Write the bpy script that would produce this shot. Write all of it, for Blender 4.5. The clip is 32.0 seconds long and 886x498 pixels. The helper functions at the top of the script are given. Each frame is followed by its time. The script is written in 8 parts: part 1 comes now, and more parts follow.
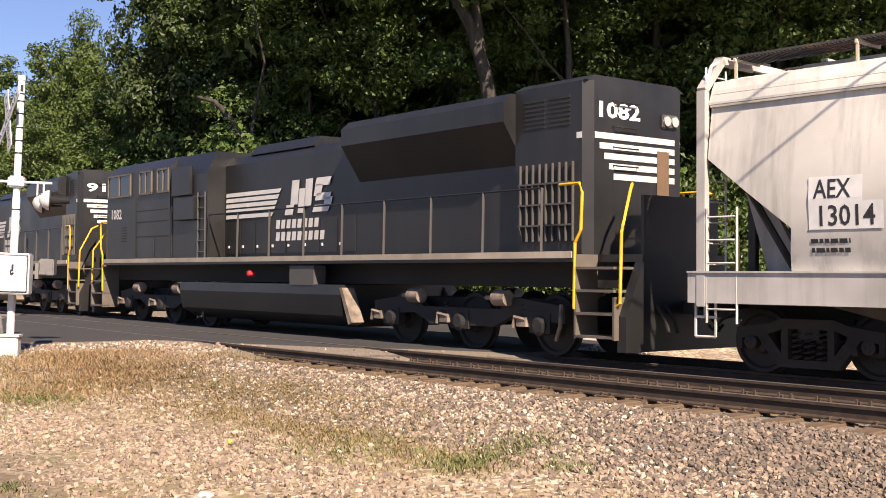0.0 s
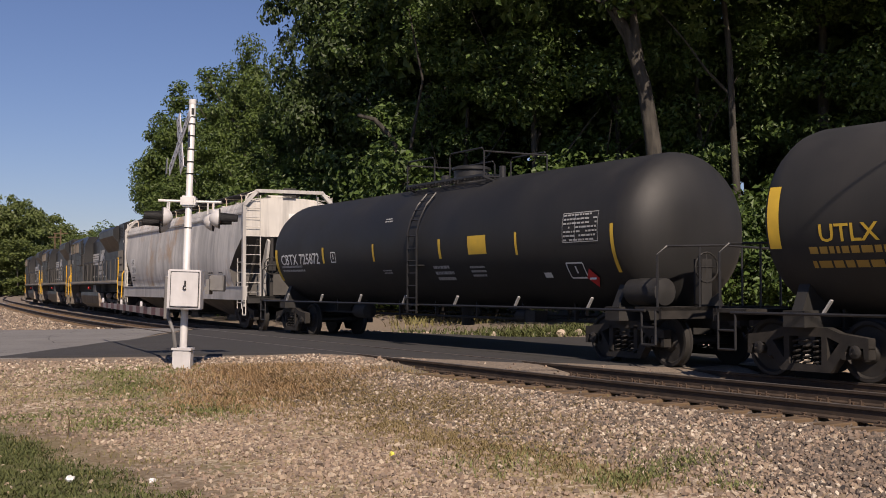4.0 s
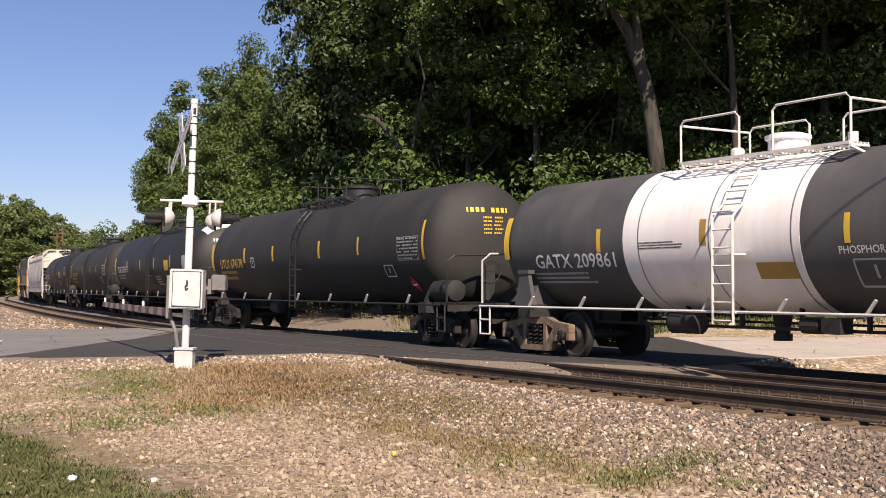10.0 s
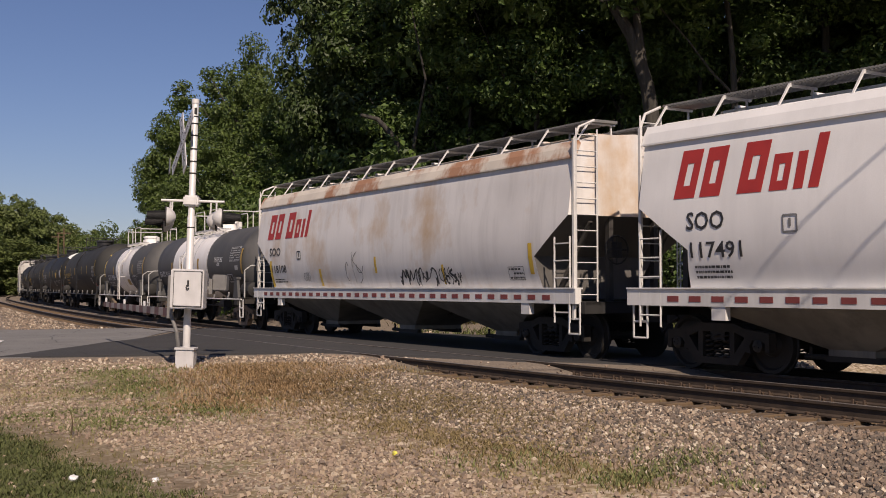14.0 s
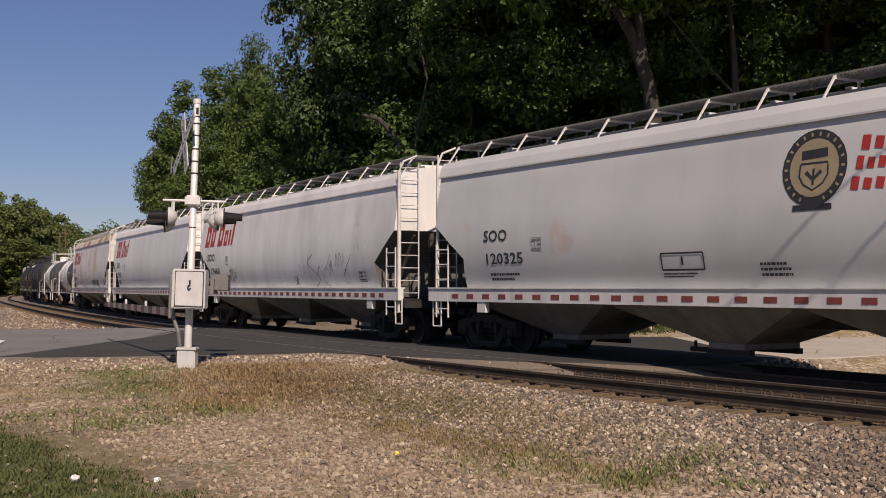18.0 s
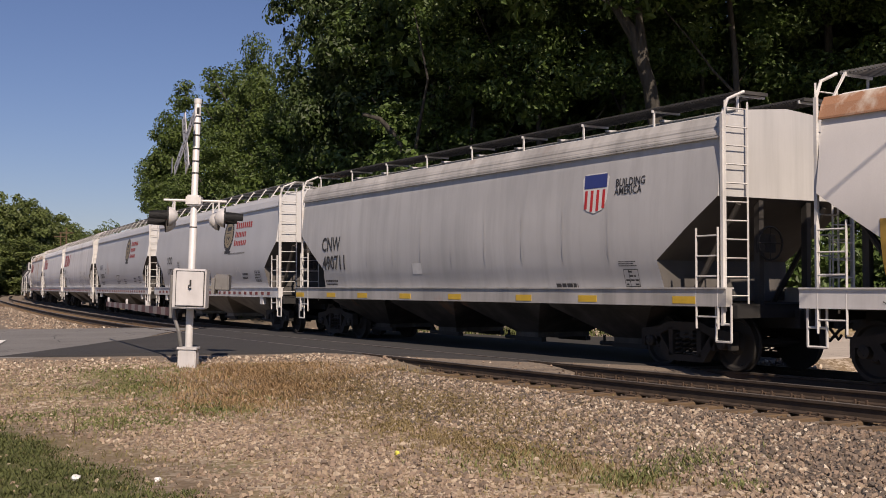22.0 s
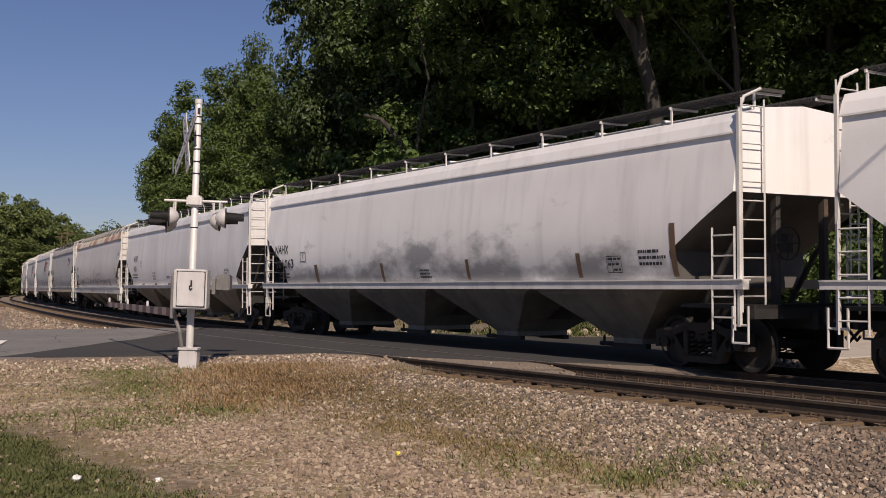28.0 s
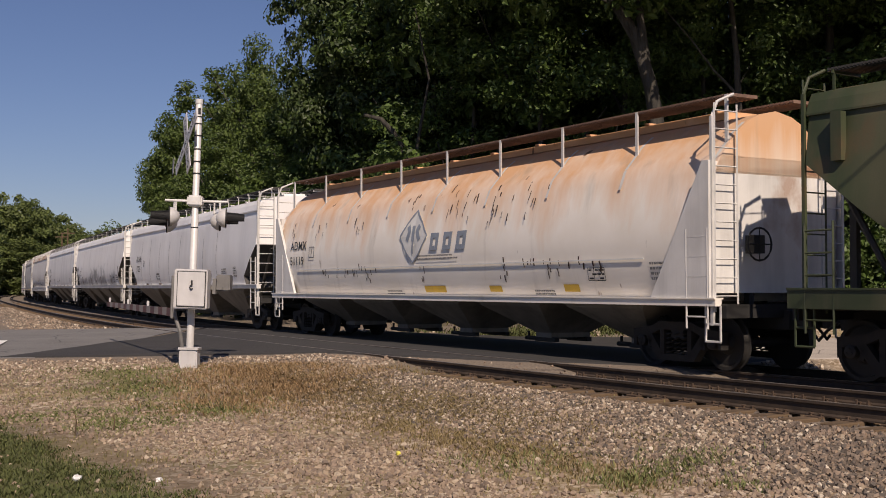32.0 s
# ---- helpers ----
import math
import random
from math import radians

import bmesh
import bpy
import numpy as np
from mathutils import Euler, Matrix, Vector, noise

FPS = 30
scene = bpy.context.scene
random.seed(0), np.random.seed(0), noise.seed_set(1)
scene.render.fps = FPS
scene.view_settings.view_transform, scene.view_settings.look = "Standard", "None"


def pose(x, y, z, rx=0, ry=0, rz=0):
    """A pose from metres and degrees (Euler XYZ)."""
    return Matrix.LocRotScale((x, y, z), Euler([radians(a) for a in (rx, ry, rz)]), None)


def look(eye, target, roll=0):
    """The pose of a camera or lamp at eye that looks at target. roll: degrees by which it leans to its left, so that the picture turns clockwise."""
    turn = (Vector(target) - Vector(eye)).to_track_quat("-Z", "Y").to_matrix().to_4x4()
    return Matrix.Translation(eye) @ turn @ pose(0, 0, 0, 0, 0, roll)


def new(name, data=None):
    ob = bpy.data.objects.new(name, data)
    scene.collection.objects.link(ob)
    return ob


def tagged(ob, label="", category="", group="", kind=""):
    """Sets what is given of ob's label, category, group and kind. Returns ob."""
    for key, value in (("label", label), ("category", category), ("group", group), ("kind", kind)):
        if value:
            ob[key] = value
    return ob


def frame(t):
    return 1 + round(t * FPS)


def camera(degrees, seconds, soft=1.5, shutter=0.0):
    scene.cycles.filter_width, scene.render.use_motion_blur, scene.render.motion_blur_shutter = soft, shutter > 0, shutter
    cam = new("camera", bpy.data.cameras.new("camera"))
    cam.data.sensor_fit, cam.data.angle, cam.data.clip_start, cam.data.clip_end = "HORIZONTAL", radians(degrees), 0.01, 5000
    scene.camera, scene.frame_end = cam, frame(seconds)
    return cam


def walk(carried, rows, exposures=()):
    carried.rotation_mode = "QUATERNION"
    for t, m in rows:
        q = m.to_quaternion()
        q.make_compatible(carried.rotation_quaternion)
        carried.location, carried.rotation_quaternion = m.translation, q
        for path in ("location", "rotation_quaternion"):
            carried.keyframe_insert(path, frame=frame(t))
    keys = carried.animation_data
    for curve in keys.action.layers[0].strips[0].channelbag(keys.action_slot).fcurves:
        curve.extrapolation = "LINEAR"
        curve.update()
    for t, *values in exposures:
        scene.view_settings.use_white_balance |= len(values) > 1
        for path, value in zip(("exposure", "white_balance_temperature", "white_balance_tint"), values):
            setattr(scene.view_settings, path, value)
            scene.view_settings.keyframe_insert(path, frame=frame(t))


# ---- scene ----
# Camera: hand held on the verge, swings on to the crossing and then stays put.
EYE_Z = 1.285
cam = camera(41.87, 32.0, soft=0.95)
CAMERA_ROWS = [
    (0.0, -8.03, 1.26, 0.33), (0.1, -5.6, 1.30, 0.2), (0.2, -3.7, 1.33, 0.1), (0.3, -2.3, 1.35, 0.0), (0.4, -0.8, 1.37, -0.1),
    (0.5, 0.95, 1.40, -0.1), (0.6, 1.75, 1.40, 0.0), (0.8, 1.95, 1.40, 0.0), (1.0, 2.11, 1.41, 0.0), (1.25, 1.9, 1.75, 0.0),
    (1.5, 1.57, 2.03, 0.0), (1.75, 0.9, 1.96, 0.1), (2.0, 0.20, 1.907, 0.13), (2.5, -0.20, 1.97, 0.04), (3.0, -0.204, 1.98, 0.01),
    (3.5, -0.20, 1.96, 0.01), (5.5, -0.164, 1.885, 0.04), (8.0, -0.123, 1.885, 0.04), (10.0, -0.103, 1.91, 0.0),
    (13.0, -0.07, 1.906, 0.0), (16.5, 0.0, 1.912, 0.0), (20.0, 0.042, 1.892, 0.02), (25.5, 0.085, 1.911, 0.02), (32.0, 0.12, 1.915, 0.03)]
walk(cam, [(t, pose(0, 0, EYE_Z, 90 + p, 0, y) @ pose(0, 0, 0, 0, 0, r)) for t, y, p, r in CAMERA_ROWS],
     exposures=[(0, 1.03, 7100, 21), (0.8, 0.82, 6900, 21), (1.6, 0.28, 6900, 21), (3.5, 0.0, 6800, 21), (5.5, 0.66, 6900, 21), (9, 0.73, 6900, 21), (10.5, 0.56, 6900, 21), (13, -0.03, 6900, 21), (19, -0.09, 6900, 21), (22.5, 0.02, 6900, 21), (25, -0.11, 6800, 21), (32, -0.16, 6900, 21)])

# Daylight: late summer sun behind the camera's right shoulder, nearly along the track.
SUN_HEADING, SUN_UP = 12.5, 41.0
world = bpy.data.worlds.new("sky")
scene.world = world
world.use_nodes = True
sky = world.node_tree.nodes.new("ShaderNodeTexSky")
sky.sky_type, sky.sun_disc = "NISHITA", False
sky.sun_elevation, sky.sun_rotation = radians(SUN_UP), radians(180 - SUN_HEADING)
sky.air_density, sky.dust_density, sky.ozone_density = 1.0, 0.15, 5.0
world.node_tree.nodes["Background"].inputs[1].default_value = 0.060
haze = world.node_tree.nodes.new("ShaderNodeMix")     # late summer haze: a little more violet than clear air
haze.data_type, haze.blend_type = "RGBA", "MULTIPLY"
haze.inputs[0].default_value, haze.inputs[7].default_value = 1.0, (0.98, 0.98, 1.13, 1)
world.node_tree.links.new(sky.outputs[0], haze.inputs[6])
world.node_tree.links.new(haze.outputs[2], world.node_tree.nodes["Background"].inputs[0])
sun = new("sun", bpy.data.lights.new("sun", "SUN"))
sun.data.energy, sun.data.angle, sun.data.color = 5.0, radians(0.53), (1.0, 0.905, 0.74)
_b, _e = radians(SUN_HEADING), radians(SUN_UP)
sun.matrix_world = look((0, 0, 40), (-math.sin(_b) * math.cos(_e), math.cos(_b) * math.cos(_e), 40 - math.sin(_e)))

# ---- building helpers ----


def box(bm, x0, x1, y0, y1, z0, z1):
    v = [bm.verts.new((x, y, z)) for x in (x0, x1) for y in (y0, y1) for z in (z0, z1)]
    for f in ((0, 1, 3, 2), (4, 6, 7, 5), (0, 4, 5, 1), (2, 3, 7, 6), (0, 2, 6, 4), (1, 5, 7, 3)):
        bm.faces.new([v[i] for i in f])
    return v


def prism(bm, outline, lo, hi, axis="x"):
    """Extrude an outline along an axis. x: (y, z); y: (x, z); z: (x, y)."""
    put = {"x": lambda a, p: (a, p[0], p[1]), "y": lambda a, p: (p[0], a, p[1]), "z": lambda a, p: (p[0], p[1], a)}[axis]
    r0 = [bm.verts.new(put(lo, p)) for p in outline]
    r1 = [bm.verts.new(put(hi, p)) for p in outline]
    n = len(outline)
    for i in range(n):
        bm.faces.new((r0[i], r0[(i + 1) % n], r1[(i + 1) % n], r1[i]))
    bm.faces.new(r0[::-1])
    bm.faces.new(r1)
    return r0, r1


def tube(bm, pts, r, n=6, r_end=None):
    """A round bar through the points."""
    rings, pts = [], [Vector(p) for p in pts]
    for i, p in enumerate(pts):
        d = (pts[min(i + 1, len(pts) - 1)] - pts[max(i - 1, 0)]).normalized()
        a = d.cross(Vector((0, 0, 1)) if abs(d.z) < 0.9 else Vector((1, 0, 0))).normalized()
        b = d.cross(a)
        rr = r if r_end is None else r + (r_end - r) * i / (len(pts) - 1)
        rings.append([bm.verts.new(p + (a * math.cos(k * 2 * math.pi / n) + b * math.sin(k * 2 * math.pi / n)) * rr) for k in range(n)])
    for q0, q1 in zip(rings, rings[1:]):
        for k in range(n):
            bm.faces.new((q0[k], q0[(k + 1) % n], q1[(k + 1) % n], q1[k]))
    bm.faces.new(rings[0][::-1])
    bm.faces.new(rings[-1])


def lathe(bm, profile, n=24, axis="x", at=(0, 0, 0)):
    """A turned body: profile of (along, radius)."""
    rings = []
    for a, r in profile:
        ring = []
        for k in range(n):
            c, s = math.cos(k * 2 * math.pi / n) * r, math.sin(k * 2 * math.pi / n) * r
            p = {"x": (a, c, s), "y": (c, a, s), "z": (c, s, a)}[axis]
            ring.append(bm.verts.new((p[0] + at[0], p[1] + at[1], p[2] + at[2])))
        rings.append(ring)
    for q0, q1 in zip(rings, rings[1:]):
        for k in range(n):
            bm.faces.new((q0[k], q0[(k + 1) % n], q1[(k + 1) % n], q1[k]))
    bm.faces.new(rings[0][::-1])
    bm.faces.new(rings[-1])


def mesh_of(name, bm, material, smooth=0.0):
    bmesh.ops.recalc_face_normals(bm, faces=bm.faces)
    me = bpy.data.meshes.new(name)
    bm.to_mesh(me)
    bm.free()
    if material:
        me.materials.append(material)
    if smooth:
        me.polygons.foreach_set("use_smooth", [True] * len(me.polygons))
        me.set_sharp_from_angle(angle=radians(smooth))
    return me


def part(name, bm, material, parent, label="", smooth=0.0, at=None):
    """One mesh object under a thing or a part; bm may also be a finished mesh."""
    me = bm if isinstance(bm, bpy.types.Mesh) else mesh_of(name, bm, material, smooth)
    ob = new(name, me)
    ob.parent = parent
    if at is not None:
        ob.matrix_basis = at
    if label:
        tagged(ob, label)
    return ob


def thing(name, label, category, group="", kind="", at=None):
    ob = new(name)
    ob.empty_display_size = 0.2
    if at is not None:
        ob.matrix_basis = at
    return tagged(ob, label, category, group, kind)


def solid(name, bm, material, label, category, group="", kind="", smooth=0.0, at=None):
    """A thing that is one mesh."""
    ob = new(name, bm if isinstance(bm, bpy.types.Mesh) else mesh_of(name, bm, material, smooth))
    if at is not None:
        ob.matrix_basis = at
    return tagged(ob, label, category, group, kind)


def soup(name, verts, faces, material, smooth=False):
    """A mesh from arrays of corners and faces."""
    me = bpy.data.meshes.new(name)
    me.from_pydata(verts.tolist() if hasattr(verts, "tolist") else verts, [], faces.tolist() if hasattr(faces, "tolist") else faces)
    me.materials.append(material)
    if smooth:
        me.polygons.foreach_set("use_smooth", [True] * len(me.polygons))
    return me


# ---- materials ----


class Nodes:
    """A short way to write node trees."""

    def __init__(self, name):
        self.m = bpy.data.materials.new(name)
        self.m.use_nodes = True
        self.t = self.m.node_tree
        self.b = self.t.nodes["Principled BSDF"]

    def n(self, kind, **values):
        node = self.t.nodes.new("ShaderNode" + kind)
        for k, v in values.items():
            if k in node.inputs:
                node.inputs[k].default_value = v
        return node

    def link(self, a, b):
        self.t.links.new(a, b)

    def coords(self, scale=(1, 1, 1), shift=(0, 0, 0), source="Object"):
        c, m = self.n("TexCoord"), self.n("Mapping")
        m.inputs["Scale"].default_value, m.inputs["Location"].default_value = scale, shift
        self.link(c.outputs[source], m.inputs["Vector"])
        return m.outputs[0]

    def noise(self, vec, scale, detail=3.0, rough=0.55):
        n = self.n("TexNoise", Scale=scale, Detail=detail, Roughness=rough)
        self.link(vec, n.inputs["Vector"])
        return n.outputs["Fac"]

    def ramp(self, fac, lo, hi, a=0.0, b=1.0):
        r = self.n("MapRange")
        r.inputs["From Min"].default_value, r.inputs["From Max"].default_value = lo, hi
        r.inputs["To Min"].default_value, r.inputs["To Max"].default_value = a, b
        self.link(fac, r.inputs["Value"])
        return r.outputs["Result"]

    def bump(self, height, strength=0.2, distance=0.02):
        b = self.n("Bump", Strength=strength, Distance=distance)
        self.link(height, b.inputs["Height"])
        self.link(b.outputs[0], self.b.inputs["Normal"])

    def done(self, colour, rough=0.6, metal=0.0):
        for sock, val in ((self.b.inputs["Base Color"], colour), (self.b.inputs["Roughness"], rough), (self.b.inputs["Metallic"], metal)):
            if isinstance(val, bpy.types.NodeSocket):
                self.link(val, sock)
            else:
                sock.default_value = (*val, 1) if isinstance(val, tuple) else val
        return self.m


def colour_mix(k, fac, a, b, how="MIX"):
    """Mix of two colours, through the Mix node's colour sockets."""
    x = k.t.nodes.new("ShaderNodeMix")
    x.data_type, x.blend_type = "RGBA", how
    for sock, val in ((x.inputs[0], fac), (x.inputs[6], a), (x.inputs[7], b)):
        if isinstance(val, bpy.types.NodeSocket):
            k.link(val, sock)
        elif isinstance(val, (int, float)):
            sock.default_value = val
        else:
            sock.default_value = (*val, 1)
    return x.outputs[2]


def surf(name, col, rough=0.6, metal=0.0, vary=0.15, scale=1.5, fine=60.0, bump=0.05, streak=0.0, streak_col=(0.12, 0.11, 0.10),
         rust=0.0, rust_col=(0.30, 0.13, 0.05), seed=0.0, rust_scale=0.6, stretch=(1, 1, 1), rust_edge=None, band=(2.2, 2.2, 0.16)):
    """A painted or raw surface: broad mottling, run-down streaks, rust blotches, fine grain."""
    k = Nodes(name)
    v = k.coords(stretch, (seed * 7.3, seed * 3.1, seed * 1.7))
    broad = k.noise(v, scale, 4.0)
    dark = tuple(c * (1 - vary * 1.6) for c in col)
    lite = tuple(min(1.0, c * (1 + vary)) for c in col)
    c = colour_mix(k, k.ramp(broad, 0.3, 0.7), dark, lite)
    if streak:
        sv = k.coords(band, (seed * 2.9, seed * 5.3, seed))
        s1 = k.ramp(k.noise(sv, 1.3, 5.0, 0.65), 0.45, 0.75, 0.0, streak)
        c = colour_mix(k, s1, c, streak_col)
        s2 = k.ramp(k.noise(k.coords((0.5, 0.5, 0.35), (seed * 4.1, 0, 0)), 1.0, 3.0), 0.5, 0.72, 0.0, streak * 0.8)
        c = colour_mix(k, s2, c, tuple(q * 1.6 for q in streak_col))
    if rust:
        rv = k.coords((1.0, 1.0, 0.8), (seed * 11.1, seed * 2.3, seed * 5.9))
        r1 = k.ramp(k.noise(rv, rust_scale, 6.0, 0.62), *(rust_edge or (0.66 - 0.12 * rust, 0.74)), 0.0, min(1.0, 0.55 + 0.4 * rust))
        c = colour_mix(k, r1, c, rust_col)
    g = k.noise(k.coords((1, 1, 1)), fine, 3.0)
    c = colour_mix(k, k.ramp(g, 0.2, 0.8, 0.0, 0.25), c, tuple(q * 0.75 for q in col))
    k.bump(g, bump * 4, 0.004)
    return k.done(c, k.ramp(broad, 0.2, 0.8, rough * 0.85, min(1.0, rough * 1.15)), metal)


STEEL_DARK = surf("dark steel", (0.022, 0.021, 0.020), 0.75, 0.0, 0.3, 3.0, 90, 0.08, rust=0.25, rust_col=(0.06, 0.04, 0.028))
STEEL_GREASY = surf("grimy truck steel", (0.024, 0.021, 0.018), 0.85, 0.0, 0.45, 4.0, 80, 0.1, rust=0.6, rust_col=(0.06, 0.045, 0.034))
TRUCK_TAN = surf("truck steel under tan dust", (0.20, 0.15, 0.105), 0.85, 0.0, 0.4, 4.0, 80, 0.1, rust=0.5, rust_col=(0.07, 0.05, 0.036))
WHEEL_STEEL = surf("rolled wheel steel", (0.022, 0.020, 0.018), 0.75, 0.0, 0.25, 5.0, 80, 0.05, rust=0.3, rust_col=(0.07, 0.045, 0.03))
RAIL_SIDE = surf("rusty rail", (0.055, 0.037, 0.025), 0.85, 0.0, 0.3, 6.0, 120, 0.1)
RAIL_TOP = surf("worn rail head", (0.20, 0.175, 0.15), 0.45, 0.6, 0.12, 3.0, 120, 0.02)
TIE_WOOD = surf("weathered tie timber", (0.125, 0.082, 0.046), 0.9, 0.0, 0.35, 3.0, 50, 0.3, stretch=(1, 0.15, 1))
PLATE_RUST = surf("rusty tie plate", (0.085, 0.055, 0.036), 0.85, 0.0, 0.3, 8.0, 120, 0.15)
GALV = surf("aluminium painted mast", (0.68, 0.67, 0.655), 0.45, 0.1, 0.1, 4.0, 90, 0.03, streak=0.25)
BLACK_PAINT = surf("black paint", (0.02, 0.02, 0.021), 0.5, 0.0, 0.2, 3.0, 90, 0.03)

# ---- the track's line ----
HEADING0, CENTRE0, NEAR0 = 0.5906, 15.25, 11.566
KNOTS = (-60, -15, 10, 30, 50, 75, 105, 140, 300)
BENDS = (1.449e-3, 2.247e-3, 2.939e-3, 3.757e-3, 1.867e-3, 0.32e-3, 0.34e-3, 1.173e-3, 2.02e-3)
STEP = 0.5
_s = np.arange(-420, 520 + STEP, STEP)
_k = np.interp(_s, KNOTS, BENDS)
_k[_s < -60] = 0.0
_o = int(round(420 / STEP))
_a = -np.concatenate([[0], np.cumsum((_k[1:] + _k[:-1]) / 2 * STEP)])
_a = _a - _a[_o] + HEADING0
_x = np.concatenate([[0], np.cumsum(-(np.sin(_a[1:]) + np.sin(_a[:-1])) / 2 * STEP)])
_y = np.concatenate([[0], np.cumsum((np.cos(_a[1:]) + np.cos(_a[:-1])) / 2 * STEP)])
_x, _y = _x - _x[_o] + CENTRE0 * math.cos(HEADING0), _y - _y[_o] + CENTRE0 * math.sin(HEADING0)
GAP = CENTRE0 - NEAR0          # between the two track centres
TRAIN_RAIL_Z = -0.10           # rail top under the train; the near track's is 0


def on_track(s, lat=0.0):
    """A point beside the far track's centre line; lat towards the camera. Also the heading there."""
    a = float(np.interp(s, _s, _a))
    return float(np.interp(s, _s, _x)) - lat * math.cos(a), float(np.interp(s, _s, _y)) - lat * math.sin(a), a


def track_coords(px, py):
    """Chainage and sideways place (towards the camera) of many points."""
    px, py = np.asarray(px, float).ravel(), np.asarray(py, float).ravel()
    pick = slice(None, None, 4)
    sx, sy, sa, ss = _x[pick], _y[pick], _a[pick], _s[pick]
    out_s, out_d = np.empty(len(px)), np.empty(len(px))
    for i in range(0, len(px), 4000):
        dx, dy = px[i:i + 4000, None] - sx, py[i:i + 4000, None] - sy
        j = np.argmin(dx * dx + dy * dy, axis=1)
        ddx, ddy = px[i:i + 4000] - sx[j], py[i:i + 4000] - sy[j]
        out_s[i:i + 4000] = ss[j] - ddx * np.sin(sa[j]) + ddy * np.cos(sa[j])
        out_d[i:i + 4000] = -(ddx * np.cos(sa[j]) + ddy * np.sin(sa[j]))
    return out_s, out_d


def wob(x, y, f, seed=0.0):
    """Cheap smooth waves for uneven ground."""
    return (np.sin(x * f + seed) * np.cos(y * f * 1.13 + seed * 2) + 0.6 * np.sin(x * f * 2.3 + y * f * 1.7 + seed * 3) + 0.4 * np.cos(y * f * 3.1 - x * f * 2.1)) / 2


def smooth01(v, a, b):
    t = np.clip((v - a) / (b - a), 0, 1)
    return t * t * (3 - 2 * t)


def road_amount(x, y):
    """1 on the crossing road's bed, falling off beside it."""
    near = np.interp(x, (-60, -9, -2.5, 1.5, 4.7, 8, 11, 60), (22.0, 22.6, 23.2, 20.2, 20.3, 24.5, 27.0, 29.0))
    far = np.interp(x, (-60, -14, -9, 5, 14, 60), (36.0, 37.6, 37.8, 36.0, 36.0, 39.0))
    return smooth01(y, near - 1.6, near + 0.1) * (1 - smooth01(y, far - 0.1, far + 2.5)), near, far


def ground_z(px, py):
    shape = np.shape(px)
    x, y = np.asarray(px, float).ravel(), np.asarray(py, float).ravel()
    s, d = track_coords(x, y)
    dn = d - GAP                                     # from the near track's centre, towards the camera
    z = np.interp(dn, (-60, -24, -12, -7.6, -5.6, -4.9, -2.6, -1.6, 1.55, 3.3, 7, 14, 40, 200),
                  (1.0, 0.3, -0.30, -0.50, -0.30, -0.29, -0.26, -0.215, -0.215, -0.52, -0.62, -0.60, -0.4, 0.3))
    # bank of cut earth beyond the track, left of the crossing
    z = z + smooth01(s, 40, 47) * (1 - smooth01(s, 95, 120)) * smooth01(-dn, 8.0, 12.0) * 0.55
    off = np.clip((np.abs(dn + 1.84) - 5.0) / 4, 0, 1)
    z = z + off * (0.05 * wob(x, y, 0.7, 1.0) + 0.025 * wob(x, y, 2.3, 4.0))
    r, near, far = road_amount(x, y)
    level = np.interp(dn, (-40, -9, -6.0, -4.9, -2.6, -1.2, 1.2, 2.2, 12, 40), (-0.3, -0.25, -0.115, -0.115, -0.10, -0.03, -0.03, -0.06, -0.16, -0.3))
    z = z * (1 - r) + level * r
    # ground round the signal rises to the road
    g = np.exp(-(((x + 4.7) / 5.0) ** 2 + ((y - 21.6) / 2.2) ** 2))
    z = z * (1 - g) + np.maximum(z, -0.17) * g
    far_off = np.hypot(x, y)
    z = z + smooth01(far_off, 90, 400) * 1.0
    return z.reshape(shape)


def grid_lines(lo, hi, fine_lo, fine_hi, fine):
    """Lines close together in the middle and wider outwards."""
    out = list(np.arange(fine_lo, fine_hi, fine))
    step, v = fine, fine_lo
    while v > lo:
        step *= 1.22
        v -= step
        out.insert(0, max(v, lo))
    step, v = fine, out[-1]
    while v < hi:
        step *= 1.22
        v += step
        out.append(min(v, hi))
    return np.array(out)


def lawn_edge(y):
    """x of the mown lawn's ragged edge."""
    return np.interp(y, (8, 10.4, 11.4, 13.8, 15.5, 17.0), (-2.1, -2.6, -3.05, -4.6, -5.9, -7.4))


def straw_line(y):
    """x of the middle of the band of dead grass along the ballast's foot."""
    return np.interp(y, (9, 11, 13.4, 16.8, 19.5, 22.4), (2.0, 1.7, 0.8, -0.5, -1.95, -3.3))


WEED_SPOTS = ((-3.6, 17.6, 0.55, 270), (-4.25, 16.0, 0.5, 240), (-5.2, 19.6, 0.7, 300), (-7.0, 22.0, 0.7, 200), (-5.6, 21.3, 0.8, 260), (-6.1, 16.9, 0.5, 150), (-2.9, 18.9, 0.5, 120), (-4.9, 17.3, 0.5, 180))


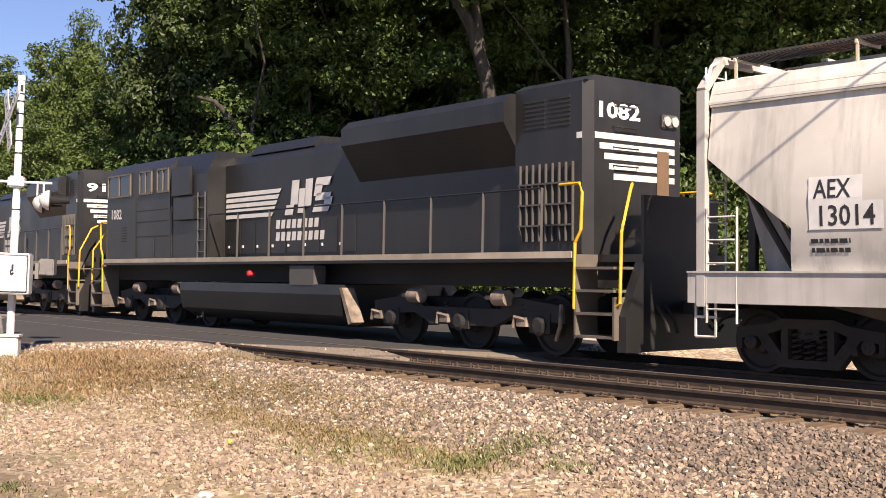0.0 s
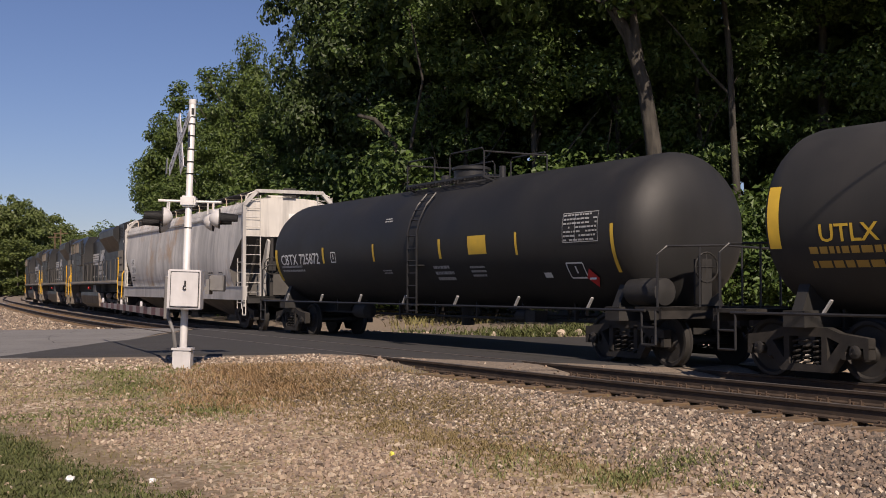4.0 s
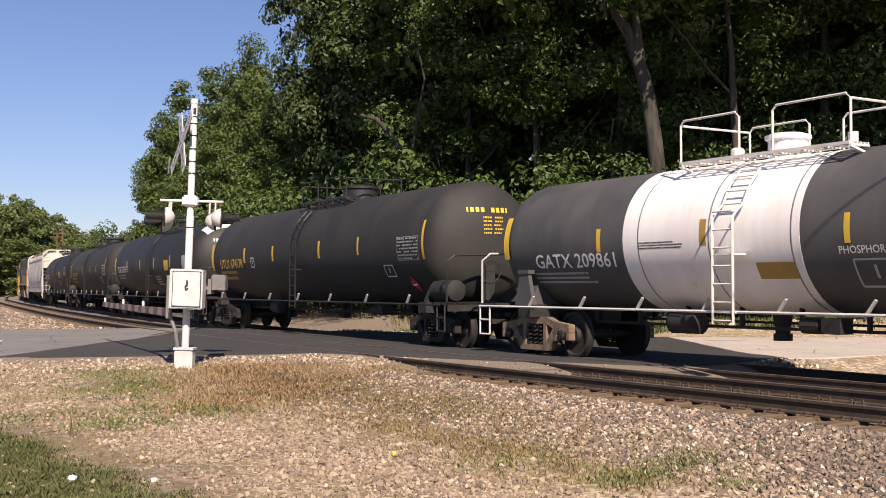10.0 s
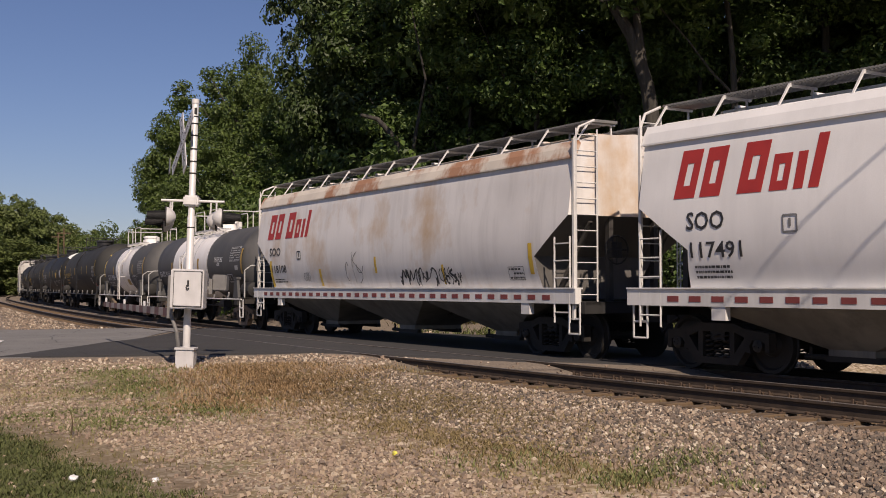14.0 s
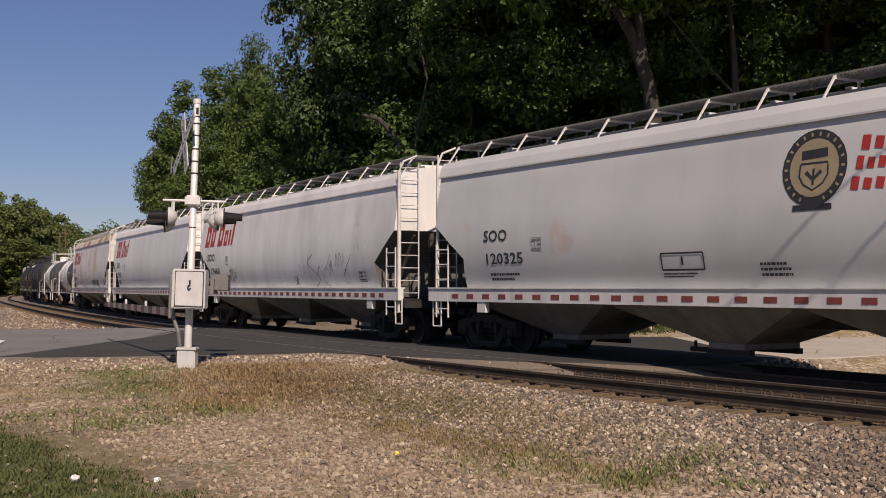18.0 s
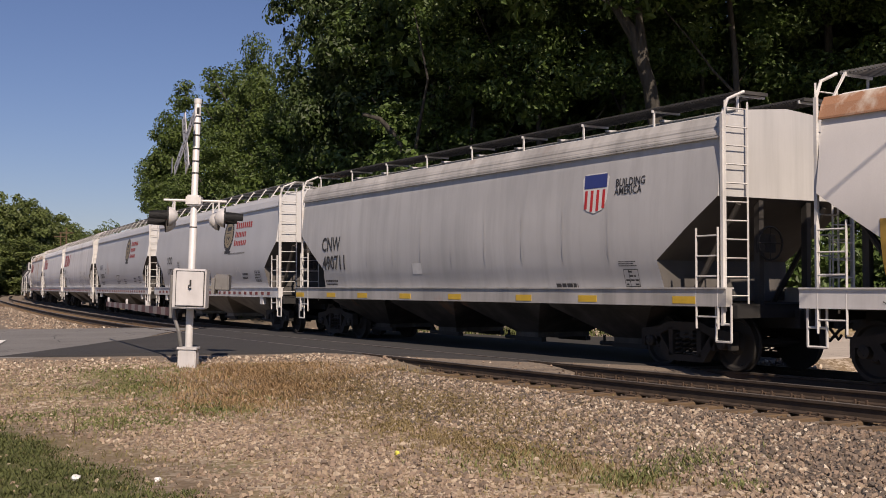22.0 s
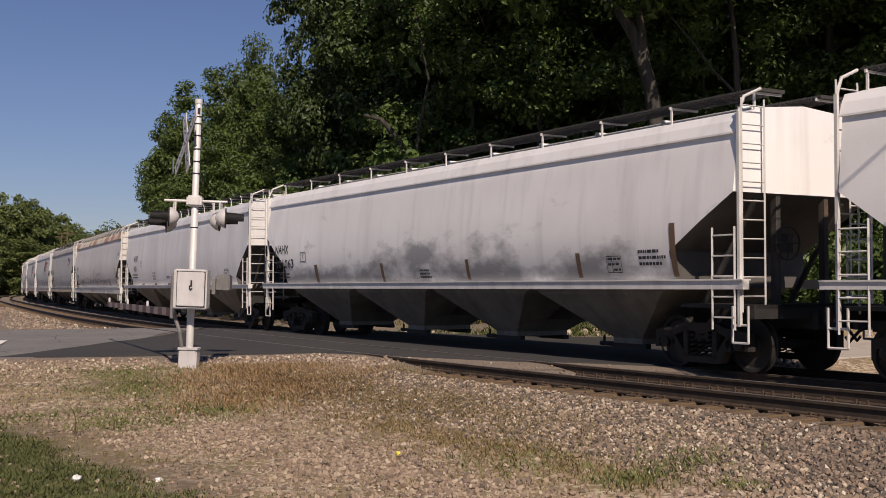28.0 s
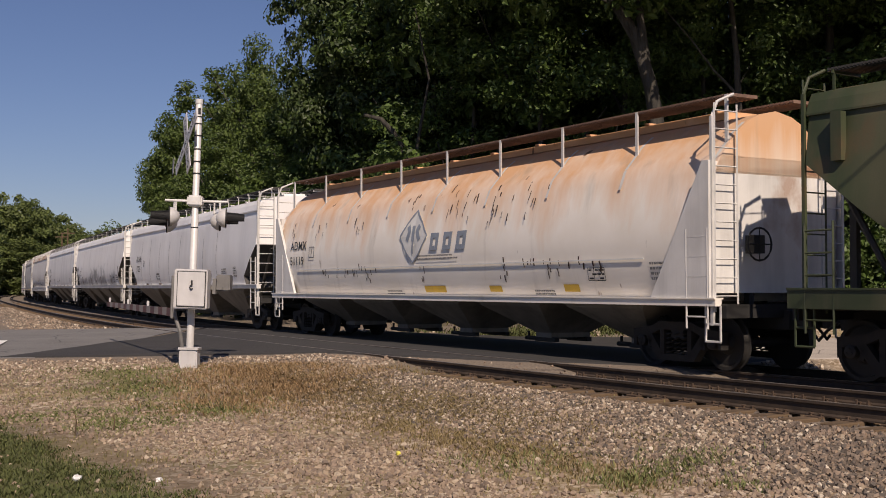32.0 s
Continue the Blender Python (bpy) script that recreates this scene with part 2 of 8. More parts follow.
def ground_material():
    k = Nodes("verge soil, pebbles and dry grass")
    v = k.coords()
    patch, mid, grit = k.noise(v, 0.32, 5.0, 0.6), k.noise(v, 1.5, 5.0, 0.65), k.noise(v, 30.0, 4.0, 0.7)
    peb = k.n("TexVoronoi", Scale=17.0)
    k.link(v, peb.inputs["Vector"])
    hue = k.n("SeparateColor")
    k.link(peb.outputs["Color"], hue.inputs[0])
    soil = colour_mix(k, k.ramp(grit, 0.3, 0.72), (0.125, 0.086, 0.048), (0.30, 0.222, 0.13))
    stone = colour_mix(k, hue.outputs[0], (0.26, 0.20, 0.14), (0.62, 0.52, 0.40))
    some = k.n("Math")
    some.operation = "MULTIPLY"
    k.link(k.ramp(hue.outputs[1], 0.3, 0.45), some.inputs[0])
    k.link(k.ramp(mid, 0.36, 0.52), some.inputs[1])
    c = colour_mix(k, some.outputs[0], soil, stone)
    straw = colour_mix(k, k.ramp(grit, 0.3, 0.7), (0.20, 0.155, 0.065), (0.34, 0.27, 0.125))
    c = colour_mix(k, k.ramp(k.noise(v, 0.8, 6.0, 0.7), 0.50, 0.62, 0.0, 0.7), c, straw)
    green = colour_mix(k, k.ramp(grit, 0.3, 0.7), (0.07, 0.08, 0.026), (0.16, 0.165, 0.06))
    c = colour_mix(k, k.ramp(patch, 0.58, 0.70, 0.0, 0.6), c, green)
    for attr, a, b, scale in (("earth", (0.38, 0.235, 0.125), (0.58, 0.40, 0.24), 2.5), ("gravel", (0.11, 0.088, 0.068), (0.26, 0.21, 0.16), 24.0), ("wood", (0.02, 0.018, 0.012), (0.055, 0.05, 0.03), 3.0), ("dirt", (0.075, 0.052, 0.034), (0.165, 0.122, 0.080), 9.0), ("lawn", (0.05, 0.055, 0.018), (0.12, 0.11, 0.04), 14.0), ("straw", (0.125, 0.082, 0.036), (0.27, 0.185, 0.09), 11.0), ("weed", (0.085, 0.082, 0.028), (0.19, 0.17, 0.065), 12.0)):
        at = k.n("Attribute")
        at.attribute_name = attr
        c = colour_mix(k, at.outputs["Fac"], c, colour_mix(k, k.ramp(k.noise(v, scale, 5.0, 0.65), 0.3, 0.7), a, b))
    h = k.n("Math")
    h.operation = "MULTIPLY_ADD"
    k.link(peb.outputs["Distance"], h.inputs[0])
    h.inputs[1].default_value = -0.8
    k.link(grit, h.inputs[2])
    k.bump(h.outputs[0], 0.4, 0.016)
    return k.done(c, 0.95)


GROUND_MAT = ground_material()
xs, ys = grid_lines(-900, 900, -16, 26, 0.3), grid_lines(-300, 2500, 6, 46, 0.3)
gx, gy = np.meshgrid(xs, ys)
gz = ground_z(gx, gy)
nx, ny = len(xs), len(ys)
cells = np.array([(j * nx + i, j * nx + i + 1, (j + 1) * nx + i + 1, (j + 1) * nx + i) for j in range(ny - 1) for i in range(nx - 1)])
ground_me = soup("ground", np.stack([gx, gy, gz], -1).reshape(-1, 3), cells, GROUND_MAT, True)
zone_s, zone_d = track_coords(gx, gy)
zone_d = zone_d - GAP
wav = 0.4 * wob(gx.ravel(), gy.ravel(), 1.1, 3.0)
road_near = road_amount(gx.ravel(), gy.ravel())[1]
beside_road = smooth01(gy.ravel(), road_near - 1.9, road_near - 0.6) * (1 - smooth01(gx.ravel(), 5, 7))
ZONES = {"gravel": np.maximum(smooth01(zone_d, -8.2, -7.2) * (1 - smooth01(zone_d + wav, 2.6, 3.5)) * smooth01(zone_s, -70, -60), beside_road * smooth01(-zone_d, -30, -20)),
         "earth": smooth01(zone_s, 36, 42) * (1 - smooth01(zone_s, 150, 200)) * np.maximum(smooth01(-zone_d, 7.2, 8.2) * (1 - smooth01(-zone_d + 3 * wav, 11, 14)), smooth01(zone_d, 2.8, 3.6) * (1 - smooth01(zone_d, 9, 16)) * 0.6),
         "dirt": smooth01(gx.ravel() + wav, lawn_edge(gy.ravel()) - 0.6, lawn_edge(gy.ravel())) * (1 - smooth01(gx.ravel() + 1.2 * wav, lawn_edge(gy.ravel()) + 0.7, lawn_edge(gy.ravel()) + 1.7)) * (1 - smooth01(gy.ravel(), 17.0, 19.5)) * 0.6,
         "lawn": (1 - smooth01(gx.ravel() + wav, lawn_edge(gy.ravel()) - 0.4, lawn_edge(gy.ravel()) + 0.2)) * (1 - smooth01(gy.ravel(), 15.5, 17.5)),
         "straw": np.exp(-((gx.ravel() - straw_line(gy.ravel())) / 0.95) ** 2) * smooth01(gy.ravel(), 11.0, 14.0) * (1 - smooth01(gy.ravel(), 21.8, 22.6)) * np.clip(0.62 + 1.1 * wav, 0, 0.85),
         "weed": np.clip(sum(1.1 * np.exp(-((gx.ravel() - cx) ** 2 + ((gy.ravel() - cy) / 0.9) ** 2) / (1.3 * w) ** 2) for cx, cy, w, n in WEED_SPOTS) + 0.9 * wav, 0, 0.75) * (gy.ravel() < 22.4) * (gx.ravel() < 3),
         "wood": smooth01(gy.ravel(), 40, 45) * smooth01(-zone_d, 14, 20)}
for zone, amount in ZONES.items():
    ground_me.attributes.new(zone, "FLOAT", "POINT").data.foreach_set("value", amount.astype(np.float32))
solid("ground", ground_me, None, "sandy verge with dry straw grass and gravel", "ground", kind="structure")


def strip_mesh(name, s_list, lats, zs, material, follow=None):
    """A long section carried along the track: (lat, z) outline, closed."""
    verts, faces = [], []
    n = len(lats)
    for s in s_list:
        for la, z in zip(lats, zs):
            x, y, a = on_track(s, la)
            verts.append((x, y, z))
    for i in range(len(s_list) - 1):
        for k in range(n):
            a, b = i * n + k, i * n + (k + 1) % n
            faces.append((a, b, b + n, a + n))
    faces.append(tuple(range(n))[::-1])
    faces.append(tuple(range((len(s_list) - 1) * n, len(s_list) * n)))
    return soup(name, verts, faces, material)


S_LINE = list(np.arange(-60, 120, 2.0)) + list(np.arange(120, 340, 5.0))
for centre, top, title in ((GAP, 0.0, "track_near"), (0.0, TRAIN_RAIL_Z, "track_far")):
    track = thing(title, "steel rails on weathered timber ties in ballast", "railway track", kind="structure")
    for side in (0.7535, -0.7535):
        c = centre + side
        part("rail", strip_mesh("rail", S_LINE, [c - 0.07, c + 0.07, c + 0.07, c + 0.012, c + 0.012, c + 0.034, c + 0.034, c - 0.034, c - 0.034, c - 0.012, c - 0.012, c - 0.07],
                                [top + q for q in (-0.17, -0.17, -0.152, -0.135, -0.045, -0.035, -0.004, -0.004, -0.035, -0.045, -0.135, -0.152)], RAIL_SIDE), None, track)
        part("rail_head", strip_mesh("rail_head", S_LINE, [c - 0.033, c + 0.033, c + 0.026, c - 0.026], [top - 0.0035, top - 0.0035, top, top], RAIL_TOP), None, track)

# ---- rolling stock ----
SPEED, T_REF = 10.9, 18.0
WHEEL_R = 0.457
ROLLING = []     # (car, chainage of its middle at T_REF, half the truck spacing)
WHEELSETS = []   # (wheelset, its car's chainage at T_REF)
SHARED = {}


def shared(key, build):
    """A mesh that alike parts share."""
    if key not in SHARED:
        SHARED[key] = build()
    return SHARED[key]


def wheelset_mesh():
    bm = bmesh.new()
    lathe(bm, [(-1.0, 0.07), (-0.85, 0.08), (0.85, 0.08), (1.0, 0.07)], 10, "y")
    for sgn in (1, -1):
        prof = [(0.66, 0.12), (0.66, WHEEL_R + 0.025), (0.69, WHEEL_R + 0.025), (0.705, WHEEL_R), (0.80, WHEEL_R - 0.006), (0.80, WHEEL_R - 0.06),
                (0.755, WHEEL_R - 0.09), (0.75, 0.19), (0.82, 0.15), (0.82, 0.09)]
        lathe(bm, [(sgn * a, r) for a, r in prof], 32, "y")
        for k in range(3):      # bolts on the bearing cap
            ang = k * 2.094
            lathe(bm, [(sgn * 1.0, 0.02), (sgn * 1.14, 0.02)], 6, "y", (0.05 * math.cos(ang), 0, 0.05 * math.sin(ang)))
        lathe(bm, [(sgn * 0.98, 0.10), (sgn * 1.11, 0.10), (sgn * 1.13, 0.07)], 14, "y")
    return mesh_of("wheelset", bm, WHEEL_STEEL, 35)


def side_frame_mesh(material=None):
    """Cast truck side frame with its two openings and pedestal ends."""
    bm = bmesh.new()
    y0, y1 = 0.94, 1.10
    prism(bm, [(-1.12, 0.50), (-1.12, 0.66), (-0.62, 0.72), (-0.40, 0.80), (0.40, 0.80), (0.62, 0.72), (1.12, 0.66), (1.12, 0.50), (0.66, 0.56), (0.40, 0.66), (-0.40, 0.66), (-0.66, 0.56)], y0, y1, "y")
    prism(bm, [(-0.78, 0.54), (-0.62, 0.58), (-0.34, 0.24), (0.34, 0.24), (0.62, 0.58), (0.78, 0.54), (0.46, 0.13), (-0.46, 0.13)], y0, y1, "y")
    for s in (1, -1):
        prism(bm, [(s * 0.30, 0.22), (s * 0.40, 0.22), (s * 0.40, 0.70), (s * 0.30, 0.70)], y0, y1, "y")
        prism(bm, [(s * 1.12, 0.52), (s * 1.12, 0.36), (s * 1.04, 0.36), (s * 1.03, 0.52)], y0, y1, "y")
        prism(bm, [(s * 0.70, 0.55), (s * 0.74, 0.34), (s * 0.66, 0.34), (s * 0.60, 0.5)], y0, y1, "y")
    return mesh_of("side_frame", bm, material or STEEL_GREASY)


def spring_mesh():
    bm = bmesh.new()
    tube(bm, [(0.075 * math.cos(k * 0.9), 0.075 * math.sin(k * 0.9), 0.25 + k * 0.0115) for k in range(36)], 0.018, 4)
    return mesh_of("spring", bm, STEEL_GREASY)


def bolster_mesh():
    bm = bmesh.new()
    box(bm, -0.16, 0.16, -1.06, 1.06, 0.52, 0.68)
    box(bm, -0.3, 0.3, -0.4, 0.4, 0.66, 0.78)
    for s in (1, -1):
        box(bm, s * 0.33, s * 0.42, -0.85, 0.85, 0.36, 0.46)     # brake beams
        for w in (0.7, -0.7):
            box(bm, s * 0.40, s * 0.47, w - 0.09, w + 0.09, 0.28, 0.58)
    return mesh_of("bolster", bm, STEEL_DARK)


def truck(car, x, q, material=None):
    """A two-axle freight truck under a car."""
    base = part("truck", shared("bolster", bolster_mesh), None, car, "two-axle freight truck, grimy cast steel", at=pose(x, 0, 0))
    for s in (1, -1):
        part("side_frame", shared("frame " + (material.name if material else ""), lambda: side_frame_mesh(material)), None, base, at=pose(0, 0, 0, 0, 0, 0 if s > 0 else 180))
        for sx in (-0.19, 0.0, 0.19):
            part("spring", shared("spring", spring_mesh), None, base, at=pose(sx, s * 1.02, 0))
    for ax in (0.89, -0.89):
        w = part("wheelset", shared("wheelset", wheelset_mesh), None, base, at=pose(ax, 0, WHEEL_R))
        WHEELSETS.append((w, q + x + ax))
    return base


def coupler(car, x, sgn):
    def build():
        bm = bmesh.new()
        box(bm, -0.75, 0.15, -0.09, 0.09, 0.78, 0.98)
        prism(bm, [(0.1, -0.16), (0.36, -0.17), (0.40, -0.05), (0.28, 0.0), (0.33, 0.12), (0.2, 0.17), (0.08, 0.13)], 0.74, 1.02, "z")
        tube(bm, [(-0.1, 0.25, 0.85), (0.1, 0.28, 0.72), (0.3, 0.25, 0.55), (0.4, 0.2, 0.62)], 0.025, 6)
        return mesh_of("coupler", bm, STEEL_GREASY)
    part("coupler", shared("coupler", build), None, car, at=pose(sgn * x, 0, 0, 0, 0, 0 if sgn > 0 else 180))


def ladder(bm, x0, x1, y, z0, z1, n, r=0.02, lean=0.0):
    """Two stiles and their rungs in a plane along the car."""
    for x in (x0, x1):
        tube(bm, [(x, y, z0), (x, y - lean, z1)], r * 1.3, 5)
    for k in range(n):
        t = (k + 0.6) / n
        z = z0 + (z1 - z0) * t
        tube(bm, [(x0, y - lean * t, z), (x1, y - lean * t, z)], r, 5)


def widths(zs, ws):
    return lambda z: float(np.interp(z, zs, ws))


def begin_car(name, label, category, front_q, rear_q, truck_in, truck_mat=None):
    q, length = (front_q + rear_q) / 2, front_q - rear_q
    car = thing(name, label, category, "cars of the passing train")
    half = length / 2
    ROLLING.append((car, q, half - truck_in))
    for s in (1, -1):
        truck(car, s * (half - truck_in), q, truck_mat)
        coupler(car, half - 0.42, s)
    return car, q, half


def stroke_mesh(name, boxes, wide, material, lift=0.006):
    """Flat marks on a car's side: (x0, x1, z0, z1), laid on the bulging wall."""
    bm = bmesh.new()
    for x0, x1, z0, z1 in boxes:
        n = max(1, int(abs(z1 - z0) / 0.05))
        for i in range(n):
            a, b = z0 + (z1 - z0) * i / n, z0 + (z1 - z0) * (i + 1) / n
            bm.faces.new([bm.verts.new(p) for p in ((x0, wide(a) + lift, a), (x1, wide(a) + lift, a), (x1, wide(b) + lift, b), (x0, wide(b) + lift, b))])
    return mesh_of(name, bm, material)


def text_mesh(body, height, material, wide, x, z, squeeze=1.0, lift=0.0095, slant=0.0, bold=0.0):
    """Lettering on a car's side: starts at x and runs backwards along the car, base line at z."""
    cu = bpy.data.curves.new("lettering", "FONT")
    cu.body, cu.size, cu.shear, cu.offset = body, height / 0.69, slant, bold
    cu.resolution_u = 2
    tmp = bpy.data.objects.new("lettering", cu)
    scene.collection.objects.link(tmp)
    bpy.context.view_layer.update()
    me = bpy.data.meshes.new_from_object(tmp.evaluated_get(bpy.context.evaluated_depsgraph_get()))
    bpy.data.objects.remove(tmp)
    bpy.data.curves.remove(cu)
    cuts = bmesh.new()
    cuts.from_mesh(me)
    for i in range(1, int(height / 0.035)):      # so that the letters follow the bulging wall
        bmesh.ops.bisect_plane(cuts, geom=cuts.verts[:] + cuts.edges[:] + cuts.faces[:], plane_co=(0, i * 0.035, 0), plane_no=(0, 1, 0))
    cuts.to_mesh(me)
    cuts.free()
    for v in me.vertices:
        zz = z + v.co.y
        v.co = (x - v.co.x * squeeze, wide(zz) + lift, zz)
    me.materials.clear()
    me.materials.append(material)
    me.name = "lettering"
    return me


def hopper(label, front_q, rear_q, paint, sill_mat, bays=4, cut=(2.75, 2.0, 1.35), bulge=0.08, sill=(1.08, 1.36), ribs=0, walk_mat=None, trim=None,
           name="covered_hopper_car", eave=3.86, bay_mat=None, round_side=False, ladder_mat=None, walk_steps=1.28, overhang=True, bay_foot=0.42, bay_wide=0.66, end_frame=False):
    """A covered hopper: bulging sides, sloped ends, roof walk, side sill, discharge bays, ladders."""
    car, q, half = begin_car(name, label, "freight car", front_q, rear_q, 2.25)
    trim = trim or paint
    hb = half - 0.95
    wide = widths((1.1, 1.4, 1.7, 2.0, 2.4, 2.75, eave, eave + 0.29, eave + 0.42, eave + 0.50), (1.36, 1.435, 1.495 + bulge * 0.4, 1.535 + bulge * 0.6, 1.55 + bulge * 0.7, 1.535 + bulge * 0.7, 1.445, 1.34, 0.9, 0.0))
    if round_side:
        wide = widths((1.1, 1.5, 1.9, 2.3, 2.7, 3.1, 3.5, eave - 0.1, eave + 0.12, eave + 0.30, eave + 0.42, eave + 0.50), (1.33, 1.47, 1.545, 1.56, 1.53, 1.44, 1.28, 1.05, 0.86, 0.62, 0.38, 0.0))
    # shell: level rings from the sill to the ridge
    high = sill[0] > 1.3
    levels = ([(sill[0] + 0.03, hb - cut[2] + 0.08), (1.7, hb - cut[2] + 0.04)] if high else [(1.15, hb - cut[2] + 0.12), (1.4, hb - cut[2] + 0.08), (1.7, hb - cut[2] + 0.04)]) + ([(cut[1], hb - cut[2])] if cut[1] > 1.72 else [])
    levels += [(cut[1] + (cut[0] - cut[1]) * t, hb - cut[2] * (1 - t)) for t in (0.5, 1.0)]
    levels += [(z, hb) for z in ((cut[0] + 0.2, (cut[0] + eave) / 2 - 0.1, (cut[0] + eave) / 2 + 0.2, eave, eave + 0.29, eave + 0.42) if not round_side else (cut[0] + 0.25, 3.3, 3.5, 3.64, eave - 0.1, eave + 0.12, eave + 0.30, eave + 0.42))]
    bm, rings = bmesh.new(), []
    for z, xe in levels:
        w = wide(z)
        rings.append([bm.verts.new(p) for p in ((xe, w, z), (-xe, w, z), (-xe, -w, z), (xe, -w, z))])
    for a, b in zip(rings, rings[1:]):
        for k in range(4):
            f = bm.faces.new((a[k], a[(k + 1) % 4], b[(k + 1) % 4], b[k]))
            # slope ends take a darker sheet: the overhang's shade is put into its colour
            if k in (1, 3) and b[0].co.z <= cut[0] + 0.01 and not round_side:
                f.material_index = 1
    bm.faces.new(rings[0][::-1])
    ridge = [bm.verts.new((s * hb, 0, eave + 0.50)) for s in (1, -1)]
    top = rings[-1]
    bm.faces.new((top[0], top[1], ridge[1], ridge[0]))
    bm.faces.new((top[2], top[3], ridge[0], ridge[1]))
    bm.faces.new((top[1], top[2], ridge[1]))
    bm.faces.new((top[3], top[0], ridge[0]))
    body = part("body", bm, paint, car, smooth=30)
    body.data.materials.append(SLOPE_SHADE)
    # side plates that close the end bays in part, sill and top chord on both sides
    for s in (1, -1):
        bm = bmesh.new()
        box(bm, -half + 0.75, half - 0.62, s * 1.44, s * 1.575, sill[0], sill[1])
        box(bm, -half + 0.75, half - 0.62, s * 1.40, s * 1.60, sill[1], sill[1] + 0.025)
        part("side_sill", bm, sill_mat, car)
        if round_side:
            continue
        out = 1.498 if overhang else 1.492
        bm = bmesh.new()
        prism(bm, [(s * 1.42, eave - 0.03), (s * out, eave - 0.03), (s * out, eave + 0.0), (s * (out - 0.06), eave + 0.18), (s * 1.36, eave + 0.31), (s * 1.30, eave + 0.25)], -hb - 0.02, hb + 0.02, "x")
        part("top_chord", bm, trim, car)
    # grated walks with their brackets, hatch line
    for s in (1, -1):
        def grate(length=round(hb * 2, 1), s=s):
            bm = bmesh.new()
            y0, y1, z = s * 0.42, s * 1.02, eave + 0.71
            for y in np.linspace(y0, y1, 5):
                box(bm, -hb, hb, y - 0.005, y + 0.005, z - 0.012, z + 0.012)
            for x in np.arange(-hb, hb, 0.065):
                box(bm, x, x + 0.03, min(y0, y1), max(y0, y1), z - 0.035, z + 0.02)
            return mesh_of("roof_walk", bm, walk_mat or WALK_GREY)
        part("roof_walk", grate(), None, car, "steel grating roof walk")
        n = int(hb * 2 / walk_steps)
        def bracket(s=s):
            bm = bmesh.new()
            if round_side:
                box(bm, -0.035, 0.035, s * 1.02 - 0.012, s * 1.02 + 0.012, eave - 0.1, eave + 0.72)
                return mesh_of("walk_bracket", bm, None)
            if not overhang:
                box(bm, -0.02, 0.02, s * 1.0 - 0.012, s * 1.0 + 0.012, eave + 0.36, eave + 0.72)
                box(bm, -0.015, 0.015, min(s * 0.4, s * 1.05), max(s * 0.4, s * 1.05), eave + 0.64, eave + 0.69)
                return mesh_of("walk_bracket", bm, None)
            prism(bm, [(s * 1.30, eave + 0.30), (s * 1.345, eave + 0.27), (s * 1.04, eave + 0.70), (s * 1.0, eave + 0.70)], -0.018, 0.018, "x")
            box(bm, -0.015, 0.015, min(s * 0.4, s * 1.05), max(s * 0.4, s * 1.05), eave + 0.64, eave + 0.69)
            box(bm, -0.015, 0.015, s * 0.5 - 0.015, s * 0.5 + 0.015, eave + 0.42, eave + 0.66)
            return mesh_of("walk_bracket", bm, None)
        me = bracket()
        me.materials.append(ladder_mat or trim)
        for i in range(n + 1):
            part("walk_bracket", me, None, car, at=pose(-hb + 0.1 + (2 * hb - 0.2) * i / n, 0, 0))
    bm = bmesh.new()
    box(bm, -hb + 0.8, hb - 0.8, -0.36, 0.36, eave + 0.44, eave + 0.58)
    for i in range(10):
        x = -hb + 1.0 + i * (2 * hb - 2.2) / 9
        box(bm, x, x + 0.08, -0.42, 0.42, eave + 0.58, eave + 0.62)
    part("hatch_cover", bm, paint, car)
    # discharge bays
    lo, hi = -(hb - cut[2]) + 0.15, hb - cut[2] - 0.15
    step = (hi - lo) / bays
    for i in range(bays):
        a, b = lo + i * step, lo + (i + 1) * step
        m = (a + b) / 2
        bm = bmesh.new()
        v = []
        for z, half_len, w in ((sill[0] + 0.05, step / 2 - 0.01, 1.42), (1.27, step / 2 - 0.28, 1.40), (0.44, bay_foot, bay_wide), (0.34, bay_foot, bay_wide)) if high else ((1.16, step / 2 - (0.3 if round_side else 0.0), 1.43), (1.02, step / 2 - (0.48 if round_side else 0.18), 1.38), (0.44, bay_foot, bay_wide), (0.34, bay_foot, bay_wide)):
            v.append([bm.verts.new(p) for p in ((m + half_len, w, z), (m - half_len, w, z), (m - half_len, -w, z), (m + half_len, -w, z))])
        for r0, r1 in zip(v, v[1:]):
            for k in range(4):
                bm.faces.new((r0[k], r0[(k + 1) % 4], r1[(k + 1) % 4], r1[k]))
        bm.faces.new(v[0][::-1])
        bm.faces.new(v[-1])
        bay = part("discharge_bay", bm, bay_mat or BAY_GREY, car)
        for s in (1, -1):
            bm = bmesh.new()
            y = s * (bay_wide - 0.08)
            box(bm, m - bay_foot - 0.08, m + bay_foot + 0.08, y - 0.06, y + 0.06, 0.25, 0.345)
            tube(bm, [(m + bay_foot, y, 0.31), (m + bay_foot + 0.5, y, 0.31)], 0.045, 8)
            tube(bm, [(m + bay_foot + 0.4, y, 0.27), (m + bay_foot + 0.4, y, 0.46)], 0.03, 6)
            part("outlet_gate", bm, STEEL_DARK, bay)
    # centre sill and ends
    bm = bmesh.new()
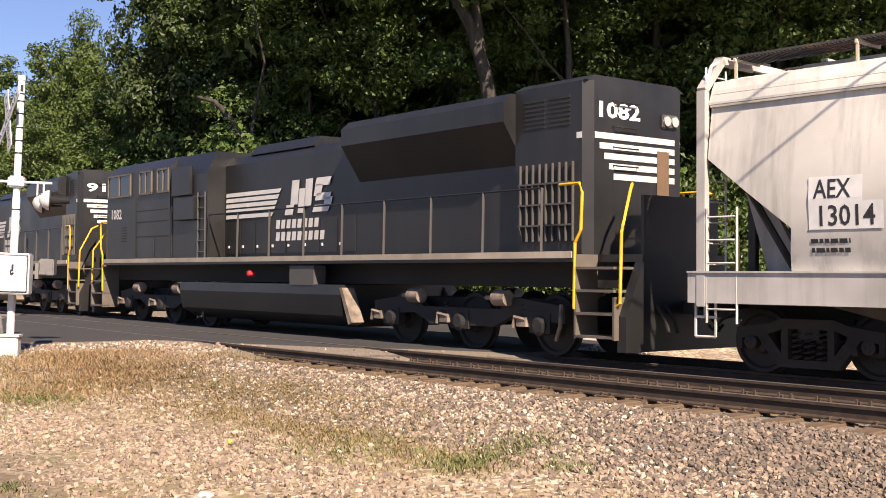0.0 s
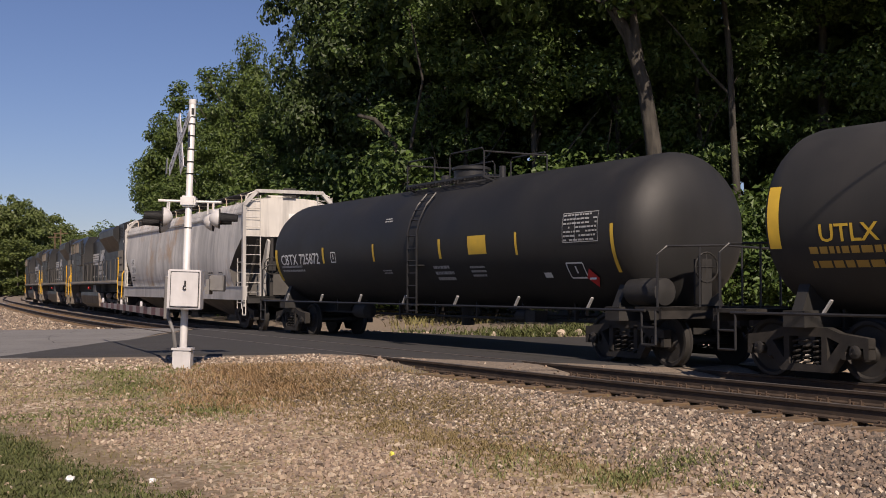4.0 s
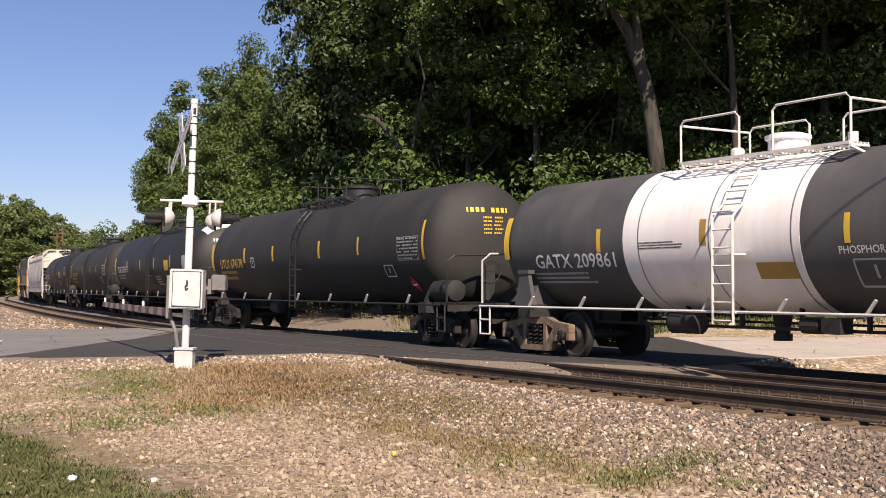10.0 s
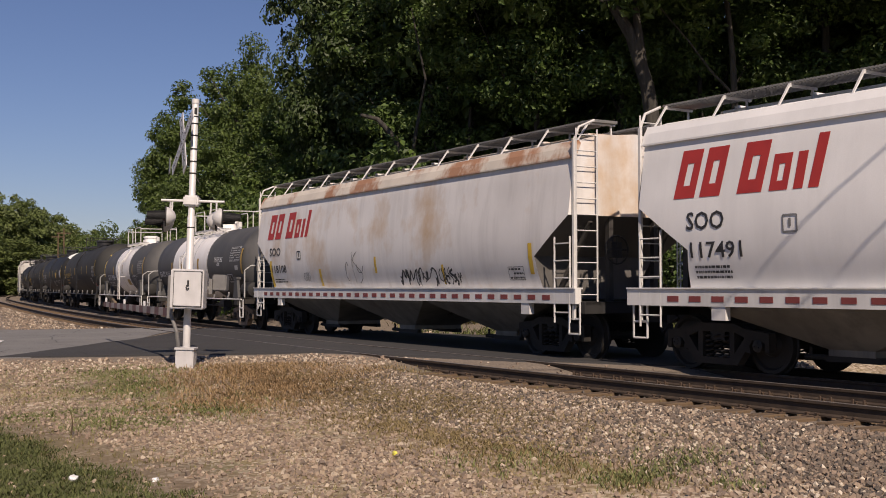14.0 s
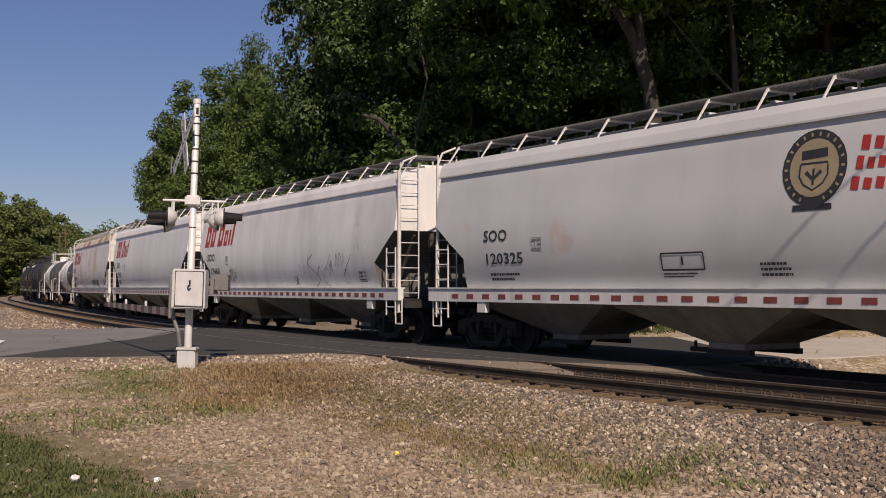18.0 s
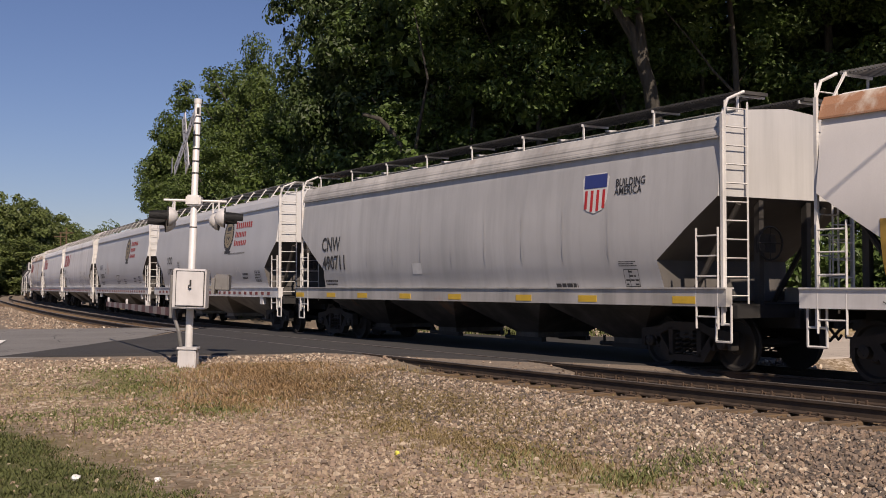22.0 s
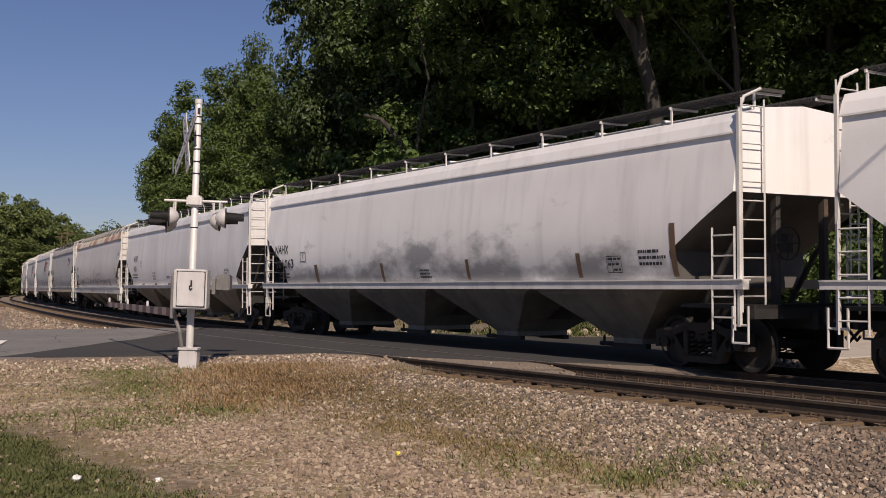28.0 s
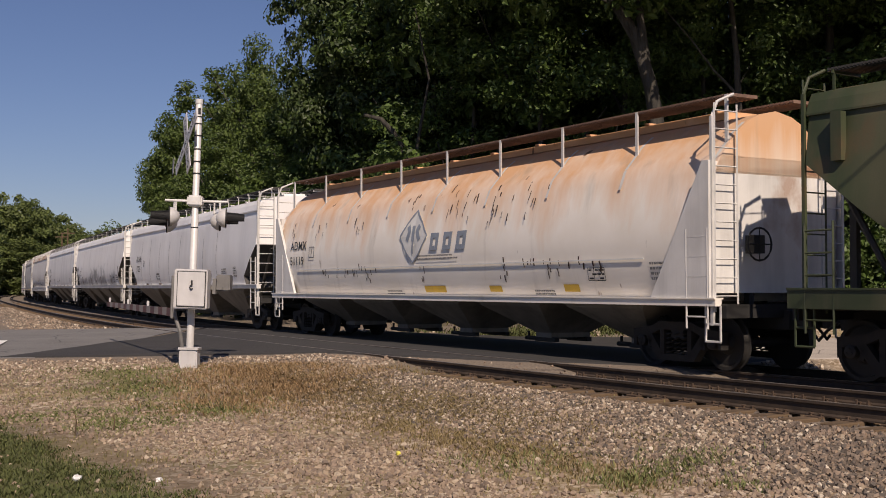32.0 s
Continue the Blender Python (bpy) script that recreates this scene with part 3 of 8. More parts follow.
    if round_side:      # no through sill: stubs over the trucks alone
        for e in (1, -1):
            box(bm, min(e * (half - 0.5), e * (half - 3.4)), max(e * (half - 0.5), e * (half - 3.4)), -0.2, 0.2, 0.70, 1.02)
    else:
        box(bm, -half + 0.5, half - 0.5, -0.2, 0.2, 0.72, 1.02)
    part("centre_sill", bm, STEEL_DARK, car)
    if end_frame:       # heavy arched end frame and broad diagonal braces
        for e in (1, -1):
            x = e * (hb + 0.10)
            bm = bmesh.new()
            for (ya, za), (yb, zb) in (((1.53, 0.95), (1.53, eave + 0.18)), ((1.53, eave + 0.18), (1.12, eave + 0.66)), ((1.12, eave + 0.66), (-1.12, eave + 0.66)), ((-1.12, eave + 0.66), (-1.53, eave + 0.18)), ((-1.53, eave + 0.18), (-1.53, 0.95))):
                d = Vector((yb - ya, zb - za)).normalized() * 0.055
                prism(bm, [(ya - d.y - d.x * 0.4, za + d.x), (yb - d.y + d.x * 0.4, zb + d.x), (yb + d.y + d.x * 0.4, zb - d.x), (ya + d.y - d.x * 0.4, za - d.x)], x - 0.07, x + 0.07, "x")
            part("end_frame", bm, sill_mat, car, "arched flat bar frame round the car end")
            for s in (1, -1):
                bm = bmesh.new()
                prism(bm, [(e * (hb - 1.25), 1.1), (e * (hb - 0.55), 1.1), (e * (hb + 0.02), cut[0] - 0.15), (e * (hb - 0.16), cut[0] - 0.05)], min(s * 0.62, s * 0.70), max(s * 0.62, s * 0.70), "y")
                part("end_gusset", bm, sill_mat, car, "broad pale diagonal end brace")
            bm = bmesh.new()
            box(bm, min(x, x + e * 0.02), max(x, x + e * 0.02), -0.22, 0.22, eave + 0.50, eave + 0.78)
            part("walk_end_plate", bm, STEEL_DARK, car)
    for e in (1, -1):
        bm = bmesh.new()
        x0, x1 = sorted((e * (half - 0.62), e * (half - 2.35)))
        box(bm, x0, x1, -1.42, 1.42, 1.06, 1.12)
        xa, xb = sorted((e * (half - 0.62), e * (half - 0.74)))
        box(bm, xa, xb, -1.46, 1.46, 0.90, 1.12)
        part("end_platform", bm, STEEL_DARK, car)
        # posts and braces are near-black: the end bay's shade put into their colour
        for s in (1, -1):
            bm = bmesh.new()
            box(bm, e * (hb - 0.1) - 0.06, e * (hb - 0.1) + 0.06, s * 0.55 - 0.05, s * 0.55 + 0.05, 1.1, cut[0] + 0.05)
            part("end_post", bm, BAY_GREY, car)
            bm = bmesh.new()
            tube(bm, [(e * (hb - 1.3), s * 1.0, 1.1), (e * (hb - 0.1), s * 1.0, cut[0] - 0.1)], 0.05, 6)
            part("end_brace", bm, BAY_GREY, car)
        for s in (1, -1):
            bm = bmesh.new()
            x = e * (hb + 0.06)
            box(bm, x - 0.028, x + 0.028, s * 1.50 - 0.025, s * 1.50 + 0.025, 0.78, eave + 0.30)
            tube(bm, [(x, s * 1.5, eave + 0.28), (x, s * 1.38, eave + 0.55), (x, s * 1.02, eave + 0.70)], 0.026, 6)
            for yy in (s * 1.47, s * 0.98):
                tube(bm, [(x + e * 0.03, yy, 1.0), (x + e * 0.03, yy, eave + 0.52)], 0.017, 5)
            for k in range(11):
                zz = 1.25 + k * (eave - 0.85) / 10
                tube(bm, [(x + e * 0.03, s * 1.47, zz), (x + e * 0.03, s * 0.98, zz)], 0.012, 4)
            part("corner_ladder", bm, ladder_mat or trim, car)
            bm = bmesh.new()
            ladder(bm, x - e * 0.05, x - e * 0.55, s * 1.56, 0.72, 2.35, 5, 0.0145)
            part("side_ladder", bm, ladder_mat or trim, car)
            bm = bmesh.new()
            xs0 = x + e * 0.18
            for xx in (xs0, xs0 - e * 0.34):
                tube(bm, [(xx, s * 1.5, 1.1), (xx, s * 1.5, 0.52)], 0.02, 5)
            for zz in (0.52, 0.8):
                tube(bm, [(xs0, s * 1.5, zz), (xs0 - e * 0.34, s * 1.5, zz)], 0.02, 5)
            part("stirrup_step", bm, ladder_mat or trim, car)
    bm = bmesh.new()
    ring = [(-(hb + 0.22), 0.62 + 0.27 * math.cos(k * math.pi / 8), 2.1 + 0.27 * math.sin(k * math.pi / 8)) for k in range(17)]
    tube(bm, ring, 0.018, 5)
    for k in range(4):
        tube(bm, [(-(hb + 0.22), 0.62, 2.1), ring[k * 4]], 0.012, 4)
    box(bm, -(hb + 0.22), -(hb + 0.02), 0.5, 0.74, 1.95, 2.25)
    part("brake_wheel", bm, STEEL_DARK, car)
    if ribs:
        for s in (1, -1):
            for i in range(1, ribs):
                x = -hb + 2 * hb * i / ribs
                z0 = 1.42 if abs(x) < hb - cut[2] else cut[0]
                me = stroke_mesh("seam", [(x - 0.014, x + 0.014, z0, eave - 0.12)], wide, paint, 0.002)
                if s < 0:
                    for v in me.vertices:
                        v.co.y *= -1
                part("seam", me, None, car)
    return car, q, half, wide, hb


def around(z_mid, r):
    """Half width of a round tank at a height."""
    return lambda z: math.sqrt(max(0.0, r * r - (z - z_mid) ** 2))


def tank_car(label, front_q, rear_q, paint, r=1.47, mid=2.44, straight=None, bands=(), rail_mat=None, deck=(0.0, 2.4), small=False, dome=0.42, ladder_x=None, man_x=0.15, truck_mat=None):
    """A tank car: round shell with dished heads, centre platform, ladder, side rail, stub sills."""
    car, q, half = begin_car("tank_car", label, "freight car", front_q, rear_q, 2.05, truck_mat)
    rail_mat = rail_mat or BLACK_PAINT
    hs = (straight or (half - 1.85) * 2) / 2
    head = [(hs + 0.72 * math.sin(a), r * math.cos(a) ** 0.8) for a in (0.0, 0.25, 0.5, 0.75, 1.0, 1.2, 1.35, 1.45)]
    prof = [(-x, w) for x, w in head[::-1]] + [(0.0, r)] + head
    bm = bmesh.new()
    lathe(bm, prof, 56, "x", (0, 0, mid))
    part("tank_shell", bm, paint, car, smooth=40)
    wide = around(mid, r)
    for x0, x1, m, nm in bands:
        bm = bmesh.new()
        lathe(bm, [(x0, r + 0.004), (x1, r + 0.004)], 56, "x", (0, 0, mid))
        part(nm, bm, m, car, smooth=40)
    for x in [x for x in np.linspace(-hs + 0.4, hs - 0.4, 7) if any(a < x < b for a, b, _, _ in bands)]:      # seams of the banded shells
        bm = bmesh.new()
        lathe(bm, [(x - 0.02, r + (0.003 if small else 0)), (x - 0.012, r + 0.009), (x + 0.012, r + 0.006), (x + 0.02, r)], 56, "x", (0, 0, mid))
        part("weld_ring", bm, paint if not any(a < x < b for a, b, _, _ in bands) else GREYMARK, car, smooth=40)
    # top platform, manway and hand rails
    cx, dl = deck
    bm = bmesh.new()
    top = mid + r
    dome = dome if not small else 0.33
    lathe(bm, [(top - 0.1, dome), (top + 0.28, dome), (top + 0.30, dome + 0.05), (top + 0.36, dome + 0.05), (top + 0.40, dome - 0.08)], 20, "z", (cx + man_x, 0, 0))
    part("manway", bm, rail_mat if not small else bands[0][2], car, smooth=40)
    bm = bmesh.new()
    for s in (1, -1):
        for y in np.linspace(0.45, 0.88, 6):
            box(bm, cx - dl / 2, cx + dl / 2, s * y - 0.01, s * y + 0.01, top - 0.03, top + 0.02)
        for x in np.linspace(cx - dl / 2, cx + dl / 2, 9):
            box(bm, x - 0.02, x + 0.02, min(s * 0.45, s * 0.88), max(s * 0.45, s * 0.88), top - 0.05, top - 0.02)
        for x in (cx - dl / 2, cx + dl / 2):
            tube(bm, [(x, s * 0.5, top - 0.15), (x, s * 0.88, top - 0.05)], 0.03, 5)
    part("top_platform", bm, rail_mat, car)
    h = top + (0.74 if small else 0.60)
    for xa, xb in ((cx + dl / 2, cx + dl * 0.12), (cx - dl * 0.08, cx - dl / 2)):
        for s in (1, -1):
            y = s * 0.85
            bm = bmesh.new()
            tube(bm, [(xa, y, top - 0.05), (xa, y, h - 0.08), (xa - 0.08, y, h), (xb + 0.08, y, h), (xb, y, h - 0.08), (xb, y, top - 0.05)], 0.021, 6)
            part("guard_rail", bm, rail_mat, car)
    for x in (cx + dl / 2, cx - dl / 2):
        bm = bmesh.new()
        tube(bm, [(x, -0.85, h - 0.08), (x, 0.85, h - 0.08)], 0.021, 6)
        part("end_bar", bm, rail_mat, car)
    bm = bmesh.new()
    lathe(bm, [(top - 0.05, 0.12), (top + 0.22, 0.12), (top + 0.26, 0.08)], 10, "z", (cx + dl * 0.33, 0.1, 0))
    part("valve", bm, rail_mat, car)
    bm = bmesh.new()
    lathe(bm, [(top - 0.05, 0.08), (top + 0.3, 0.08)], 10, "z", (cx - dl * 0.3, -0.1, 0))
    part("vent_pipe", bm, rail_mat, car)
    # ladder that follows the shell
    lx = cx if ladder_x is None else ladder_x
    for s in (1, -1):
        bm = bmesh.new()
        pts = [(0, 1.56, 0.80), (0, 1.56, mid + 0.25)] + [(0, (r + 0.1) * math.cos(a), mid + (r + 0.1) * math.sin(a)) for a in (0.35, 0.6, 0.85)]
        for x in (-0.22, 0.22):
            tube(bm, [(lx + x, s * p[1], p[2]) for p in pts], 0.024, 5)
        for k in range(7):
            z = 0.86 + k * 0.29
            tube(bm, [(lx - 0.22, s * 1.56, z), (lx + 0.22, s * 1.56, z)], 0.016, 4)
        for a in (0.35, 0.52, 0.69, 0.85):
            tube(bm, [(lx - 0.22, s * (r + 0.1) * math.cos(a), mid + (r + 0.1) * math.sin(a)), (lx + 0.22, s * (r + 0.1) * math.cos(a), mid + (r + 0.1) * math.sin(a))], 0.016, 4)
        for z in (0.98, 1.9):
            box(bm, lx - 0.26, lx + 0.26, min(s * 1.3, s * 1.56), max(s * 1.3, s * 1.56), z, z + 0.03)
        part("ladder", bm, rail_mat, car)
        bm = bmesh.new()
        tube(bm, [(-hs - 0.9, s * 1.5, 1.0), (hs + 0.9, s * 1.5, 1.0)], 0.026, 6)
        part("side_rail", bm, rail_mat, car)
        for x in np.linspace(-hs + 0.8, hs - 0.8, 7):
            bm = bmesh.new()
            prism(bm, [(x, 0.99), (x - 0.035, 0.98), (x - 0.205, 1.20), (x - 0.18, 1.22)], s * 1.45, s * 1.5, "y") if s > 0 else prism(bm, [(x, 0.99), (x - 0.035, 0.98), (x - 0.205, 1.20), (x - 0.18, 1.22)], -1.5, -1.45, "y")
            part("rail_bracket", bm, PALE, car)
    # bottom outlet, piping
    bm = bmesh.new()
    lathe(bm, [(0.62, 0.12), (mid - r + 0.05, 0.18)], 12, "z", (cx + 0.3, 0, 0))
    lathe(bm, [(0.5, 0.16), (0.62, 0.16)], 12, "z", (cx + 0.3, 0, 0))
    tube(bm, [(-hs, 0.5, 0.72), (hs, 0.5, 0.72)], 0.03, 6)
    for x in np.linspace(-hs + 0.5, hs - 0.5, 9):
        box(bm, x, x + 0.05, 0.46, 0.54, 0.72, 1.2)
    tube(bm, [(-hs + 0.5, -0.4, 0.78), (hs - 1, -0.4, 0.78)], 0.025, 6)
    part("brake_pipe", bm, STEEL_DARK, car)
    bm = bmesh.new()
    lathe(bm, [(hs - 4.9, 0.1), (hs - 4.85, 0.2), (hs - 4.2, 0.2), (hs - 4.15, 0.1)], 14, "x", (0, 0.75, 0.78))
    part("brake_cylinder", bm, STEEL_DARK, car, smooth=40)
    bm = bmesh.new()
    box(bm, -hs + 3.3, -hs + 3.65, 0.6, 0.9, 0.68, 0.92)
    lathe(bm, [(-hs + 3.7, 0.05), (-hs + 3.75, 0.13), (-hs + 4.1, 0.13), (-hs + 4.15, 0.05)], 12, "x", (0, 0.75, 0.8))
    part("brake_valve", bm, STEEL_DARK, car)
    for e in (1, -1):
        bm = bmesh.new()
        a, b = sorted((e * (half - 0.45), e * (hs - 1.6)))
        box(bm, a, b, -0.25, 0.25, 0.68, 1.06)
        box(bm, e * (half - 2.05) - 0.2, e * (half - 2.05) + 0.2, -1.35, 1.35, 0.80, 1.05)
        part("stub_sill", bm, STEEL_DARK, car)
        bm = bmesh.new()
        prism(bm, [(-1.3, 0.98), (1.3, 0.98), (1.05, mid - r + 0.55), (0.6, mid - r + 0.14), (-0.6, mid - r + 0.14), (-1.05, mid - r + 0.55)], e * (half - 2.05) - 0.1, e * (half - 2.05) + 0.1, "x")
        part("saddle", bm, paint, car)
        if small:
            for s in (1, -1):
                bm = bmesh.new()
                xx = e * (half - 2.05)
                prism(bm, [(xx - 0.3, 1.04), (xx + 0.3, 1.04), (xx + 0.14, 1.66), (xx - 0.14, 1.66)], min(s * 1.27, s * 1.36), max(s * 1.27, s * 1.36), "y")
                box(bm, xx - 0.18, xx + 0.18, min(s * 1.22, s * 1.38), max(s * 1.22, s * 1.38), 1.66, 1.74)
                part("jacking_bracket", bm, TANK_GREY, car, "tapered grey jacking bracket")
        bm = bmesh.new()
        a, b = sorted((e * (half - 0.55), e * (half - 1.25)))
        box(bm, a, b, -1.48, 1.48, 1.0, 1.06)
        a, b = sorted((e * (half - 0.55), e * (half - 0.62)))
        box(bm, a, b, -1.48, 1.48, 0.86, 1.06)
        part("end_platform", bm, STEEL_GREASY, car)
        bm = bmesh.new()
        x = e * (half - 0.68)
        tube(bm, [(x, 1.45, 1.04), (x, 1.45, 1.95), (x, 1.25, 2.1), (x, 0, 2.14), (x, -1.25, 2.1), (x, -1.45, 1.95), (x, -1.45, 1.04)], 0.024, 6)
        for y in (0.5, -0.5):
            tube(bm, [(x, y, 1.04), (x, y, 2.13)], 0.02, 5)
        part("end_rail", bm, PALE if small else rail_mat, car)
        for s in (1, -1):
            bm = bmesh.new()
            for xx in (x, x - e * 0.36):
                tube(bm, [(xx, s * 1.5, 1.0), (xx, s * 1.5, 0.42)], 0.02, 5)
            for zz in (0.42, 0.72):
                tube(bm, [(x, s * 1.5, zz), (x - e * 0.36, s * 1.5, zz)], 0.02, 5)
            part("stirrup_step", bm, rail_mat, car)
    bm = bmesh.new()
    lathe(bm, [(-hs - 0.95, 0.10), (-hs - 0.9, 0.24), (-hs - 0.05, 0.24), (-hs, 0.10)], 16, "x", (0, 1.05, 1.32))
    part("air_reservoir", bm, STEEL_DARK, car, smooth=40)
    bm = bmesh.new()
    xw = -(half - 0.72)
    ring = [(xw, 0.3 + 0.26 * math.cos(k * math.pi / 8), 1.75 + 0.26 * math.sin(k * math.pi / 8)) for k in range(17)]
    tube(bm, ring, 0.018, 5)
    for k in range(4):
        tube(bm, [(xw, 0.3, 1.75), ring[k * 4]], 0.012, 4)
    box(bm, xw, xw + 0.2, 0.18, 0.42, 1.1, 1.9)
    part("brake_wheel", bm, STEEL_DARK, car)
    return car, q, half, wide, hs


WALK_GREY = surf("dull galvanised grating", (0.05, 0.047, 0.044), 0.75, 0.0, 0.2, 2.0, 60, 0.05, rust=0.3)
# tone of the end slopes: grime plus the end bay's shade in one colour
SLOPE_SHADE = surf("sooty slope sheet", (0.085, 0.08, 0.075), 0.8, 0.0, 0.3, 0.8, 60, 0.05, streak=0.5)
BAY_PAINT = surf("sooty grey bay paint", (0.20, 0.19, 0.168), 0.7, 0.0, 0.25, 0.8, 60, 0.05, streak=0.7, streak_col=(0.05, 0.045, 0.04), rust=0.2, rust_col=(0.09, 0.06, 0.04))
# dark grimy bay paint; on end posts and braces it stands for shade
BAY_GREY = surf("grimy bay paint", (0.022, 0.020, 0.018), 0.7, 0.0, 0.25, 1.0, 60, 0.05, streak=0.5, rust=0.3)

# ---- ties, plates and spikes ----
def tie_mesh():
    bm = bmesh.new()
    box(bm, -0.115, 0.115, -1.3, 1.3, -0.34, -0.172)
    bmesh.ops.bevel(bm, geom=bm.edges[:], offset=0.012, segments=1, affect="EDGES")
    return mesh_of("tie", bm, TIE_WOOD)


def plate_mesh():
    bm = bmesh.new()
    box(bm, -0.10, 0.10, -0.17, 0.17, -0.178, -0.163)
    for x in (-0.07, 0.07):
        for y in (-0.10, 0.10):
            box(bm, x - 0.014, x + 0.014, y - 0.014, y + 0.014, -0.17, -0.135)
            box(bm, x - 0.02, x + 0.02, y - 0.03, y + 0.02, -0.14, -0.128)
    for x in (-0.085, 0.085):
        box(bm, x - 0.012, x + 0.012, -0.155, -0.13, -0.17, -0.10)
    return mesh_of("tie_plate", bm, PLATE_RUST)


TIE, PLATE = tie_mesh(), plate_mesh()
tracks = {o.name: o for o in scene.objects if o.name.startswith("track_")}
rng = random.Random(5)
for title, lat, top, s0, s1 in (("track_near", GAP, 0.0, -8, 110), ("track_far", 0.0, TRAIN_RAIL_Z, -6, 70)):
    s = s0
    while s < s1:
        x, y, a = on_track(s, lat)
        r, near, far = road_amount(np.array([x]), np.array([y]))
        if r[0] < 0.85:
            turn = math.degrees(a) + rng.uniform(-1.2, 1.2)
            place = pose(x, y, top + rng.uniform(-0.012, 0.0), 0, 0, turn + 90) @ pose(0, rng.uniform(-0.04, 0.04), 0)
            part("tie", TIE, None, tracks[title], at=place)
            if s < 45:
                for side in (0.7535, -0.7535):
                    px, py, _ = on_track(s, lat + side)
                    part("tie_plate", PLATE, None, tracks[title], at=pose(px, py, top, 0, 0, math.degrees(a) + 90 + (0 if side > 0 else 180)))
        s += 0.50 if s < 60 else 0.62

# ---- road over the crossing ----
def road_surface(name, col_a, col_b, grit_scale=90.0):
    k = Nodes(name)
    v = k.coords()
    big, grit = k.noise(v, 0.5, 5.0, 0.6), k.noise(v, grit_scale, 3.0, 0.7)
    c = colour_mix(k, k.ramp(big, 0.3, 0.7), col_a, col_b)
    c = colour_mix(k, k.ramp(grit, 0.35, 0.75, 0.0, 0.5), c, tuple(q * 1.7 for q in col_b))
    cr = k.n("TexVoronoi", Scale=0.55)
    cr.feature = "DISTANCE_TO_EDGE"
    k.link(k.coords((1, 1, 1)), cr.inputs["Vector"])
    c = colour_mix(k, k.ramp(cr.outputs[0], 0.0, 0.012, 0.75, 0.0), c, (0.015, 0.015, 0.015))
    k.bump(grit, 0.35, 0.006)
    return k.done(c, 0.9)


ASPHALT_NEW = road_surface("dark patched asphalt", (0.022, 0.021, 0.021), (0.036, 0.034, 0.032))
ASPHALT_OLD = road_surface("bleached asphalt", (0.115, 0.111, 0.107), (0.17, 0.165, 0.158))
CONCRETE_FAR = road_surface("pale sandy road", (0.33, 0.29, 0.25), (0.42, 0.375, 0.325))


def road_level(x, y):
    s, d = track_coords(x, y)
    dn = d - GAP
    lv = np.interp(dn, (-40, -9, -6.0, -4.9, -2.6, -1.2, 1.2, 2.2, 12, 40), (-0.3, -0.25, -0.115, -0.115, -0.10, -0.03, -0.03, -0.06, -0.16, -0.3))
    return lv + 0.012, dn


def road_part(name, label, x_lo, x_hi, material, lift=0.0, skew=0.0, step=0.3):
    cols = np.arange(0, int((x_hi - x_lo) / step) + 1)
    rows = np.linspace(0.0, 1.0, 61)
    verts = []
    for c in cols:
        for r in rows:
            x0 = x_lo + c * step
            _, near, far = road_amount(np.array([x0]), np.array([30.0]))
            y = near[0] + (far[0] - near[0]) * r
            verts.append((x0 + skew * (y - 30) * (1 if c == 0 else 0), y, 0.0))
    v = np.array(verts)
    z, dn = road_level(v[:, 0], v[:, 1])
    edge = np.tile(np.minimum(rows, 1 - rows), len(cols))
    v[:, 2] = z + lift - np.where(edge < 0.001, 0.12, 0.0) + 0.01 * wob(v[:, 0], v[:, 1], 0.9)
    n = len(rows)
    f = np.array([(c * n + r, c * n + r + n, c * n + r + n + 1, c * n + r + 1) for c in range(len(cols) - 1) for r in range(n - 1)])
    return solid(name, soup(name, v, f, material, True), None, label, "road", kind="structure")


road_part("road_old", "bleached grey asphalt road with cracks", -60, -7.6, ASPHALT_OLD, 0.0, step=1.0)
road_part("road_crossing", "dark patched asphalt over the level crossing", -8.0, 7.1, ASPHALT_NEW, 0.012, skew=0.12)
road_part("road_far", "pale sandy road beyond the tracks", 7.0, 70, CONCRETE_FAR, 0.0, step=1.0)
WHITE_LINE = surf("worn road marking", (0.72, 0.72, 0.70), 0.8, 0, 0.1, 3, 60, 0.1)
bm = bmesh.new()
prev = None
for y in np.linspace(24.4, 29.4, 10):
    pair = []
    for x in (-11.12, -10.4):
        z, _ = road_level(np.array([x]), np.array([y]))
        pair.append(bm.verts.new((x - (y - 27) * 0.29, y, z[0] + 0.026)))
    if prev:
        bm.faces.new((prev[0], prev[1], pair[1], pair[0]))
    prev = pair
solid("stop_line", bm, WHITE_LINE, "white painted stop line on the asphalt", "road marking", kind="structure")

# ---- ballast, gravel and grass ----
def stone_material(name="crushed ballast stone", lift=0.0, most=1.0):
    k = Nodes(name)
    g = k.n("NewGeometry")
    r = k.n("ValToRGB")
    el = r.color_ramp.elements
    el[0].position, el[0].color = 0.0, (0.085, 0.073, 0.064, 1)
    el[1].position, el[1].color = 1.0, (0.64, 0.56, 0.45, 1)
    for p, c in ((0.22, (0.122, 0.097, 0.077, 1)), (0.45, (0.203, 0.154, 0.118, 1)), (0.62, (0.285, 0.206, 0.150, 1)), (0.82, (0.40, 0.312, 0.222, 1))):
        e = el.new(p)
        e.color = c
    k.link(k.ramp(g.outputs["Random Per Island"], 0.0, 1.0, lift, most), r.inputs["Fac"])
    n = k.noise(k.coords(), 45.0, 3.0)
    c = colour_mix(k, k.ramp(n, 0.3, 0.75, 0.0, 0.45), r.outputs["Color"], (0.165, 0.132, 0.104))
    k.bump(n, 0.3, 0.01)
    return k.done(c, 0.9)


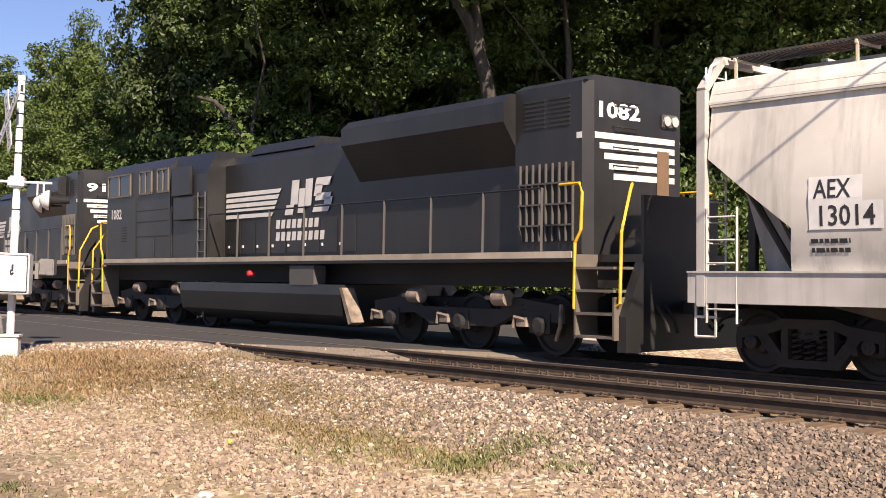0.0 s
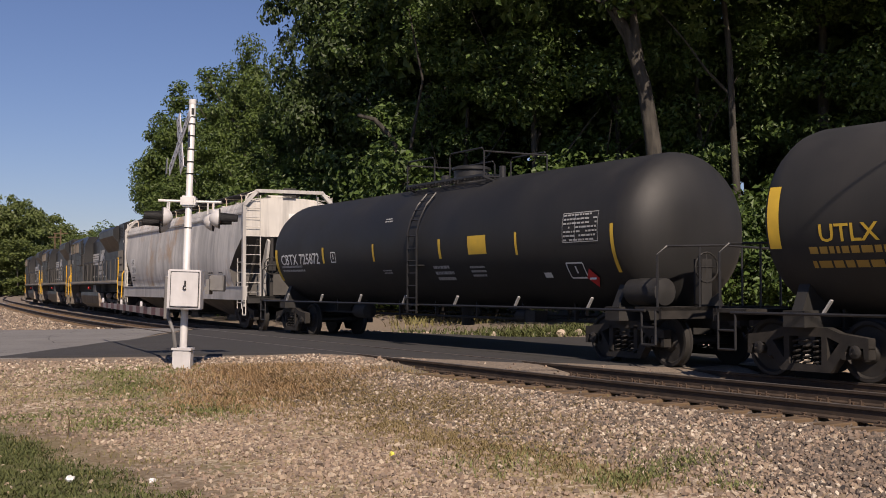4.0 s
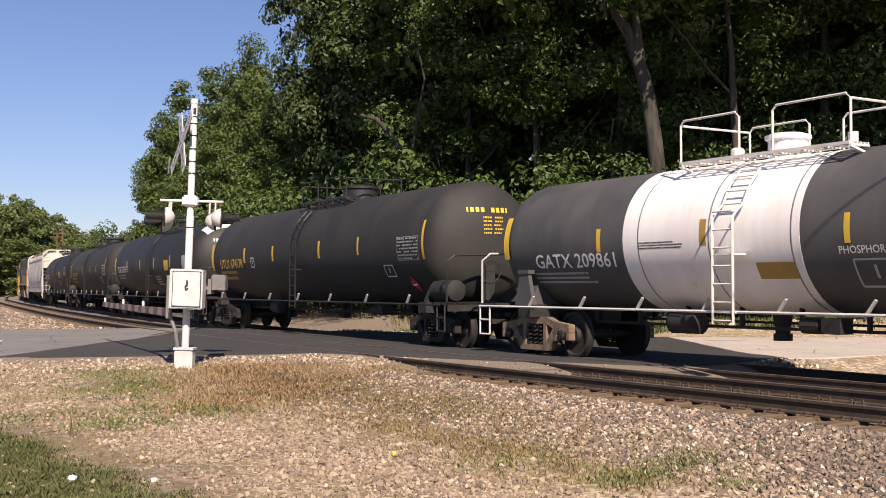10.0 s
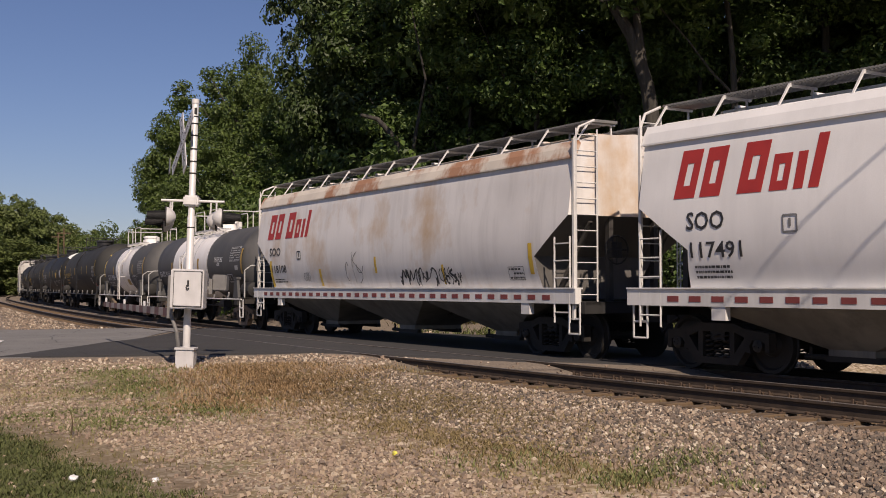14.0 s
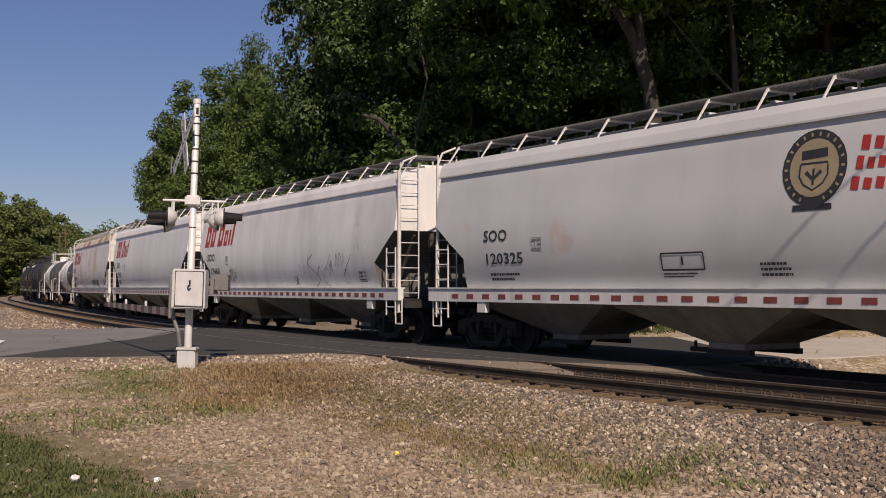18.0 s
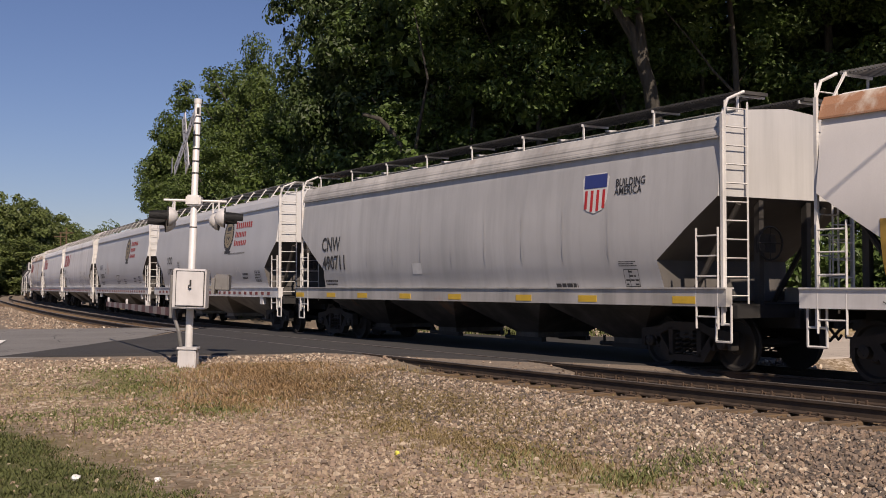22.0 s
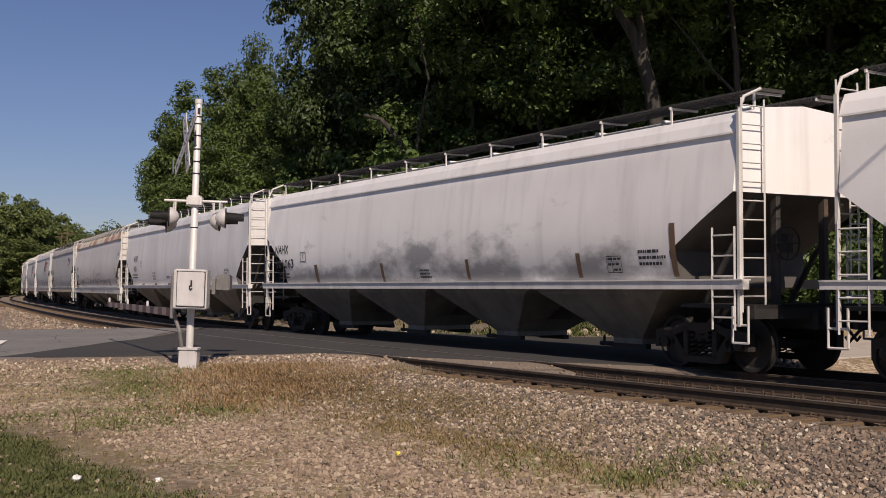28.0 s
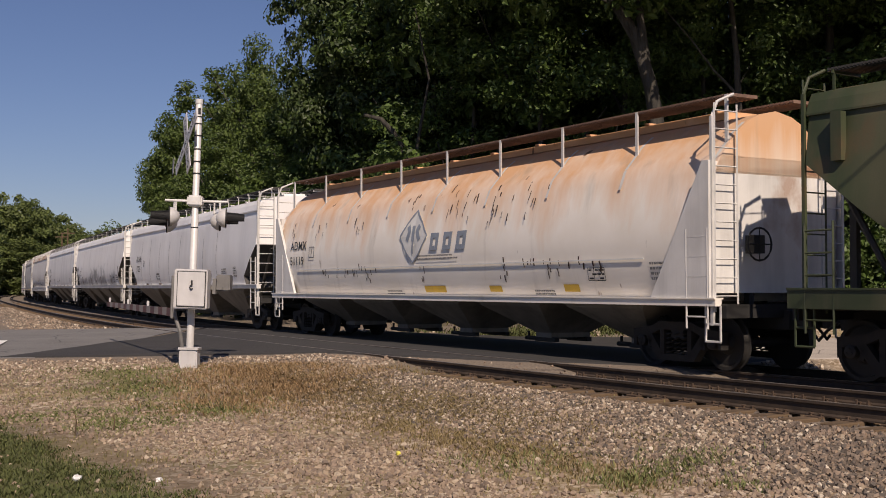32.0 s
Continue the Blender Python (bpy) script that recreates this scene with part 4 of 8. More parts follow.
STONE_MAT, STONE_PALE, STONE_VERGE = stone_material(), stone_material("pale pebbles", 0.45), stone_material("sandy pebbles", 0.34, 0.9)
STONE_GREY = stone_material("grey ballast stone", 0.0, 0.70)
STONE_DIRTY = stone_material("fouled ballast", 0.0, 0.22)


def stones(px, py, pz, size, seed):
    """Many angular stones as one mesh."""
    r = np.random.RandomState(seed)
    n = len(px)
    cube = np.array([(x, y, z) for x in (-1, 1) for y in (-1, 1) for z in (-1, 1)], float)
    fc = np.array([(0, 1, 3, 2), (4, 6, 7, 5), (0, 4, 5, 1), (2, 3, 7, 6), (0, 2, 6, 4), (1, 5, 7, 3)])
    p = cube[None] * r.uniform(0.45, 1.0, (n, 8, 3)) * r.uniform(0.55, 1.0, (n, 1, 3))
    q = r.normal(size=(n, 4))
    q /= np.linalg.norm(q, axis=1, keepdims=True)
    w, x, y, z = q.T
    rot = np.stack([np.stack([1 - 2 * (y * y + z * z), 2 * (x * y - z * w), 2 * (x * z + y * w)], -1),
                    np.stack([2 * (x * y + z * w), 1 - 2 * (x * x + z * z), 2 * (y * z - x * w)], -1),
                    np.stack([2 * (x * z - y * w), 2 * (y * z + x * w), 1 - 2 * (x * x + y * y)], -1)], 1)
    p = np.einsum("nij,nkj->nki", rot, p) * (size[:, None, None] / 2)
    p += np.stack([px, py, pz], -1)[:, None, :]
    f = (fc[None] + 8 * np.arange(n)[:, None, None]).reshape(-1, 4)
    return p.reshape(-1, 3), f


def scatter(n, s_lo, s_hi, d_lo, d_hi, seed, bias=1.0):
    """Places beside the near track: chainage and distance from its centre towards the camera."""
    r = np.random.RandomState(seed)
    s = s_lo + (s_hi - s_lo) * r.rand(n) ** bias
    d = d_lo + (d_hi - d_lo) * r.rand(n)
    a = np.interp(s, _s, _a)
    x = np.interp(s, _s, _x) - (d + GAP) * np.cos(a)
    y = np.interp(s, _s, _y) - (d + GAP) * np.sin(a)
    return x, y, s, d


def lay_stones(name, label, x, y, lo, hi, seed, sink=0.25, most=0.93, material=None):
    r = np.random.RandomState(seed + 1)
    road, near, far = road_amount(x, y)
    keep = road < most
    x, y = x[keep], y[keep]
    size = lo + (hi - lo) * r.rand(len(x)) ** 1.6
    z = ground_z(x, y) + size * (0.32 - sink * r.rand(len(x)))
    v, f = stones(x, y, z, size, seed)
    return solid(name, soup(name, v, f, material or STONE_MAT), None, label, "gravel", kind="stuff")


x, y, s, d = scatter(62000, 1, 34, 1.31, 3.75, 11, 1.3)
edge = np.random.RandomState(3).rand(len(x)) < np.clip((3.9 - d + 0.35 * wob(x, y, 1.5)) / 0.7, 0, 1)
x, y = x[edge], y[edge]
# stones beyond about x = 3.7 take the darker material
grey = x + 0.5 * wob(x, y, 1.7, 2.0) + np.random.RandomState(4).normal(0, 0.45, len(x)) > 3.7
lay_stones("ballast_shoulder", "pinkish crushed stone ballast along the near track", x[~grey], y[~grey], 0.028, 0.072, 12)
lay_stones("ballast_grey", "darker grey crushed stone on the same shoulder", x[grey], y[grey], 0.028, 0.072, 14, material=STONE_GREY)
x, y, s, d = scatter(7000, 1, 30, -1.2, 1.2, 21, 1.2)
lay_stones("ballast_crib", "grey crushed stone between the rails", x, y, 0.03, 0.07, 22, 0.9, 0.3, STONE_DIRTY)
x, y, s, d = scatter(9000, 0, 44, -7.4, -5.0, 31, 1.2)
lay_stones("ballast_beyond", "sunlit crushed stone beyond the far track", x, y, 0.06, 0.15, 32)
x, y, s, d = scatter(5000, 0, 32, -2.7, -1.3, 41)
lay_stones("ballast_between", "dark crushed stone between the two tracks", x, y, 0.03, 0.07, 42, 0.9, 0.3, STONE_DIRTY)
x, y, s, d = scatter(5500, 34, 90, 1.3, 3.4, 51)
lay_stones("ballast_bend", "crushed stone shoulder round the bend", x, y, 0.06, 0.12, 52)
r = np.random.RandomState(61)
x, y = r.uniform(-10.5, 3.6, 130000), 8.6 + 14.6 * r.rand(130000) ** 1.25
bare = smooth01(x, lawn_edge(y) + 0.1, lawn_edge(y) + 1.9) * (1 - 0.75 * np.exp(-((x - straw_line(y)) / 0.8) ** 2)) * (1 - smooth01(x, straw_line(y) + 0.8, straw_line(y) + 1.6)) * (1 - 0.55 * smooth01(y, 16.5, 18.5))
west = smooth01(-x, 5.9, 6.8) * smooth01(y, 16.2, 18.0)
thin = r.rand(130000) < np.clip(np.maximum(bare, west) * (0.58 + 0.6 * wob(x, y, 1.1, 2.0)), 0.02, 1.0)
lay_stones("verge_gravel", "loose pale gravel on the sandy verge", x[thin], y[thin], 0.02, 0.075, 62, 0.45, 0.93, STONE_VERGE)
x, y = r.uniform(-11.0, 1.0, 6500), r.uniform(20.4, 23.6, 6500)
keep = (y > 21.2 + 0.25 * wob(x, y, 1.3)) & (np.hypot(x + 4.7, y - 21.3) > 0.3)
x, y = x[keep], y[keep]
lay_stones("road_edge_gravel", "white gravel spilled along the road edge", x, y, 0.035, 0.09, 64, 0.4, 0.93, STONE_PALE)


def blade_material(name, a, b):
    k = Nodes(name)
    g = k.n("NewGeometry")
    c = colour_mix(k, g.outputs["Random Per Island"], a, b)
    k.b.inputs["Transmission Weight"].default_value = 0.0
    return k.done(c, 0.8)


def tufts(name, label, x, y, tall, material, seed, per=9, spread=0.07, width=0.007):
    """Clumps of thin bent blades as one mesh."""
    clear = road_amount(x, y)[0] < 0.3
    x, y = x[clear], y[clear]
    r = np.random.RandomState(seed)
    n = len(x) * per
    bx, by = np.repeat(x, per) + r.normal(0, spread, n), np.repeat(y, per) + r.normal(0, spread, n)
    bz = ground_z(bx, by) - 0.01
    h = tall * r.uniform(0.45, 1.15, n)
    ang = r.uniform(0, 2 * math.pi, n)
    lean = r.uniform(0.3, 1.3, n) * h
    wx, wy = -np.sin(ang) * width, np.cos(ang) * width
    lx, ly = np.cos(ang) * lean, np.sin(ang) * lean
    p = np.stack([np.stack([bx - wx, by - wy, bz], -1), np.stack([bx + wx, by + wy, bz], -1),
                  np.stack([bx + wx * 0.8 + lx * 0.4, by + wy * 0.8 + ly * 0.4, bz + h * 0.6], -1), np.stack([bx - wx * 0.8 + lx * 0.4, by - wy * 0.8 + ly * 0.4, bz + h * 0.6], -1),
                  np.stack([bx + lx, by + ly, bz + h], -1)], 1)
    i = 5 * np.arange(n)[:, None]
    f = np.concatenate([i + np.array([[0, 1, 2]]), i + np.array([[0, 2, 3]]), i + np.array([[3, 2, 4]])])
    return solid(name, soup(name, p.reshape(-1, 3), f, material), None, label, "grass", kind="stuff")


STRAW = blade_material("dry straw blades", (0.125, 0.092, 0.038), (0.275, 0.21, 0.095))
RUSTY = blade_material("reddish dry grass", (0.18, 0.112, 0.052), (0.36, 0.238, 0.12))
GREENS = blade_material("green grass blades", (0.040, 0.054, 0.013), (0.100, 0.112, 0.031))
WEEDS = blade_material("low green weeds", (0.075, 0.095, 0.026), (0.19, 0.20, 0.07))
OLIVE = blade_material("olive weeds", (0.10, 0.095, 0.030), (0.24, 0.205, 0.078))
r = np.random.RandomState(71)
y = 10.5 + 11.6 * r.rand(9000) ** 0.75
x = straw_line(y) + r.normal(0, 0.7, 9000)
keep = (r.rand(9000) < np.clip(0.70 + 0.75 * wob(x, y, 1.3, 5.0), 0.05, 1) * (0.35 + 0.65 * smooth01(y, 11.5, 15.0)))
tufts("straw_grass", "dry straw grass along the ballast's foot", x[keep], y[keep], 0.06, STRAW, 73, 11, 0.085, 0.006)
x, y = r.normal(-2.95, 0.85, 3000), r.normal(20.0, 1.35, 3000)
keep = (y < 22.2) & (r.rand(3000) < np.clip(0.6 + 0.6 * wob(x, y, 1.7, 2.0), 0.05, 1))
tufts("red_grass", "reddish seeding grass near the signal", x[keep], y[keep], 0.10, RUSTY, 82, 9, 0.09, 0.0055)
x, y = r.uniform(-9, 3, 5200), r.uniform(8.6, 22.0, 5200)
keep = r.rand(5200) < np.clip(0.04 + 0.60 * wob(x, y, 1.25, 8.0) + 0.5 * np.exp(-((x - lawn_edge(y) - 0.5) / 0.6) ** 2), 0.0, 0.8)
tufts("olive_weeds", "thin olive weeds on the verge", x[keep], y[keep], 0.06, OLIVE, 83, 8, 0.09, 0.0055)
x = np.concatenate([r.normal(cx, w, n) for cx, cy, w, n in WEED_SPOTS])
y = np.concatenate([r.normal(cy, w * 0.8, n) for cx, cy, w, n in WEED_SPOTS])
keep = y < 22.3
tufts("green_weeds", "clumps of low green weeds on the verge", x[keep], y[keep], 0.055, WEEDS, 86, 9, 0.10, 0.007)
x, y = r.uniform(-7.6, -1.8, 9000), r.uniform(8.5, 16.6, 9000)
keep = r.rand(9000) < np.clip(0.35 + 1.5 * (lawn_edge(y) - x - 0.35 * wob(x, y, 1.9, 6.0)), 0.0, 0.9)
tufts("green_grass", "green lawn grass at the mown edge", x[keep], y[keep], 0.055, GREENS, 84, 10, 0.07)
x = np.concatenate([r.normal(1.75, 0.20, 60), r.normal(2.35, 0.30, 110), r.normal(2.75, 0.10, 18), r.normal(0.9, 0.5, 60)])
y = np.concatenate([r.normal(11.0, 0.25, 60), r.normal(11.6, 0.35, 110), r.normal(10.55, 0.12, 18), r.normal(12.4, 0.5, 60)])
tufts("ballast_weeds", "green weeds growing out of the ballast foot", x, y, 0.085, WEEDS, 85, 8, 0.07)
x, y, s, d = scatter(1800, 40, 118, -17, -10.5, 91)
tufts("bank_grass", "sunlit grass and weeds on the cut bank", x, y, 0.35, OLIVE, 92, 6, 0.25, 0.02)
x, y = np.concatenate([r.normal(3.6, 1.0, 300), r.normal(6.2, 0.8, 300), r.normal(11.5, 1.3, 300), r.uniform(-2, 34, 500)]), np.concatenate([r.normal(39.3, 0.7, 900), r.uniform(40, 44, 500)])
tufts("far_verge_grass", "green weeds on the verge beyond the road", x, y, 0.24, GREENS, 93, 8, 0.25, 0.02)

# dead stalks, a pale bag and small litter on the verge
for i, (sx, sy, h) in enumerate(((-6.95, 17.9, 0.33), (-4.75, 14.9, 0.3), (-4.4, 15.4, 0.22))):
    bm = bmesh.new()
    z = float(ground_z(np.array([sx]), np.array([sy]))[0])
    tube(bm, [(sx, sy, z - 0.02), (sx + 0.02, sy, z + h * 0.6), (sx - 0.01, sy + 0.01, z + h)], 0.012, 5, 0.006)
    solid("dead_stalk", bm, TIE_WOOD, "dark dead weed stalk standing in gravel", "weed stalk")
BAG = surf("crumpled white plastic", (0.80, 0.80, 0.78), 0.5, 0, 0.1, 20, 60, 0.3)
YELLOW_LITTER = surf("yellow litter", (0.85, 0.78, 0.12), 0.5, 0, 0.1, 20, 60, 0.1)


def lump(sx, sy, w, h, material, name, label, category, seed):
    bm = bmesh.new()
    bmesh.ops.create_icosphere(bm, subdivisions=2, radius=1.0)
    rr = random.Random(seed)
    for v in bm.verts:
        k = rr.uniform(0.65, 1.1)
        v.co = Vector((v.co.x * w * k, v.co.y * w * 0.6 * k, v.co.z * h * k))
    z = float(ground_z(np.array([sx]), np.array([sy]))[0])
    solid(name, bm, material, label, category, at=pose(sx, sy, z + h * 0.6, 0, 0, rr.uniform(0, 180)))


lump(-3.62, 11.46, 0.085, 0.045, BAG, "plastic_bag", "crumpled white plastic scrap on the grass", "litter", 3)
lump(-0.52, 12.85, 0.05, 0.035, YELLOW_LITTER, "yellow_cup", "small yellow cup lying in gravel", "litter", 4)
lump(-0.61, 10.06, 0.09, 0.03, BAG, "paper_scrap", "flattened white paper scrap on gravel", "litter", 6)
lump(-2.85, 11.6, 0.05, 0.03, BAG, "paper_scrap", "small white paper scrap on dirt", "litter", 5)

# pale rubble beyond the far road
r = np.random.RandomState(95)
for i in range(44):
    sx = r.choice([4.6, 5.6, 12.0, 9.2]) + r.normal(0, 0.9)
    lump(sx, 38.6 + r.normal(0, 0.35), 0.09 + 0.14 * r.rand(), 0.06 + 0.10 * r.rand(), STONE_VERGE, "boulder", "pale boulder on the verge beyond the road", "boulder", 100 + i)

# ---- woods ----
def leaf_material(name, a, b, c3):
    k = Nodes(name)
    g = k.n("NewGeometry")
    oi = k.n("ObjectInfo")
    c = colour_mix(k, g.outputs["Random Per Island"], a, b)
    c = colour_mix(k, k.ramp(oi.outputs["Random"], 0.0, 1.0, 0.0, 0.6), c, c3)
    m = k.done(c, 0.55)
    tr = k.n("BsdfTranslucent")
    k.link(c, tr.inputs["Color"])
    mixer = k.n("MixShader")
    mixer.inputs[0].default_value = 0.25
    out = [n for n in k.t.nodes if n.type == "OUTPUT_MATERIAL"][0]
    k.link(k.b.outputs[0], mixer.inputs[1])
    k.link(tr.outputs[0], mixer.inputs[2])
    k.link(mixer.outputs[0], out.inputs["Surface"])
    return m


# lit, shaded and darkest leaf copies: sun and shade put into the colour
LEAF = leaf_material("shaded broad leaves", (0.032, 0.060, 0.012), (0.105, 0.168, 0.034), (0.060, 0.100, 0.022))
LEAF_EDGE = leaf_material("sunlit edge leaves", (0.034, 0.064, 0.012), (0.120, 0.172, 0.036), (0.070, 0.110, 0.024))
LEAF_DARK = leaf_material("tall tree leaves in shade tone", (0.018, 0.036, 0.008), (0.062, 0.100, 0.020), (0.035, 0.060, 0.013))
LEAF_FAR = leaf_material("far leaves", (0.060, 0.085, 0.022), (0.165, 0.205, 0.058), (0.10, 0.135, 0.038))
BARK = surf("grey bark", (0.052, 0.047, 0.039), 0.95, 0, 0.5, 6.0, 25, 1.2, stretch=(1, 1, 0.2))


def crown_mesh(name, seed, height, width, base, clumps, leaves, size, material, hang=0.75):
    """A crown of leaf sprays on its boughs: uneven outline, dark gaps between, filling the given height and half width."""
    r = np.random.RandomState(seed)
    cs = []
    while len(cs) < clumps * 0.72:
        u = r.uniform(-1, 1, 3)
        if 0.45 < np.linalg.norm(u) < 1:
            t = (u[2] + 1) / 2
            wide = width * (0.55 + 0.45 * math.sin(math.pi * min(1, 0.15 + t * 0.9)))
            cs.append((u[0] * wide, u[1] * wide, base + (height - base) * t, r.uniform(0.55, 1.4) * max(1.0, size / 0.36) ** 0.8))
    pts, outs = [], []
    for cx, cy, cz, cr in cs:
        n = max(8, int(leaves * cr ** 1.7))
        v = r.normal(size=(n, 3))
        v /= np.linalg.norm(v, axis=1, keepdims=True)
        outs.append(v.copy())
        v *= (r.rand(n, 1) ** 0.30) * cr * np.array([1.2, 1.2, 0.62]) * r.uniform(0.75, 1.15, (n, 1))
        v[:, 2] -= 0.25 * np.hypot(v[:, 0], v[:, 1]) * hang
        pts.append(v + np.array([cx, cy, cz]))
    p, out = np.concatenate(pts), np.concatenate(outs)
    n = len(p)
    reach = np.percentile(np.hypot(p[:, 0], p[:, 1]), 97)
    p[:, :2] *= width / reach
    top = np.percentile(p[:, 2], 99.6)
    p[:, 2] = np.where(p[:, 2] > base, base + (p[:, 2] - base) * (height - base) / (top - base), p[:, 2])
    # leaves lie like shingles round their spray, with much scatter
    face = out * 0.75 + np.array([0, 0, 0.35]) + r.normal(0, 0.42, (n, 3))
    face /= np.linalg.norm(face, axis=1, keepdims=True)
    a = np.cross(face, r.normal(size=(n, 3)))
    a /= np.linalg.norm(a, axis=1, keepdims=True)
    b = np.cross(face, a)
    sz = size * r.uniform(0.5, 1.35, (n, 1))
    nrm = face * sz * 0.2
    quad = np.stack([p - a * sz * 0.6, p + b * sz * 0.36 + nrm, p + a * sz * 0.6, p - b * sz * 0.36 + nrm], 1)
    f = np.arange(4 * n).reshape(-1, 4)
    tri = np.concatenate([f[:, [0, 1, 2]], f[:, [0, 2, 3]]])
    return soup(name, quad.reshape(-1, 3), tri, material)


def trunk_line(seed, height, lean):
    rr = random.Random(seed)
    pts, x, y = [], 0.0, 0.0
    for i in range(7):
        t = i / 6
        pts.append((lean * t * t * height + x, y, height * 0.9 * t - 0.3))
        x += rr.uniform(-0.12, 0.12)
        y += rr.uniform(-0.12, 0.12)
    return pts


def trunk_mesh(name, seed, height, r0, lean=0.0):
    bm = bmesh.new()
    tube(bm, trunk_line(seed, height, lean), r0, 10, r0 * 0.35)
    return mesh_of(name, bm, BARK, 60)


def limb_mesh(name, pts, r0, r1=None):
    bm = bmesh.new()
    tube(bm, pts, r0, 8, r0 * 0.3 if r1 is None else r1)
    return mesh_of(name, bm, BARK, 60)


SHAPES = ((17.5, 3.6, 4.0, 90), (19.0, 4.2, 5.0, 100), (16.0, 3.4, 3.0, 86), (20.5, 4.4, 7.0, 100), (18.0, 3.9, 4.5, 96))
CROWNS = [crown_mesh("crown", 200 + i, h, w, b, c, 190, 0.205, LEAF) for i, (h, w, b, c) in enumerate(SHAPES)]
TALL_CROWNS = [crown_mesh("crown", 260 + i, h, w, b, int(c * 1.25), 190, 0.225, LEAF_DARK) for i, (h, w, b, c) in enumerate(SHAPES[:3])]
BACK_CROWNS = [crown_mesh("crown", 250 + i, h, w, b, c // 2, 120, 0.52, LEAF) for i, (h, w, b, c) in enumerate(SHAPES)]
EDGE_CROWNS = [crown_mesh("crown", 210 + i, h, w, b, c, 270, 0.215, LEAF_EDGE) for i, (h, w, b, c) in enumerate(((16.0, 3.0, 1.0, 78), (16.0, 3.4, 0.5, 84), (16.0, 2.6, 2.0, 70)))]
HIGH_CROWNS = [crown_mesh("crown", 230 + i, 21.0, 5.4, 11.8, 62, 105, 0.34, LEAF, 0.2) for i in range(2)]
TRUNKS = [trunk_mesh("trunk", 300 + i, 11 + i, 0.22 + 0.03 * i) for i in range(4)]
BRANCHES = [[limb_mesh("limb", [Vector(trunk_line(300 + i, 11 + i, 0.0)[j]), Vector(trunk_line(300 + i, 11 + i, 0.0)[j]) + Vector((math.cos(g) * 1.2, math.sin(g) * 1.2, 1.1)),
                             Vector(trunk_line(300 + i, 11 + i, 0.0)[j]) + Vector((math.cos(g + 0.4) * 2.6, math.sin(g + 0.4) * 2.6, 2.2 + 0.3 * j))], 0.08) for j, g in ((3, 0.6 + i), (4, 2.8 + i), (5, 4.6 + i))] for i in range(4)]
BUSHES = [crown_mesh("bush_crown", 220 + i, h, w, 0.1, c, 130, 0.2, LEAF) for i, (h, w, c) in enumerate(((4.5, 2.4, 30), (6.0, 2.8, 36), (3.2, 2.2, 26)))]
EDGE_BUSHES = [crown_mesh("bush_crown", 225 + i, h, w, 0.1, c, 130, 0.22, LEAF_EDGE) for i, (h, w, c) in enumerate(((4.5, 2.4, 30), (6.0, 2.8, 36), (3.2, 2.2, 26)))]
STEM = trunk_mesh("stem", 350, 3.5, 0.07)
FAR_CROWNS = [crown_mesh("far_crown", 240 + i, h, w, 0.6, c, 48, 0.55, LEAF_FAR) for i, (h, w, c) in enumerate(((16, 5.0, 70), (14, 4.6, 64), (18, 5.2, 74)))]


def plant_tree(x, y, scale, turn, crown, trunk, group, label, wide=None, limbs=(), name="tree"):
    z = float(ground_z(np.array([x]), np.array([y]))[0])
    t = thing(name, label, "tree", group, at=pose(x, y, z, 0, 0, turn))
    stem = part("trunk", trunk, None, t, at=Matrix.Scale(scale, 4))
    for m in limbs:
        part("limb", m, None, stem)
    wide = scale if wide is None else wide
    part("crown", crown, None, t, at=Matrix.Diagonal((wide, wide, scale, 1)))
    return t


rng = random.Random(77)
WOOD = "trees of the wood beyond the track"
# the sunlit edge that stands out against the sky, from far to near: place, height, half width
for x, y, h, w in ((-20.4, 81, 10.8, 1.7), (-19.4, 80, 13.4, 2.1), (-18.2, 80, 15.6, 2.4), (-15.8, 79, 15.8, 2.9), (-13.6, 76, 15.5, 2.7), (-12.0, 73, 16.6, 2.1), (-17.0, 76, 9.0, 2.4), (-14.2, 72, 11.0, 2.6),
                   (-10.6, 69, 13.2, 2.6), (-8.2, 66, 13.6, 2.6), (-6.2, 62, 11.5, 2.6), (-11.2, 68, 8.0, 2.6), (-8.0, 62, 7.5, 2.6), (-12.5, 82, 13.0, 3.0), (-9.5, 76, 14.0, 3.0), (-6.0, 70, 14.5, 3.2)):
    i = rng.randrange(3)
    k = rng.randrange(4)
    if x > -9.0:
        plant_tree(x, y, h / SHAPES[i][0], rng.uniform(0, 360), CROWNS[i], TRUNKS[k], WOOD, "leafy tree in the half shade of the wood", w / SHAPES[i][1], BRANCHES[k])
        continue
    plant_tree(x, y, h / 16.0, rng.uniform(0, 360), EDGE_CROWNS[i], TRUNKS[k], WOOD, "leafy tree on the sunlit edge of the wood", w / (3.0, 3.4, 2.6)[i], BRANCHES[k])
